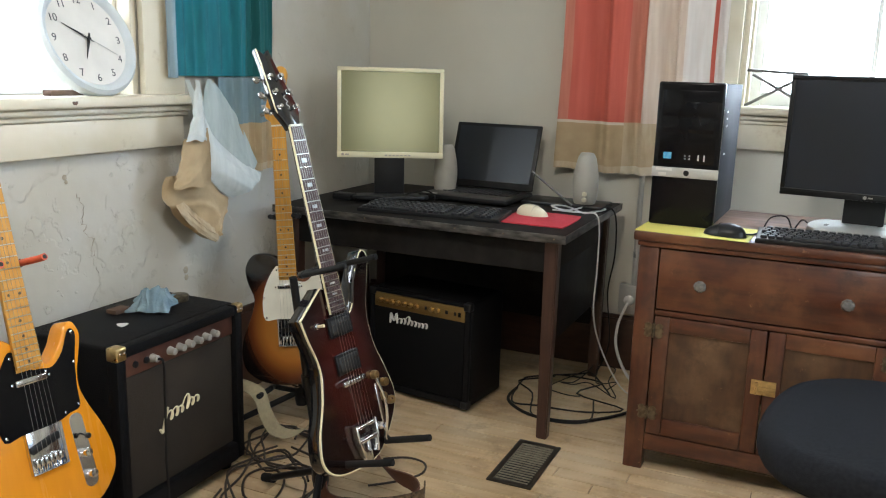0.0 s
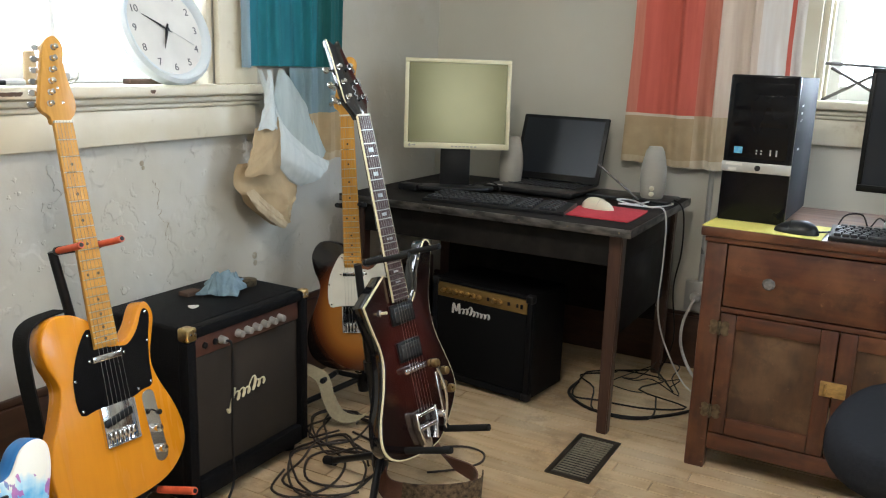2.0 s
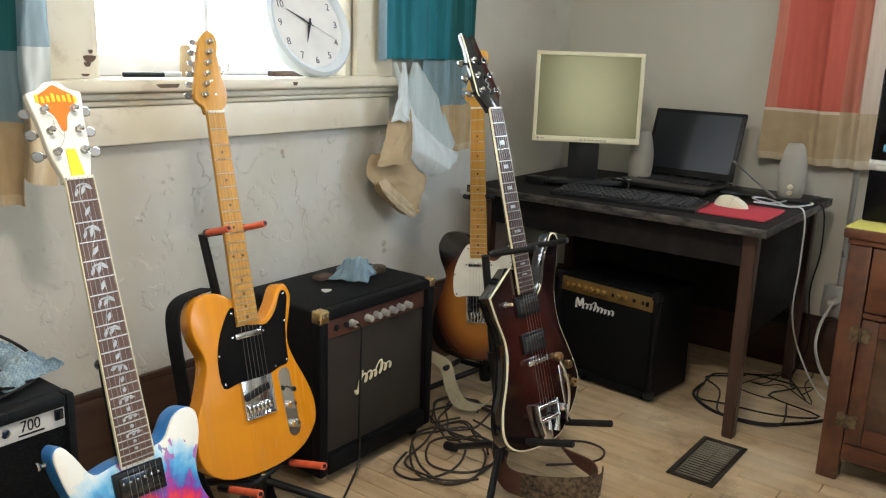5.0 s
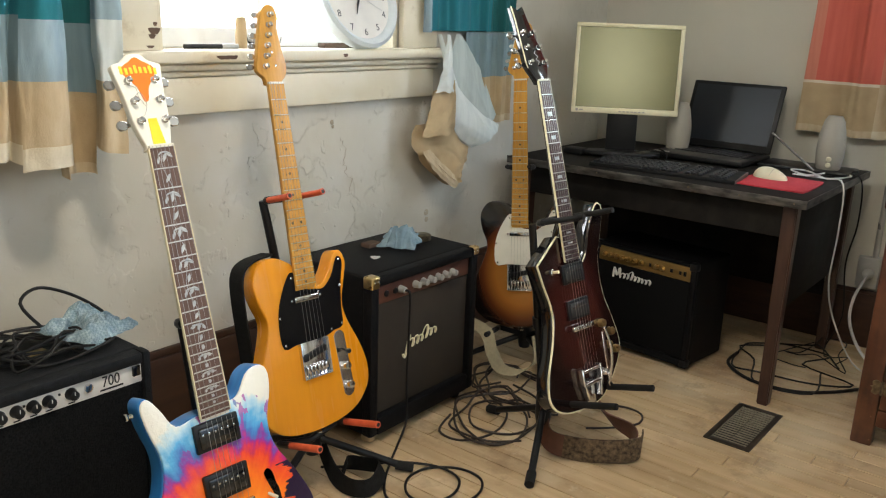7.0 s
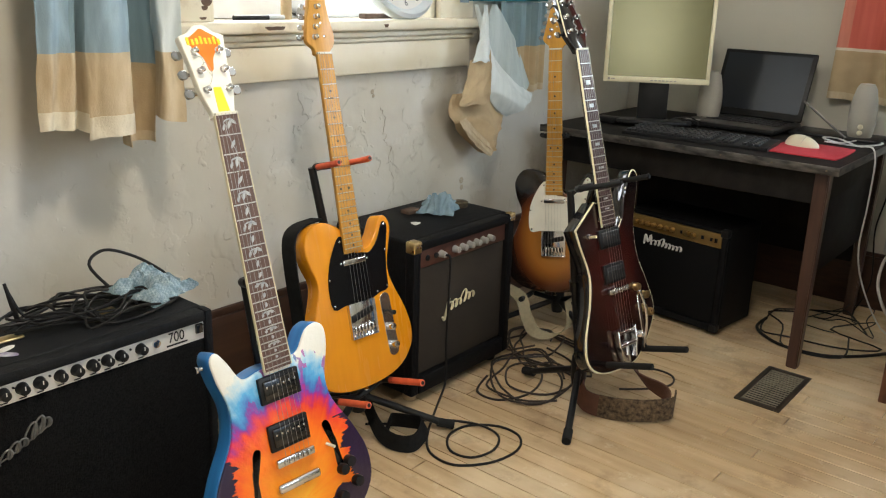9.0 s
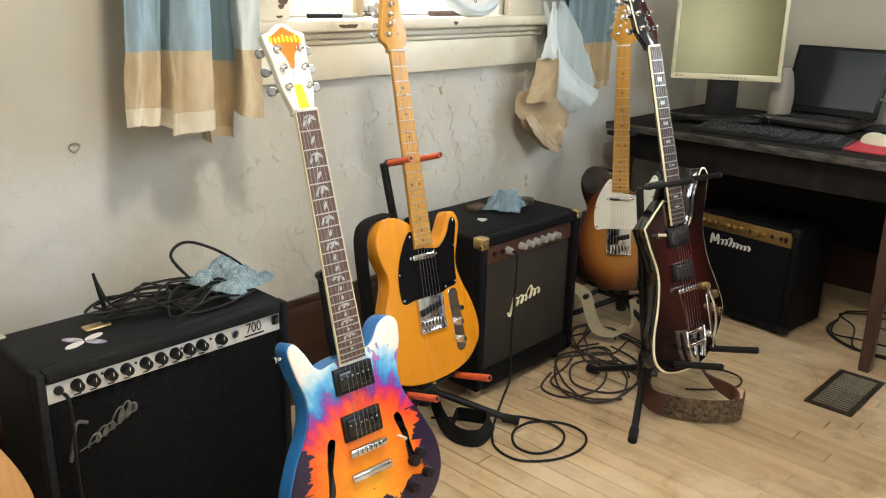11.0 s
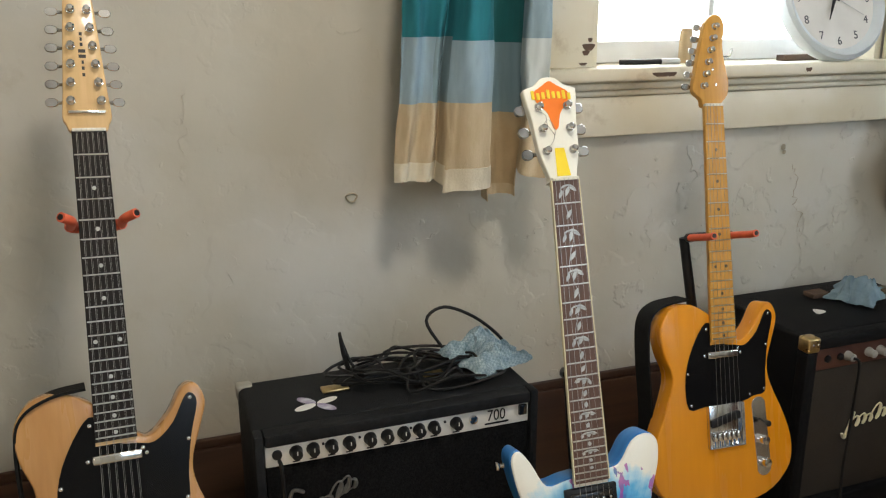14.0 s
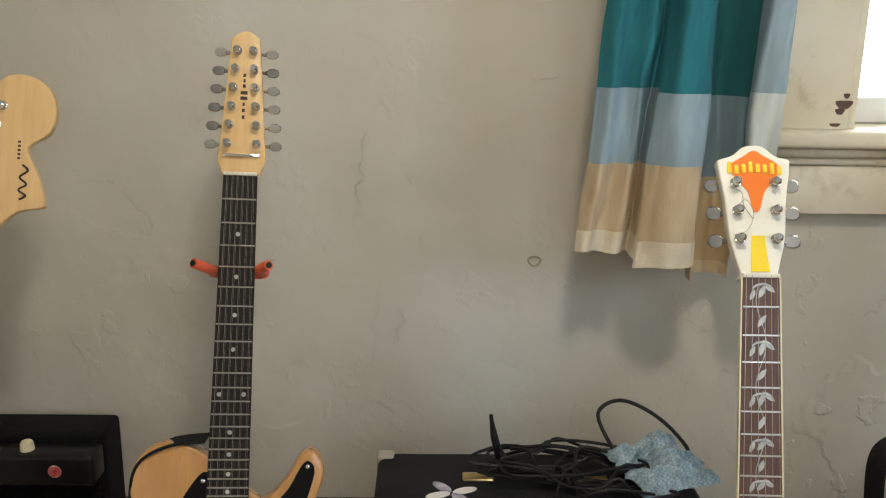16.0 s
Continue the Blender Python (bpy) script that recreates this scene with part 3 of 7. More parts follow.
def wall_scars():
    """Plugged ring, flaked paint and cracks on the plaster."""
    ring = tube(bmesh.new(), [(0.0025, -2.69 + 0.011 * math.cos(a) * (1 + 0.15 * math.sin(3 * a)), 0.785 + 0.009 * math.sin(a)) for a in (k * 0.4 for k in range(16))], 0.0019, 6, True)
    tagged(part("ring_mark", ring, M_CRACK), "small round plaster plug ring in wall", "mark", kind="structure")
    rng = random.Random(4)
    for y, z, n, s in ((-1.594, 0.822, 4, 0.02), (-1.157, 0.482, 3, 0.02), (-2.31, 0.66, 5, 0.03), (-1.56, 0.78, 9, 0.03), (-1.79, 0.80, 7, 0.03), (-2.99, 1.02, 6, 0.035), (-2.05, 0.70, 6, 0.03), (-1.45, 0.73, 6, 0.03),
                       (-2.66, 1.12, 4, 0.02), (-1.33, 0.66, 7, 0.03), (-1.95, 0.60, 6, 0.03), (-2.50, 0.70, 3, 0.02), (-1.52, 0.60, 8, 0.03), (-3.15, 0.78, 4, 0.03), (-2.95, 0.62, 4, 0.03)):
        pts = [Vector((0.0022, y, z))]
        a = rng.uniform(0, 6.28)
        for _ in range(n * 3):
            b = a + rng.uniform(-1.3, 1.3)
            a += rng.uniform(-0.25, 0.25)
            pts.append(pts[-1] + Vector((0, math.cos(b) * s * rng.uniform(0.15, 0.45), math.sin(b) * s * rng.uniform(0.15, 0.45))))
        rs = [0.0003 + 0.0010 * rng.random() ** 2 for _ in pts]
        rs[0] = rs[-1] = 0.0002
        tagged(part("plaster_crack", tube(bmesh.new(), pts, rs, 5), M_CRACK if n == 9 else M_WALL), "thin crack with lifted plaster edge", "crack", kind="structure")
    for y, z, s in ((-1.594, 0.825, 0.008), (-1.590, 0.812, 0.006), (-1.157, 0.49, 0.012), (-1.155, 0.465, 0.010)):
        tagged(part("plaster_chip", turned([(s, 0), (s * 0.7, 0.0012), (0, 0.0014)], 7, Matrix.Translation((0.001, y, z)) @ pose(0, 0, 0, 0, 90, 0)), M_CRACK), "small chip of missing paint", "chip", kind="structure")


M_CRACK = mat("old_lime", (0.33, 0.28, 0.20), (0.42, 0.37, 0.28), 0.9, scale=20)
wall_scars()

# ---- curtains ----
M_TEAL = mat("teal_cotton", (0.008, 0.122, 0.155), (0.013, 0.165, 0.200), 0.9, scale=14, stretch=(4, 4, 0.6), bump=0.25, bump_scale=260)
# darker copy of the teal; on the left curtain it paints a recess's shade
M_TEAL_D = mat("teal_cotton_darker", (0.006, 0.085, 0.09), (0.01, 0.11, 0.115), 0.9, scale=14, stretch=(4, 4, 0.6), bump=0.25, bump_scale=260)
M_PALE = mat("pale_blue_cotton", (0.29, 0.39, 0.45), (0.23, 0.32, 0.38), 0.9, scale=10, stretch=(4, 4, 0.6), bump=0.25, bump_scale=260)
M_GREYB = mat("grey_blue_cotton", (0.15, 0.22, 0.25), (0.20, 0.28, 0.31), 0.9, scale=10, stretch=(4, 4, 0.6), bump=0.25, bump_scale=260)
M_BEIGE = mat("beige_linen", (0.52, 0.42, 0.28), (0.45, 0.35, 0.22), 0.92, scale=20, stretch=(3, 3, 0.8), bump=0.3, bump_scale=240)
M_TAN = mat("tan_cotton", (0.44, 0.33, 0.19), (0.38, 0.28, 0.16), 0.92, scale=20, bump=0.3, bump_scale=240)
M_HEM = mat("cream_hem", (0.66, 0.60, 0.47), (0.58, 0.52, 0.40), 0.92, scale=20, bump=0.3, bump_scale=240)
M_HEMB = mat("washed_blue_white_cotton", (0.62, 0.66, 0.65), (0.50, 0.55, 0.55), 0.9, scale=10, stretch=(4, 4, 0.6), bump=0.25, bump_scale=260)
M_GREYW = mat("washed_grey_cotton", (0.44, 0.50, 0.49), (0.35, 0.41, 0.41), 0.9, scale=10, stretch=(4, 4, 0.6), bump=0.25, bump_scale=260)
M_RED = mat("coral_red_cotton", (0.55, 0.12, 0.082), (0.49, 0.10, 0.070), 0.9, scale=9, stretch=(6, 6, 0.4), bump=0.25, bump_scale=260)
M_CORAL = mat("faded_coral_cotton", (0.55, 0.21, 0.14), (0.48, 0.16, 0.11), 0.9, scale=9, stretch=(6, 6, 0.4), bump=0.25, bump_scale=260)
M_HEMP = mat("worn_white_cotton", (0.74, 0.70, 0.66), (0.66, 0.60, 0.55), 0.9, scale=9, stretch=(6, 6, 0.4), bump=0.25, bump_scale=260)
M_SHEER = mat("white_pink_cotton", (0.66, 0.55, 0.45), (0.58, 0.46, 0.37), 0.9, scale=9, stretch=(6, 6, 0.4), bump=0.25, bump_scale=260)


def curtain(name, m, width, folds, depth, panels, label, seed=0, flare=0.0, uneven=0.0, stand_off=0.03, profile=None):
    """Cloth hanging in folds: panels are (u0, u1, z0, z1, material); m puts x along the wall and y into the room's depth.
    profile, in place of even folds: rows of (u, x above, depth above, x at the hem, depth at the hem)."""
    root = thing(name, m, label, "curtain")
    if profile:
        us = [p[0] for p in profile]
        fine = spline([(p[1], p[2], 0) for p in profile], 8), spline([(p[3], p[4], 0) for p in profile], 8)
    def f(u, z):
        if profile:
            i = next((k for k in range(len(us) - 2) if u <= us[k + 1]), len(us) - 2)
            j = 8 * (i + (u - us[i]) / (us[i + 1] - us[i]))
            k = min(int(j), len(fine[0]) - 2)
            top, hem = (q[k].lerp(q[k + 1], j - k) for q in fine)
            p = top.lerp(hem, min(1.0, max(0.0, (1.45 - z) / 0.62)) ** 1.3)
            wave = 0.0035 * math.sin(34 * u + 9 * z + seed) + 0.010 * noise.noise(Vector((u * 15, z * 8, seed))) + 0.005 * noise.noise(Vector((u * 34, z * 22, seed)))
            return Vector((p.x + 0.002 * math.sin(20 * z + 9 * u), -stand_off - p.y - wave, z))
        k = 1.0 + flare * max(0.0, 1.2 - z)
        x = (u - 0.5) * width * k + 0.5 * width
        ph = folds * 2 * math.pi * (u + 0.05 * math.sin(7 * u + seed))
        d = depth * (0.5 - 0.5 * math.cos(ph + seed)) * (0.8 + 0.2 * math.sin(z * 3 + 4 * u + seed))
        d += 0.005 * math.sin(3.1 * ph + z * 5)
        return Vector((x + 0.02 * math.cos(ph + seed) * depth / 0.06, -stand_off - d, z))
    for u0, u1, z0, z1, mt in panels:
        nu, nv = max(8, int((u1 - u0) * 120)), max(4, int((z1 - z0) * 90))
        def g(u, v, u0=u0, u1=u1, z0=z0, z1=z1, proud=0.0012 if mt is M_HEM else 0.0):
            uu = u0 + (u1 - u0) * u
            zz = z0 + (z1 - z0) * v
            sag = min(1.0, max(0.0, (1.0 - zz) / 0.18))
            p = f(uu, zz)
            return p + Vector((0, -proud, uneven * sag * (math.sin(uu * 9 + seed) + 0.35 * math.sin(uu * 31))))
        part("panel", sheet(g, nu, nv, 0.0018), mt, root, smooth=60)
    return root


# recessed fold at 0.62-0.86 takes darker cloths in each row: shade put into colour
curtain("curtain", Matrix(((0, -1, 0, 0), (1, 0, 0, -2.63), (0, 0, 1, 0), (0, 0, 0, 1))), 0.315, 3.1, 0.10,
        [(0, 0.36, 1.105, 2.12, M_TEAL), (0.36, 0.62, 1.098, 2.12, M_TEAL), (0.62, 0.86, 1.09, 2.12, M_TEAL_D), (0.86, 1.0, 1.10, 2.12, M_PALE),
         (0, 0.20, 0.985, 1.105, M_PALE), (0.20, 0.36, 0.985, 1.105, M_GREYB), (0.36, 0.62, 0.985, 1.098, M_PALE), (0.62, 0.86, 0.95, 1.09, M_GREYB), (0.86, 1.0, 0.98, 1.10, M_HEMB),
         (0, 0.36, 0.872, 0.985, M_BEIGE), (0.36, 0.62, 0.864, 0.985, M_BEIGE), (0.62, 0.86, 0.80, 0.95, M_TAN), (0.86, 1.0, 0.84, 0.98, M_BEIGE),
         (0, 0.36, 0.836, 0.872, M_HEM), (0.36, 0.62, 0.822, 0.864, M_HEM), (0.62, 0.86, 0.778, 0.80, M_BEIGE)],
        "patchwork curtain in teal, pale blue and beige", seed=1.2, uneven=0.006, stand_off=0.055,
        profile=[(0.0, 0.030, 0.085, -0.014, 0.092), (0.06, 0.050, 0.104, 0.004, 0.112), (0.14, 0.078, 0.084, 0.028, 0.078), (0.22, 0.104, 0.098, 0.054, 0.094), (0.30, 0.126, 0.056, 0.078, 0.050), (0.36, 0.136, 0.070, 0.080, 0.088),
                 (0.44, 0.150, 0.116, 0.100, 0.118), (0.54, 0.176, 0.120, 0.160, 0.116), (0.60, 0.192, 0.088, 0.186, 0.090), (0.66, 0.194, 0.020, 0.196, 0.025), (0.76, 0.240, -0.010, 0.240, 0.000), (0.85, 0.276, 0.030, 0.262, 0.040),
                 (0.90, 0.284, 0.082, 0.240, 0.110), (1.0, 0.318, 0.074, 0.280, 0.140)])
curtain("curtain", Matrix(((0, -1, 0, 0), (1, 0, 0, -1.25), (0, 0, 1, 0), (0, 0, 0, 1))), 0.50, 4.0, 0.035,
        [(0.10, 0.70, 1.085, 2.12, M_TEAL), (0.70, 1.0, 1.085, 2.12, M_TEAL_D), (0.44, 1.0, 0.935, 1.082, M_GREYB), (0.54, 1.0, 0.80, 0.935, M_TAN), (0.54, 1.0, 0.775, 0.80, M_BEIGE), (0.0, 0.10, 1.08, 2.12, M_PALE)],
        "teal patchwork curtain with its corner tied up", seed=0.4)


def knotted_corner():
    """The curtain's lower corner, gathered on a cord and hanging in a bunch."""
    root = thing("tied_curtain_corner", Matrix.Translation((0.06, -1.2, 1.08)), "gathered beige and pale blue curtain corner hanging", "curtain")
    def drape(left, right, off, belly, seed, crease=0.0022, dirs=((3.5, 5), (8, -4), (2, 13))):
        """Cloth between two hanging edges, given as (y, z), with a belly and creases that run aslant."""
        le, ri = (spline([(0, *p) for p in e], 8) for e in (left, right))
        def at(e, v):
            i = v * (len(e) - 1)
            k = min(int(i), len(e) - 2)
            return e[k].lerp(e[k + 1], i - k)
        def f(u, v):
            p = at(le, v).lerp(at(ri, v), u)
            x = off + belly * math.sin(math.pi * u) * min(1, 0.25 + v)
            for n, (p1, p2) in enumerate(dirs):
                w = math.sin(p1 * u + p2 * v + seed * (n + 1) + 1.6 * math.sin(4 * v + seed + 3 * u))
                x += crease * (1 - abs(w)) ** 2 * (1.6 if n == 0 else 1.0) * min(1, 0.3 + 1.4 * v)
            edge = 0.0014 * math.sin(31 * v + seed) * (abs(2 * u - 1) ** 6)
            return Vector((x - 0.06, p.y + 1.2 + edge, p.z - 1.08 + 0.003 * math.sin(13 * u + seed) * v))
        return sheet(f, 30, 30, 0.0016)
    part("cloth_fold", drape([(-1.085, 1.075), (-1.115, 0.97), (-1.075, 0.87), (-0.97, 0.765)], [(-1.062, 1.075), (-1.000, 1.014), (-0.93, 0.933), (-0.845, 0.80)], 0.045, 0.02, 2.0), M_GREYW, root, smooth=60)
    part("cloth_fold", drape([(-1.198, 1.075), (-1.14, 0.92), (-1.126, 0.806), (-1.06, 0.735), (-0.996, 0.70)], [(-1.184, 1.075), (-1.11, 0.944), (-1.058, 0.881), (-0.95, 0.815), (-0.847, 0.766)], 0.06, 0.03, 0.7), M_HEMB, root, smooth=60)
    part("cloth_fold", drape([(-1.29, 0.80), (-1.308, 0.748), (-1.262, 0.683), (-1.20, 0.63), (-1.127, 0.588)], [(-1.13, 0.80), (-1.07, 0.735), (-1.022, 0.695), (-1.042, 0.659), (-1.087, 0.613)], 0.055, 0.035, 1.3, 0.007, ((4, -4), (2.5, 5), (8, 3))), M_TAN, root, smooth=60)
    part("hem", drape([(-1.288, 0.72), (-1.264, 0.683), (-1.202, 0.628), (-1.127, 0.582)], [(-1.255, 0.725), (-1.215, 0.69), (-1.155, 0.648), (-1.087, 0.612)], 0.088, 0.006, 2.1, 0.002), M_BEIGE, root, smooth=60)
    part("cloth_fold", drape([(-1.249, 0.905), (-1.272, 0.83), (-1.299, 0.768)], [(-1.143, 0.935), (-1.134, 0.85), (-1.137, 0.766)], 0.09, 0.022, 3.1, 0.0022), M_TAN, root, smooth=60)
    part("cloth_fold", drape([(-1.200, 1.075), (-1.222, 0.97), (-1.249, 0.903)], [(-1.187, 1.075), (-1.168, 0.97), (-1.162, 0.90)], 0.10, 0.018, 4.2, 0.002), M_HEMB, root, smooth=60)
    part("cord", rod((-0.01, -0.02, 0.0), (-0.01, -0.03, 0.62), 0.003), M_PALE, root)


knotted_corner()
curtain("curtain", Matrix.Translation((0.868, 0, 0)), 0.575, 4.0, 0.040,
        [(0, 0.05, 0.955, 2.12, M_CORAL), (0.05, 0.40, 0.955, 2.12, M_RED), (0.40, 0.50, 0.955, 2.12, M_CORAL),
         (0.50, 0.60, 0.955, 2.12, M_SHEER), (0.60, 0.76, 0.80, 2.12, M_SHEER), (0.76, 0.87, 0.80, 2.12, M_HEMP), (0.87, 0.90, 0.80, 2.12, M_RED), (0.90, 1.0, 0.80, 2.12, M_HEMP),
         (0, 0.40, 0.945, 0.955, M_HEM), (0, 0.40, 0.795, 0.945, M_TAN), (0.40, 0.60, 0.795, 0.955, M_BEIGE), (0, 0.40, 0.770, 0.795, M_BEIGE), (0.40, 0.60, 0.765, 0.795, M_HEM)],
        "patchwork curtain in coral red, beige and white", seed=2.2, flare=0.12, uneven=0.004)

# ---- writing ----


def text(name, words, size, m, material, parent=None, depth=0.0004, label=""):
    cu = bpy.data.curves.new(name, "FONT")
    cu.body, cu.size, cu.extrude, cu.align_x, cu.align_y = words, size, depth, "CENTER", "CENTER"
    tmp = new("tmp_text", cu)
    dg = bpy.context.evaluated_depsgraph_get()
    me = bpy.data.meshes.new_from_object(tmp.evaluated_get(dg))
    bpy.data.objects.remove(tmp)
    me.name = name
    me.materials.clear()
    me.materials.append(material)
    ob = new(name, me)
    if parent:
        ob.parent = parent
    ob.matrix_basis = m
    if label:
        ob["label"] = label
    return ob


def squiggle(pts, r, n=5):
    return tube(bmesh.new(), spline(pts, 5), r, n)


# ---- wall clock on the sill ----
M_NUMERAL = mat("grey_print", (0.09, 0.09, 0.10), rough=0.5)


def wall_clock():
    # x to the right, y up, z towards the room
    c = thing("wall_clock", Matrix.Translation((0.006, -1.494, 1.177)) @ Matrix(((0, 0, 1, 0), (1, 0, 0, 0), (0, 1, 0, 0), (0, 0, 0, 1))) @ pose(0, 0, 0, -20, 0, 0), "round silver wall clock leaning on window sill", "clock")
    R = 0.153
    part("rim", turned([(R * 0.8, -0.03), (R * 0.97, -0.028), (R, -0.012), (R * 0.99, 0.004), (R * 0.93, 0.012), (R * 0.86, 0.008), (R * 0.82, 0.0), (R * 0.8, -0.004)], 48), M_CLOCKRIM, c, "pale blue silver rim")
    part("dial", turned([(R * 0.82, -0.006), (R * 0.82, -0.004), (0, -0.0038)], 48), M_WHITE_P, c, "white dial")
    for k in range(1, 13):
        a = radians(90 - 30 * k)
        text("numeral", str(k), 0.028, Matrix.Translation((0.68 * R * math.cos(a), 0.68 * R * math.sin(a), -0.0032)), M_NUMERAL, c)
    for ang, length, w in ((radians(90 - 30 * 6.85), 0.060, 0.0042), (radians(90 - 30 * 9.9), 0.082, 0.0032)):
        part("pointer", slab([(-0.016, -w * 0.6), (0.01, -w), (length, -0.0006), (length, 0.0006), (0.01, w), (-0.016, w * 0.6)], 0.0, 0.0012), M_BLACK, c).matrix_basis = Matrix.Translation((0, 0, 0.001)) @ Matrix.Rotation(ang, 4, "Z")
    part("second_pointer", boxed((-0.02, -0.0008, 0), (0.09, 0.0008, 0.0008)), M_SILVER, c).matrix_basis = Matrix.Translation((0, 0, 0.003)) @ Matrix.Rotation(radians(-28), 4, "Z")
    part("hub", turned([(0.006, 0), (0.006, 0.004), (0.003, 0.005)], 12), M_BLACK, c)


M_CLOCKRIM = mat("pale_silver_blue_plastic", (0.60, 0.65, 0.68), (0.54, 0.60, 0.64), 0.35)
wall_clock()

# small things on the west sill
S_TOP = W_BOT + 0.021
tagged(part("wooden_block", boxed((-0.05, -1.60, S_TOP), (-0.02, -1.42, S_TOP + 0.014), 0.002), M_CHIP), "reddish wooden block on sill under clock", "block")
tagged(part("cork_tube", turned([(0.014, 0), (0.015, 0.01), (0.0145, 0.07), (0.012, 0.078), (0.005, 0.079)], 14, Matrix.Translation((-0.06, -1.86, S_TOP))), M_TAN), "small tan bottle standing on sill", "bottle")
pen = thing("marker_pen", pose(-0.02, -1.985, S_TOP + 0.007, 0, 0, 82), "dark marker pen lying on sill", "pen")
part("barrel", rod((-0.07, 0, 0), (0.03, 0, 0), 0.006, 10), M_BLACK, pen)
part("cap", rod((0.03, 0, 0), (0.075, 0, 0), 0.007, 10), M_SILVER, pen, "silver cap")
jar = thing("glass_dish", pose(-0.09, -1.76, S_TOP), "small glass dish with odds and ends on sill", "dish")
part("bowl", turned([(0.03, 0), (0.045, 0.012), (0.048, 0.03), (0.045, 0.03), (0.041, 0.014), (0.026, 0.004)], 20), M_GLASS, jar)
part("contents", boxed((-0.02, -0.025, 0.005), (0.02, 0.02, 0.028), 0.006), M_GREY_P, jar, "grey odds and ends")

# ---- guitars ----
BASE = 0.80                       # from the nut down to the lowest rim


def turn_of(rows, nut):
    m = Matrix([[*r, p] for r, p in zip(rows, nut)] + [[0, 0, 0, 1]])
    return m @ Matrix.Translation((0, -BASE, 0))


def lift(pts):
    return [(x, y + BASE) for x, y in pts]


def fret_at(n, scale):
    return -scale * (1 - 2 ** (-n / 12))


def peg(g, x, y, side, m_head, button, post=0.009, shift=0.0, small=1.0):
    """A tuning machine: a post on the face and a button beside the head."""
    t = part("tuner", turned([(0.0065, 0), (0.0065, 0.002), (0.0045, 0.003), (0.0042, post), (0.0055, post + 0.001), (0.0055, post + 0.003), (0.003, post + 0.005)], 10), M_CHROME, g)
    t.matrix_basis = m_head @ Matrix.Translation((x, y, 0))
    b = tube(bmesh.new(), [(0, 0, -0.016), (side * 0.014, 0, -0.016), (side * 0.018, 0, -0.016)], [0.003, 0.003, 0.004], 8)
    prof = spline([(side * 0.018, -0.003), (side * 0.022, -0.0075), (side * 0.032, -0.0075), (side * 0.036, 0), (side * 0.032, 0.0075), (side * 0.022, 0.0075), (side * 0.018, 0.003)], 3, True)
    prism(b, prof, -0.019, -0.013, 0.001, 1)
    box(b, (-0.007, -0.006, -0.022), (0.007, 0.006, -0.0125), 0.002)
    part("button", b, button, t).matrix_basis = Matrix.Translation((side * shift, 0, 0)) @ Matrix.Diagonal((1.0, small, small, 1.0))
    return t


def neck_of(g, scale, frets, w0, w1, board, wood, fretlabel=""):
    """Neck, fingerboard and frets from the nut down."""
    end = fret_at(frets, scale) - 0.006
    q = bmesh.new()
    rings = []
    for k in range(11):
        t = k / 10
        y = BASE + 0.004 + (end - 0.01) * t
        w = (w0 + (w1 - w0) * t) / 2
        d = 0.014 + 0.004 * t
        rings.append([q.verts.new((w * math.cos(a), y, -0.006 - d * math.sin(a))) for a in (math.pi * j / 8 for j in range(9))])
    for a, b in zip(rings, rings[1:]):
        for j in range(8):
            q.faces.new((a[j], a[j + 1], b[j + 1], b[j]))
        q.faces.new((a[8], a[0], b[0], b[8]))
    q.faces.new(rings[0])
    q.faces.new(rings[-1])
    part("neck", q, wood, g)
    h0, h1 = w0 / 2, w1 / 2
    part("fingerboard", slab([(-h0, BASE), (h0, BASE), (h1, BASE + end), (-h1, BASE + end)], -0.0062, -0.0005, 0.0008, 1), board, g)
    for n in range(1, frets + 1):
        y = fret_at(n, scale)
        h = h0 + (h1 - h0) * y / end - 0.0008
        part("fret", boxed((-h, BASE + y - 0.0011, -0.0006), (h, BASE + y + 0.0011, 0.0008), 0.0005, 1), M_NICKEL, g)
    return end


def dots_of(g, scale, material, spread, r=0.0032, upto=21):
    for n in (3, 5, 7, 9, 12, 15, 17, 19, 21):
        y = (fret_at(n, scale) + fret_at(n - 1, scale)) / 2
        for x in ((-spread, spread) if n == 12 else (0,)):
            part("inlay", turned([(r, 0), (r, 0.0004), (0, 0.0005)], 10, Matrix.Translation((x, BASE + y, -0.0005))), material, g)


def strings_of(g, top, bridge, w_top, w_bot, n=6, z=0.003):
    for k in range(n):
        u = k / (n - 1) - 0.5
        part("string", rod((u * w_top, BASE + top, z), (u * w_bot, BASE + bridge, z + 0.003), 0.00042 - 0.00022 * k / n, 4), M_STRING, g)


def pickup(g, x0, x1, y0, y1, z, material, frame=None, poles=6):
    if frame:
        part("pickup_ring", boxed((x0 - 0.007, BASE + y0 - 0.007, z - 0.012), (x1 + 0.007, BASE + y1 + 0.007, z - 0.004), 0.002), frame, g)
    p = part("pickup", boxed((x0, BASE + y0, z - 0.012), (x1, BASE + y1, z), 0.003, 3), material, g)
    if poles:
        for k in range(poles):
            x = x0 + (x1 - x0) * (k + 0.5) / poles
            part("pole_piece", turned([(0.0022, 0), (0.0022, 0.0008), (0.001, 0.001)], 8, Matrix.Translation((x, BASE + (y0 + y1) / 2 + 0.006 * (poles == 6), z))), M_CHROME, p)


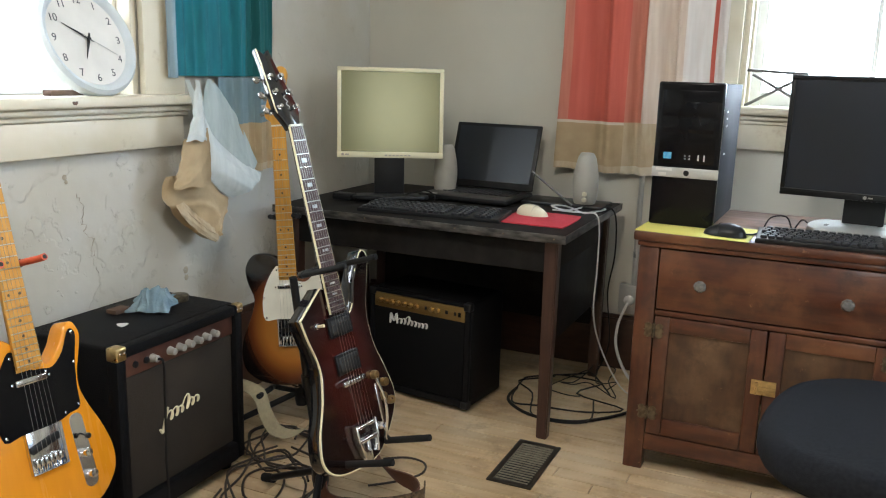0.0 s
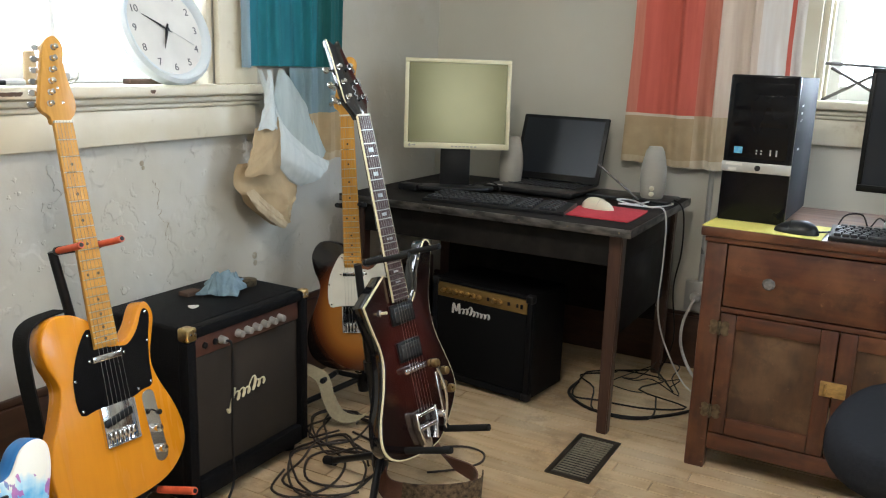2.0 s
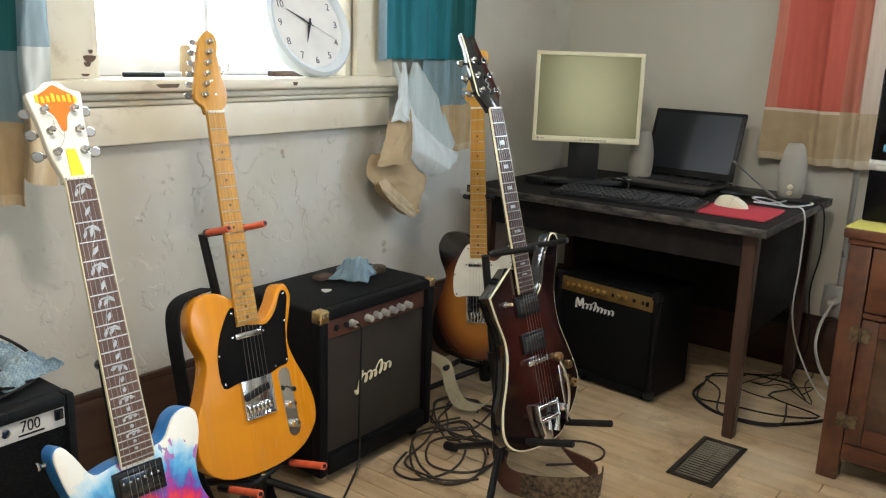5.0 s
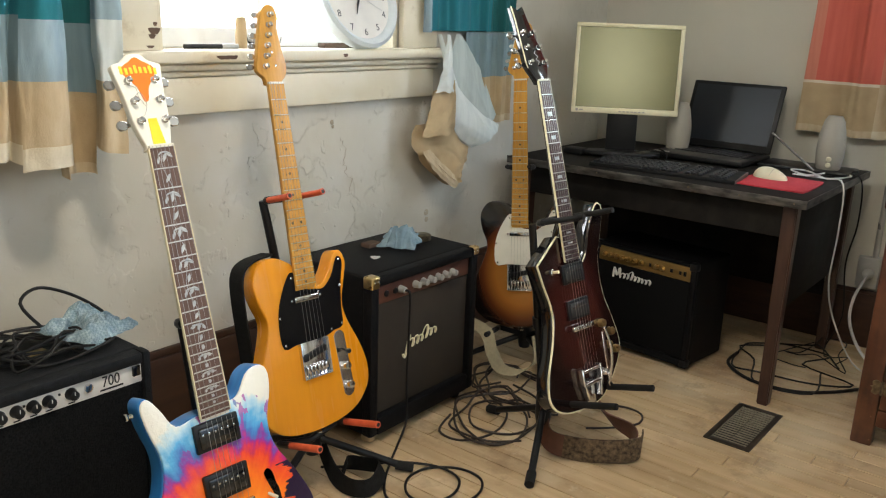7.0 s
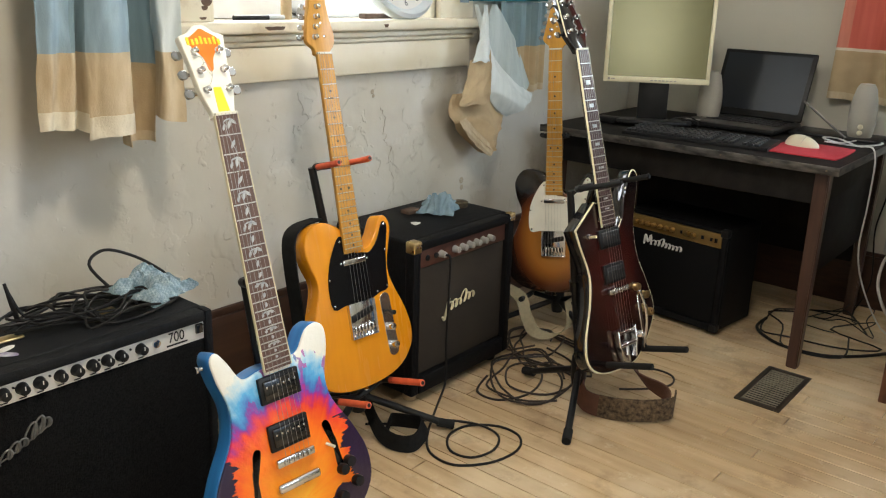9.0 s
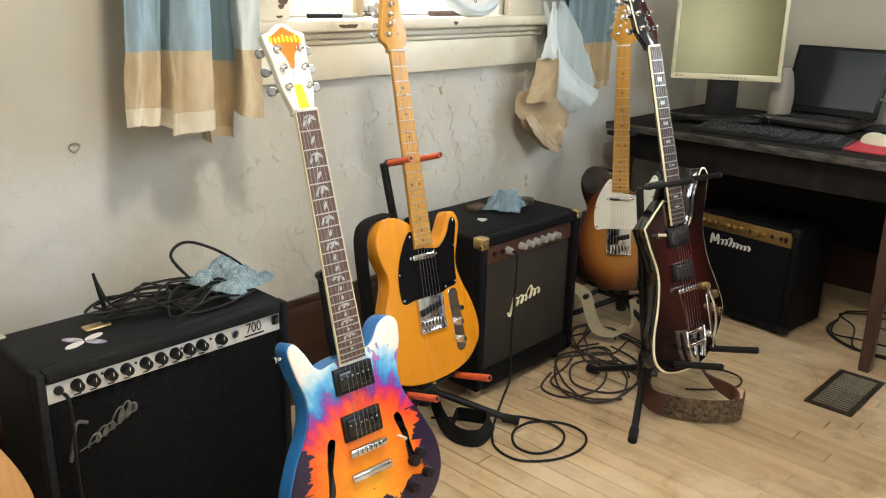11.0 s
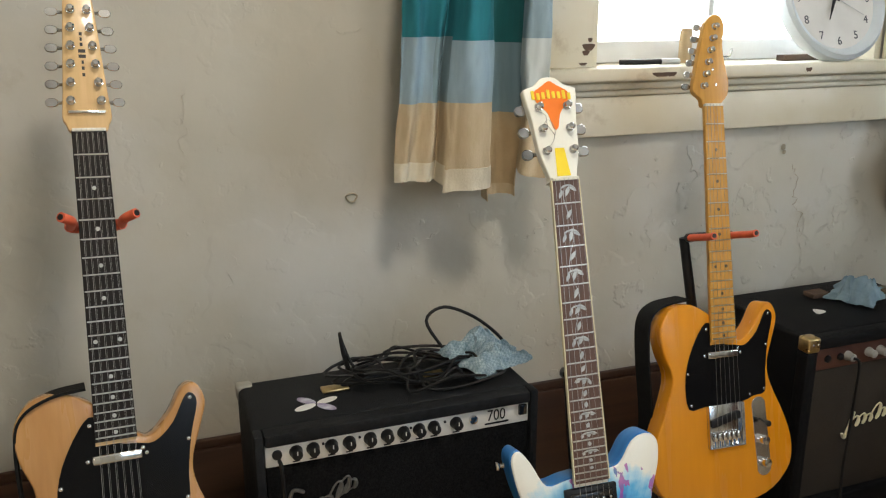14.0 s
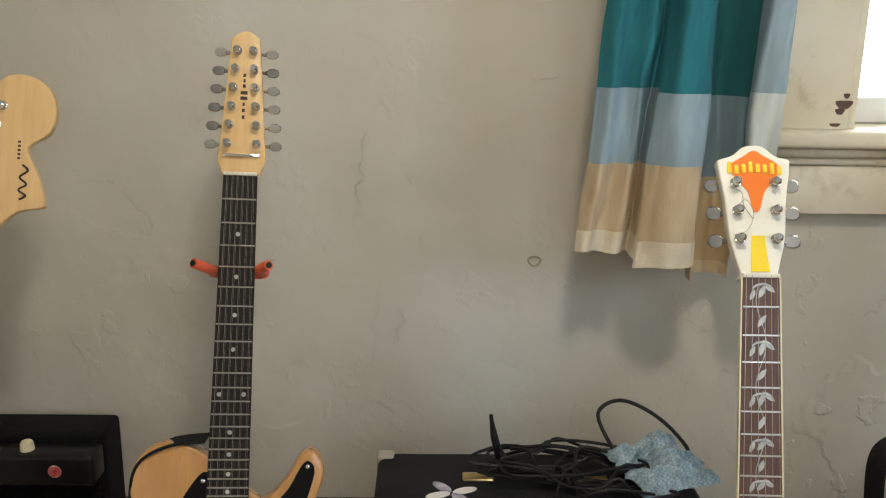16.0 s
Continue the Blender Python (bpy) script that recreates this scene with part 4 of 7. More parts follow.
TELE = spline([(-0.032, -0.402), (-0.075, -0.384), (-0.112, -0.391), (-0.135, -0.428), (-0.130, -0.475), (-0.113, -0.525), (-0.127, -0.578), (-0.153, -0.640), (-0.163, -0.700), (-0.147, -0.752),
               (-0.093, -0.786), (0, -0.795), (0.092, -0.780), (0.146, -0.738), (0.159, -0.690), (0.146, -0.632), (0.114, -0.560), (0.107, -0.515), (0.122, -0.465), (0.133, -0.425), (0.121, -0.396), (0.100, -0.400),
               (0.078, -0.436), (0.052, -0.462), (0.031, -0.458)], 4, True)
TELE_GUARD = spline([(-0.028, -0.424), (-0.050, -0.440), (-0.076, -0.490), (-0.086, -0.540), (-0.080, -0.590), (-0.044, -0.588), (0.0, -0.588), (0.044, -0.586), (0.070, -0.578), (0.096, -0.572), (0.099, -0.530),
                     (0.107, -0.475), (0.120, -0.425), (0.112, -0.409), (0.101, -0.415), (0.082, -0.450), (0.054, -0.474), (0.029, -0.472), (0.0, -0.465)], 3, True)
TELE_HEAD = spline([(-0.021, -0.002), (-0.024, 0.012), (-0.041, 0.028), (-0.037, 0.056), (-0.014, 0.142), (-0.006, 0.163), (0.012, 0.177), (0.029, 0.171), (0.035, 0.150), (0.029, 0.120), (0.033, 0.080), (0.040, 0.045),
                    (0.036, 0.020), (0.021, 0.004), (0.019, -0.004), (0, -0.006)], 3, True)
HEAD12 = spline([(-0.024, -0.002), (-0.030, 0.010), (-0.0345, 0.022), (-0.031, 0.060), (-0.0215, 0.188), (-0.0175, 0.204), (0, 0.213), (0.0175, 0.204), (0.0215, 0.188), (0.031, 0.060), (0.0345, 0.022), (0.030, 0.010), (0.024, -0.002), (0, -0.005)], 3, True)


def screw_at(g, x, y, z):
    part("screw", turned([(0.0032, 0), (0.003, 0.0012), (0.001, 0.0018)], 8, Matrix.Translation((x, BASE + y, z))), M_CHROME, g)


def tele(name, m, label, body_m, side_m, guard_m, board_m, wood_m, dot_m, twelve=False, bound=None):
    """A single-cutaway slab guitar with a pickguard, a plate bridge and a control plate."""
    g = thing(name, m, label, "electric guitar", "guitars on stands")
    scale, frets = 0.648, 21
    Z = -0.010
    part("body", slab(lift(TELE), Z - 0.044, Z, 0.004), body_m, g)
    if bound:
        part("rim", slab(lift([(x * 1.006, (y + 0.6) * 1.005 - 0.6) for x, y, *_ in [tuple(p) + (0,) for p in TELE]]), Z - 0.040, Z - 0.003, 0.003), bound, g, "black edge of the burst")
    neck_of(g, scale, frets, 0.048 if twelve else 0.042, 0.058 if twelve else 0.056, board_m, wood_m)
    part("headstock", slab(lift(HEAD12 if twelve else TELE_HEAD), -0.020, -0.006, 0.002), wood_m, g)
    h = Matrix.Translation((0, BASE, -0.006))
    part("nut", boxed((-0.0235 if twelve else -0.0212, BASE - 0.002, -0.005), (0.0235 if twelve else 0.0212, BASE + 0.003, 0.002), 0.0006), M_PG_W, g)
    if twelve:
        for k in range(6):
            y = 0.045 + k * 0.0275
            x = 0.0212 - 0.0098 * k / 5
            # buttons are all chrome; the darkened copy paints dark reflections on some
            peg(g, -x, y, -1, h, M_CHROME if k in (0, 5) else M_CHROME_DARK, shift=-0.001, small=0.8)
            peg(g, x, y, 1, h, M_CHROME if k != 4 else M_CHROME_DARK, shift=-0.001, small=0.8)
        part("string_retainer", boxed((-0.026, BASE + 0.026, -0.006), (0.026, BASE + 0.030, -0.001), 0.001), M_CHROME, g)
    else:
        for k in range(6):
            t = k / 5
            # every other button darkened, as if reflecting something dark
            peg(g, -0.020 + 0.031 * t, 0.038 + 0.115 * t, -1, h, M_CHROME if k % 2 else M_CHROME_DARK, shift=0.004, small=0.78)
        for x, y in ((0.004, 0.07), (0.010, 0.04)):
            screw_at(g, x, y, -0.006)
    dots_of(g, scale, dot_m, 0.017 if twelve else 0.012)
    part("pickguard", slab(lift(TELE_GUARD), Z + 0.0002, Z + 0.0024, 0.0006, 1), guard_m, g)
    for x, y in ((-0.035, -0.436), (-0.080, -0.52), (-0.075, -0.583), (0.110, -0.416), (0.103, -0.478), (0.094, -0.566), (0.060, -0.574), (0.036, -0.480)):
        screw_at(g, x, y, Z + 0.0022)
    pickup(g, -0.035, 0.035, -0.495, -0.481, Z + 0.007, M_CHROME, None, 0)
    for x in (-0.041, 0.041):
        screw_at(g, x, -0.488, Z + 0.003)
    br = part("bridge_plate", boxed((-0.041, BASE - 0.672, Z), (0.041, BASE - 0.586, Z + 0.002), 0.0008), M_CHROME, g)
    for a, b in (((-0.041, -0.672), (-0.0395, -0.586)), ((0.0395, -0.672), (0.041, -0.586))):
        part("bridge_wall", boxed((a[0], BASE + a[1], Z + 0.002), (b[0], BASE + b[1], Z + 0.010), 0.0005, 1), M_CHROME, br)
    part("bridge_wall", boxed((-0.0395, BASE - 0.672, Z + 0.002), (0.0395, BASE - 0.6705, Z + 0.010), 0.0005, 1), M_CHROME, br)
    part("bridge_pickup", slab(lift([(-0.034, -0.617), (0.030, -0.602), (0.034, -0.606), (0.034, -0.618), (-0.031, -0.632), (-0.035, -0.628)]), Z + 0.002, Z + 0.007, 0.002, 2), M_BLACK, br)
    for k in range(6):
        x = -0.027 + 0.0108 * k
        part("saddle", boxed((x - 0.0046, BASE - 0.658, Z + 0.003), (x + 0.0046, BASE - 0.642, Z + 0.010), 0.002), M_CHROME, br)
        part("saddle_screw", rod((x, BASE - 0.670, Z + 0.006), (x, BASE - 0.658, Z + 0.006), 0.0014, 6), M_CHROME, br)
    tilt = Matrix.Translation((0.084, BASE - 0.662, Z)) @ pose(0, 0, 0, 0, 0, 3.5)
    oval = [(0.0165 * math.cos(a), (0.064 if math.sin(a) > 0 else -0.064) + 0.0165 * math.sin(a)) for a in (math.pi * j / 10 for j in range(20))]
    cp = part("control_plate", slab(oval, 0, 0.002, 0.0006, 1), M_CHROME if not twelve else M_CHROME, g)
    cp.matrix_basis = tilt
    for y in (-0.006, -0.052):
        part("knob", turned([(0.0095, 0), (0.0095, 0.011), (0.0085, 0.014), (0.004, 0.0145)], 20, Matrix.Translation((0, y, 0.002))), M_CHROME, cp)
    sw = tube(bmesh.new(), [(0, 0.036, 0.001), (0.002, 0.030, 0.018)], 0.002, 8)
    lathe(sw, [(0.004, 0), (0.006, 0.003), (0.006, 0.010), (0.004, 0.012)], 12, Matrix.Translation((0.002, 0.030, 0.016)))
    part("switch", sw, M_BLACK, cp)
    strings_of(g, 0.002, -0.650, 0.036, 0.054, 6)
    if twelve:
        for k in range(6):
            part("string", rod((-0.018 + 0.0072 * k + 0.0018, BASE, 0.003), (-0.027 + 0.0108 * k + 0.002, BASE - 0.65, 0.006), 0.0002, 4), M_STRING, g)
    part("strap_button", turned([(0.004, 0), (0.003, 0.006), (0.007, 0.010), (0.006, 0.013)], 10, Matrix.Translation((0.0, BASE - 0.795, Z - 0.022)) @ pose(0, 0, 0, 90, 0, 0)), M_CHROME, g)
    return g


# chrome with a dark reflection put into its colour, for part of the buttons
M_CHROME_DARK = mat("chrome_darkened", (0.16, 0.16, 0.16), (0.5, 0.5, 0.5), 0.2, 1.0, scale=12)
M_DOT_K = mat("dark_inlay", (0.03, 0.02, 0.012), rough=0.4)
M_DOT_W = mat("white_inlay", (0.62, 0.62, 0.58), rough=0.3)
R_TELE = ((0.0478, -0.244, 0.9686), (0.9985, 0.0373, -0.0399), (-0.0264, 0.9691, 0.2454))
R_12 = ((-0.0952, -0.3087, 0.9464), (0.9944, 0.0141, 0.1046), (-0.0457, 0.9511, 0.3056))
R_BURST = ((0.9429, -0.1291, 0.3069), (0.3199, 0.0951, -0.9427), (0.0926, 0.9871, 0.131))
R_ART = ((0.0775, -0.2647, 0.9612), (0.9968, 0.0032, -0.0795), (0.018, 0.9643, 0.2641))
R_ICE = ((0.119, -0.2811, 0.9523), (0.9929, 0.0331, -0.1143), (0.0006, 0.9591, 0.2831))
g_tele = tele("electric_guitar", turn_of(R_TELE, (0.279, -2.031, 0.973)), "butterscotch electric guitar with black pickguard on stand", M_BUTTER, M_BUTTER, M_GUARD, M_MAPLE, M_MAPLE, M_DOT_K)
g_12 = tele("electric_guitar", turn_of(R_12, (0.279, -3.156, 0.982)), "natural wood twelve-string electric guitar with black pickguard", M_NATURAL, M_NATURAL, M_GUARD, M_ROSE_K, M_MAPLE_P, M_DOT_W, twelve=True)
g_burst = tele("electric_guitar", turn_of(R_BURST, (0.272, -1.041, 0.946)), "tobacco sunburst electric guitar with white pickguard", M_BURST, M_BURST, M_PG_W, M_MAPLE, M_MAPLE, M_DOT_K)
# maker's mark on the pale head, upright lettering too stylised to spell, drawn as strokes
for k, (y, w) in enumerate(((0.085, 0.004), (0.095, 0.004), (0.104, 0.003), (0.113, 0.010), (0.121, 0.010), (0.131, 0.004), (0.139, 0.003), (0.147, 0.004))):
    part("emblem", boxed((-w / 2, BASE + y - 0.003, -0.006), (w / 2, BASE + y + 0.002, -0.0055)), M_DOT_K, g_12)


def art_guitar():
    """Painted double-cutaway semi-hollow guitar with a vine inlay."""
    g = thing("painted_guitar", turn_of(R_ART, (0.529, -2.489, 0.905)), "hand-painted sunset semi-hollow electric guitar with white headstock", "electric guitar", "guitars on stands")
    out = spline([(-0.030, -0.458), (-0.068, -0.462), (-0.090, -0.425), (-0.108, -0.402), (-0.122, -0.414), (-0.117, -0.455), (-0.104, -0.510), (-0.114, -0.565), (-0.150, -0.625), (-0.176, -0.690), (-0.166, -0.755),
                  (-0.105, -0.806), (0, -0.820), (0.105, -0.806), (0.164, -0.755), (0.172, -0.690), (0.146, -0.622), (0.112, -0.560), (0.106, -0.510), (0.122, -0.458), (0.124, -0.420), (0.106, -0.406), (0.080, -0.415),
                  (0.056, -0.446), (0.030, -0.452)], 4, True)
    Z = -0.016
    part("body", slab(lift(out), Z - 0.048, Z - 0.006, 0.003), M_ART_BLUE, g, "blue painted sides")
    part("top", slab(lift([(x * 0.995, (y + 0.62) * 0.995 - 0.62) for x, y, *_ in [tuple(p) + (0,) for p in out]]), Z - 0.006, Z, 0.004), M_ART, g, "sunset painted top")
    scale = 0.635
    neck_of(g, scale, 22, 0.043, 0.056, M_ROSE, M_ART_WHITE)
    for s in (-1, 1):
        part("binding", slab([(s * 0.0215, BASE), (s * 0.0232, BASE), (s * 0.0297, BASE - 0.462), (s * 0.028, BASE - 0.462)], -0.007, -0.0002), M_CREAM, g, "yellowed binding")
    head = Matrix.Translation((0, BASE, -0.006)) @ pose(0, 0, 0, -10, 0, 0)
    half = [(0.0215, -0.004), (0.022, 0.004), (0.027, 0.022), (0.033, 0.048), (0.037, 0.095), (0.0435, 0.138), (0.041, 0.146), (0.026, 0.151), (0.014, 0.161), (0.006, 0.164)]
    outline = spline(half + [(-x, y) for x, y in reversed(half)], 3, True)
    hs = part("headstock", slab(outline, -0.016, 0, 0.0025), M_ART_WHITE, g)
    hs.matrix_basis = head
    part("painted_patch", slab(spline([(-0.030, 0.137), (-0.012, 0.150), (0.0, 0.157), (0.012, 0.150), (0.030, 0.137), (0.023, 0.119), (0.011, 0.105), (0.004, 0.082), (-0.004, 0.082), (-0.009, 0.105), (-0.021, 0.119)], 3, True), 0.0002, 0.0014), M_ART_ORANGE, hs, "orange painted patch")
    part("painted_patch", slab([(-0.010, 0.006), (0.012, 0.006), (0.008, 0.050), (-0.007, 0.050)], 0.0002, 0.0014), M_ART_YELLOW, hs, "yellow painted patch")
    for k in range(8):
        x = -0.030 + 0.0085 * k
        up = 0.003 * math.sin(0.45 * k) + 0.002 * (k == 0)
        part("emblem", boxed((x - 0.0026, 0.126 + up, 0.0014), (x + 0.0026, 0.137 + up + 0.003 * (k % 3 == 0), 0.0026), 0.001), M_ART_YELLOW, hs, "yellow raised lettering strokes")
    for k in range(3):
        for s in (-1, 1):
            # left buttons get the dark reflection as colour, right ones plain chrome
            peg(g, s * (0.0215 + 0.001 * k), 0.046 + 0.035 * k, s, head, M_CHROME_DARK if s < 0 else M_CHROME, shift=-0.002)
    part("loose_string", squiggle([(-0.03, 0.075, 0.004), (-0.016, 0.092, 0.012), (-0.006, 0.075, 0.010), (-0.014, 0.055, 0.008), (-0.028, 0.050, 0.004)], 0.0005, 4), M_STRING, hs)
    part("loose_string", squiggle([(-0.032, 0.11, 0.004), (-0.02, 0.10, 0.014), (-0.018, 0.085, 0.012), (-0.006, 0.07, 0.006)], 0.0005, 4), M_STRING, hs)
    part("nut", boxed((-0.0215, BASE - 0.001, -0.005), (0.0215, BASE + 0.004, 0.002), 0.0006), M_PG_W, g)
    # vine inlay: a stem with leaves, flower curls and a ring
    rng = random.Random(7)
    for n in range(1, 22):
        y0, y1 = fret_at(n - 1, scale) - 0.002, fret_at(n, scale) + 0.002
        ym, hgt = (y0 + y1) / 2, y0 - y1
        big = n in (1, 3, 5, 7, 9, 12, 15, 17, 19)
        s = 1 if n % 2 else -1
        leaf = lambda cx, cy, ln, wd, an: slab([(cx + ln * math.cos(a) * math.cos(an) - wd * math.sin(a) * abs(math.sin(a)) * math.sin(an), cy + ln * math.cos(a) * math.sin(an) + wd * math.sin(a) * abs(math.sin(a)) * math.cos(an)) for a in (k * 0.524 for k in range(12))], 0, 0.0004)
        at = Matrix.Translation((0, BASE, -0.0005))
        part("inlay", leaf(0.001, ym, min(0.009, hgt * 0.38), 0.0032, radians(50 + 40 * rng.random())), M_PEARL, g).matrix_basis = at
        if big:
            part("inlay", leaf(s * 0.009, ym + hgt * 0.16, min(0.009, hgt * 0.38), 0.0032, radians(90 + s * 50)), M_PEARL, g).matrix_basis = at
            part("inlay", leaf(-s * 0.010, ym - hgt * 0.12, min(0.007, hgt * 0.34), 0.0028, radians(90 - s * 25)), M_PEARL, g).matrix_basis = at
            cv = [(s * 0.015 * math.cos(a) * (1 - 0.05 * k), ym + hgt * 0.34 * math.sin(a) * (1 - 0.05 * k), 0.0002) for k, a in enumerate(i * 0.5 for i in range(7))]
            part("inlay", tube(bmesh.new(), cv, [0.0006, 0.0012, 0.0017, 0.0018, 0.0016, 0.0012, 0.0005], 5), M_PEARL, g).matrix_basis = at
    part("inlay", squiggle([(0.006 * math.sin(y * 60), y, 0.0002) for y in (-0.02 * k - 0.01 for k in range(20))], 0.0005, 4), M_PEARL, g).matrix_basis = Matrix.Translation((0, BASE, -0.0005))
    pickup(g, -0.036, 0.036, -0.515, -0.479, Z + 0.012, M_GLOSS, M_BLACK)
    pickup(g, -0.036, 0.036, -0.605, -0.569, Z + 0.012, M_GLOSS, M_BLACK)
    br = part("bridge", boxed((-0.042, BASE - 0.642, Z + 0.006), (0.042, BASE - 0.626, Z + 0.015), 0.003), M_CHROME, g)
    for k in range(6):
        part("saddle", boxed((-0.028 + 0.0105 * k, BASE - 0.640, Z + 0.015), (-0.0215 + 0.0105 * k, BASE - 0.628, Z + 0.018), 0.001), M_CHROME, br)
    part("tailpiece", boxed((-0.046, BASE - 0.690, Z + 0.004), (0.046, BASE - 0.672, Z + 0.014), 0.005, 3), M_CHROME, g)
    for x, s in ((-0.085, 1), (0.098, -1)):
        fh = spline([(s * 0.012, 0.050), (s * 0.022, 0.046), (s * 0.020, 0.034), (s * 0.010, 0.030), (-s * 0.002, 0.010), (-s * 0.006, -0.030), (-s * 0.012, -0.052), (-s * 0.024, -0.048), (-s * 0.022, -0.060), (-s * 0.008, -0.066), (s * 0.004, -0.050), (s * 0.006, -0.02), (s * 0.006, 0.010), (s * 0.004, 0.036)], 3, True)
        part("sound_hole", slab([(px + x, py + BASE - 0.645) for px, py, *_ in [tuple(p) + (0,) for p in fh]], Z + 0.0002, Z + 0.0010), M_GLOSS, g, "black curved sound hole")
    for x, y in ((0.100, -0.700), (0.128, -0.735), (0.088, -0.750), (0.118, -0.690)):
        part("knob", turned([(0.011, 0), (0.0115, 0.010), (0.010, 0.015), (0.003, 0.016)], 18, Matrix.Translation((x, BASE + y, Z))), M_BLACK, g)
    part("switch", tube(bmesh.new(), [(0.078, BASE - 0.64, Z), (0.082, BASE - 0.645, Z + 0.02)], 0.003, 8), M_PG_W, g)
    part("strap_button", turned([(0.004, 0), (0.003, 0.006), (0.007, 0.010), (0.006, 0.013)], 10, Matrix.Translation((-0.128, BASE - 0.425, Z - 0.02)) @ pose(0, 0, 0, 0, -90, 0)), M_CHROME, g)
    strings_of(g, 0.002, -0.636, 0.036, 0.052)
    return g


art_guitar()


M_PICKUP = mat("dark_pickup_cover", (0.05, 0.05, 0.05), (0.08, 0.08, 0.08), 0.35, 0.8)


def offset_guitar():
    """Angular offset guitar with a dark red burst, cream binding and a vibrato tailpiece."""
    g = thing("offset_electric_guitar", turn_of(R_ICE, (0.622, -1.458, 0.984)), "dark red sunburst angular electric guitar with cream binding", "electric guitar", "guitars on stands")
    a = spline([(-0.124, -0.450), (-0.113, -0.500), (-0.095, -0.575), (-0.112, -0.650), (-0.148, -0.730), (-0.153, -0.790), (-0.112, -0.826), (-0.030, -0.838), (0.045, -0.832), (0.100, -0.795), (0.145, -0.745), (0.160, -0.700),
                (0.142, -0.630), (0.119, -0.560), (0.119, -0.480), (0.145, -0.415), (0.172, -0.350)], 4)
    b = spline([(0.165, -0.332), (0.146, -0.332), (0.100, -0.392), (0.075, -0.450), (0.046, -0.476), (0.030, -0.470)], 4)
    c = [(-0.028, -0.440), (-0.022, -0.395), (-0.034, -0.390)]
    out = [tuple(p)[:2] for p in a + b] + c
    Z = -0.012
    part("binding", slab(lift([(x * 1.004, (y + 0.6) * 1.003 - 0.6) for x, y in out]), Z - 0.007, Z - 0.0008, 0.0012, 1), M_CREAM, g, "cream edge binding")
    part("body", slab(lift([(x * 0.985, (y + 0.6) * 0.99 - 0.6) for x, y in out]), Z - 0.008, Z, 0.001, 1), M_BURST_R, g, "dark red sunburst top")
    part("back", slab(lift([(x * 1.0, y) for x, y in out]), Z - 0.045, Z - 0.0072, 0.006), M_GLOSS, g, "gloss black back and sides")
    scale = 0.628
    neck_of(g, scale, 22, 0.043, 0.056, M_ROSE_P, M_GLOSS)
    for s in (-1, 1):
        part("binding", slab([(s * 0.0215, BASE), (s * 0.0220, BASE), (s * 0.0285, BASE - 0.458), (s * 0.028, BASE - 0.458)], -0.007, -0.0004), M_CREAM, g)
    for n in (3, 5, 7, 9, 12, 15, 17, 19):
        y0, y1 = fret_at(n - 1, scale), fret_at(n, scale)
        ym, hh = (y0 + y1) / 2, (y0 - y1) * 0.17
        part("inlay", boxed((-0.009, BASE + ym - hh, -0.0006), (-0.002 if n == 12 else 0.009, BASE + ym + hh, -0.0001)), M_PEARL, g)
        if n == 12:
            part("inlay", boxed((0.002, BASE + ym - hh, -0.0006), (0.013, BASE + ym + hh, -0.0001)), M_PEARL, g)
    head = Matrix.Translation((0, BASE, -0.006)) @ pose(0, 0, 0, -13, 0, 0)
    half = [(0.0215, -0.004), (0.024, 0.008), (0.038, 0.036), (0.040, 0.048), (0.032, 0.110), (0.024, 0.170), (0.022, 0.205), (0.010, 0.200)]
    hs = part("headstock", slab(half + [(0.0, 0.190)] + [(-x, y) for x, y in reversed(half)], -0.016, 0, 0.002), M_GLOSS, g)
    hs.matrix_basis = head
    part("binding", slab([(-0.0385, 0.036), (-0.0405, 0.047), (-0.0325, 0.110), (-0.0245, 0.170), (-0.0225, 0.205), (-0.0205, 0.204), (-0.0225, 0.169), (-0.0305, 0.109), (-0.0385, 0.047)], -0.002, 0.0006), M_CREAM, hs)
    part("emblem", squiggle([(0.004, 0.045, 0.001), (0.010, 0.052, 0.001), (0.002, 0.058, 0.001), (0.011, 0.066, 0.001), (0.003, 0.074, 0.001), (0.010, 0.082, 0.001)], 0.0011, 4), M_PEARL, hs, "pale script strokes")
    for k in range(3):
        for s in (-1, 1):
            peg(g, s * (0.027 - 0.004 * k), 0.050 + 0.040 * k, s, head, M_CHROME_DARK)
    part("nut", boxed((-0.0215, BASE - 0.001, -0.005), (0.0215, BASE + 0.004, 0.002), 0.0006), M_PG_W, g)
    pickup(g, -0.036, 0.036, -0.508, -0.472, Z + 0.012, M_PICKUP, M_BLACK)
    pickup(g, -0.036, 0.036, -0.600, -0.564, Z + 0.012, M_PICKUP, M_BLACK)
    br = part("bridge", boxed((-0.042, BASE - 0.636, Z + 0.006), (0.042, BASE - 0.622, Z + 0.016), 0.003), M_CHROME, g)
    for k in range(6):
        part("saddle", boxed((-0.028 + 0.0105 * k, BASE - 0.635, Z + 0.016), (-0.0215 + 0.0105 * k, BASE - 0.623, Z + 0.019), 0.001), M_CHROME, br)
    v = part("vibrato", boxed((-0.018, BASE - 0.836, Z), (0.018, BASE - 0.770, Z + 0.004), 0.002), M_CHROME, g)
    part("roller_bar", rod((-0.036, BASE - 0.742, Z + 0.014), (0.036, BASE - 0.742, Z + 0.014), 0.005, 12), M_CHROME, v)
    part("roller_bar", rod((-0.036, BASE - 0.775, Z + 0.014), (0.036, BASE - 0.775, Z + 0.014), 0.0055, 12), M_CHROME, v)
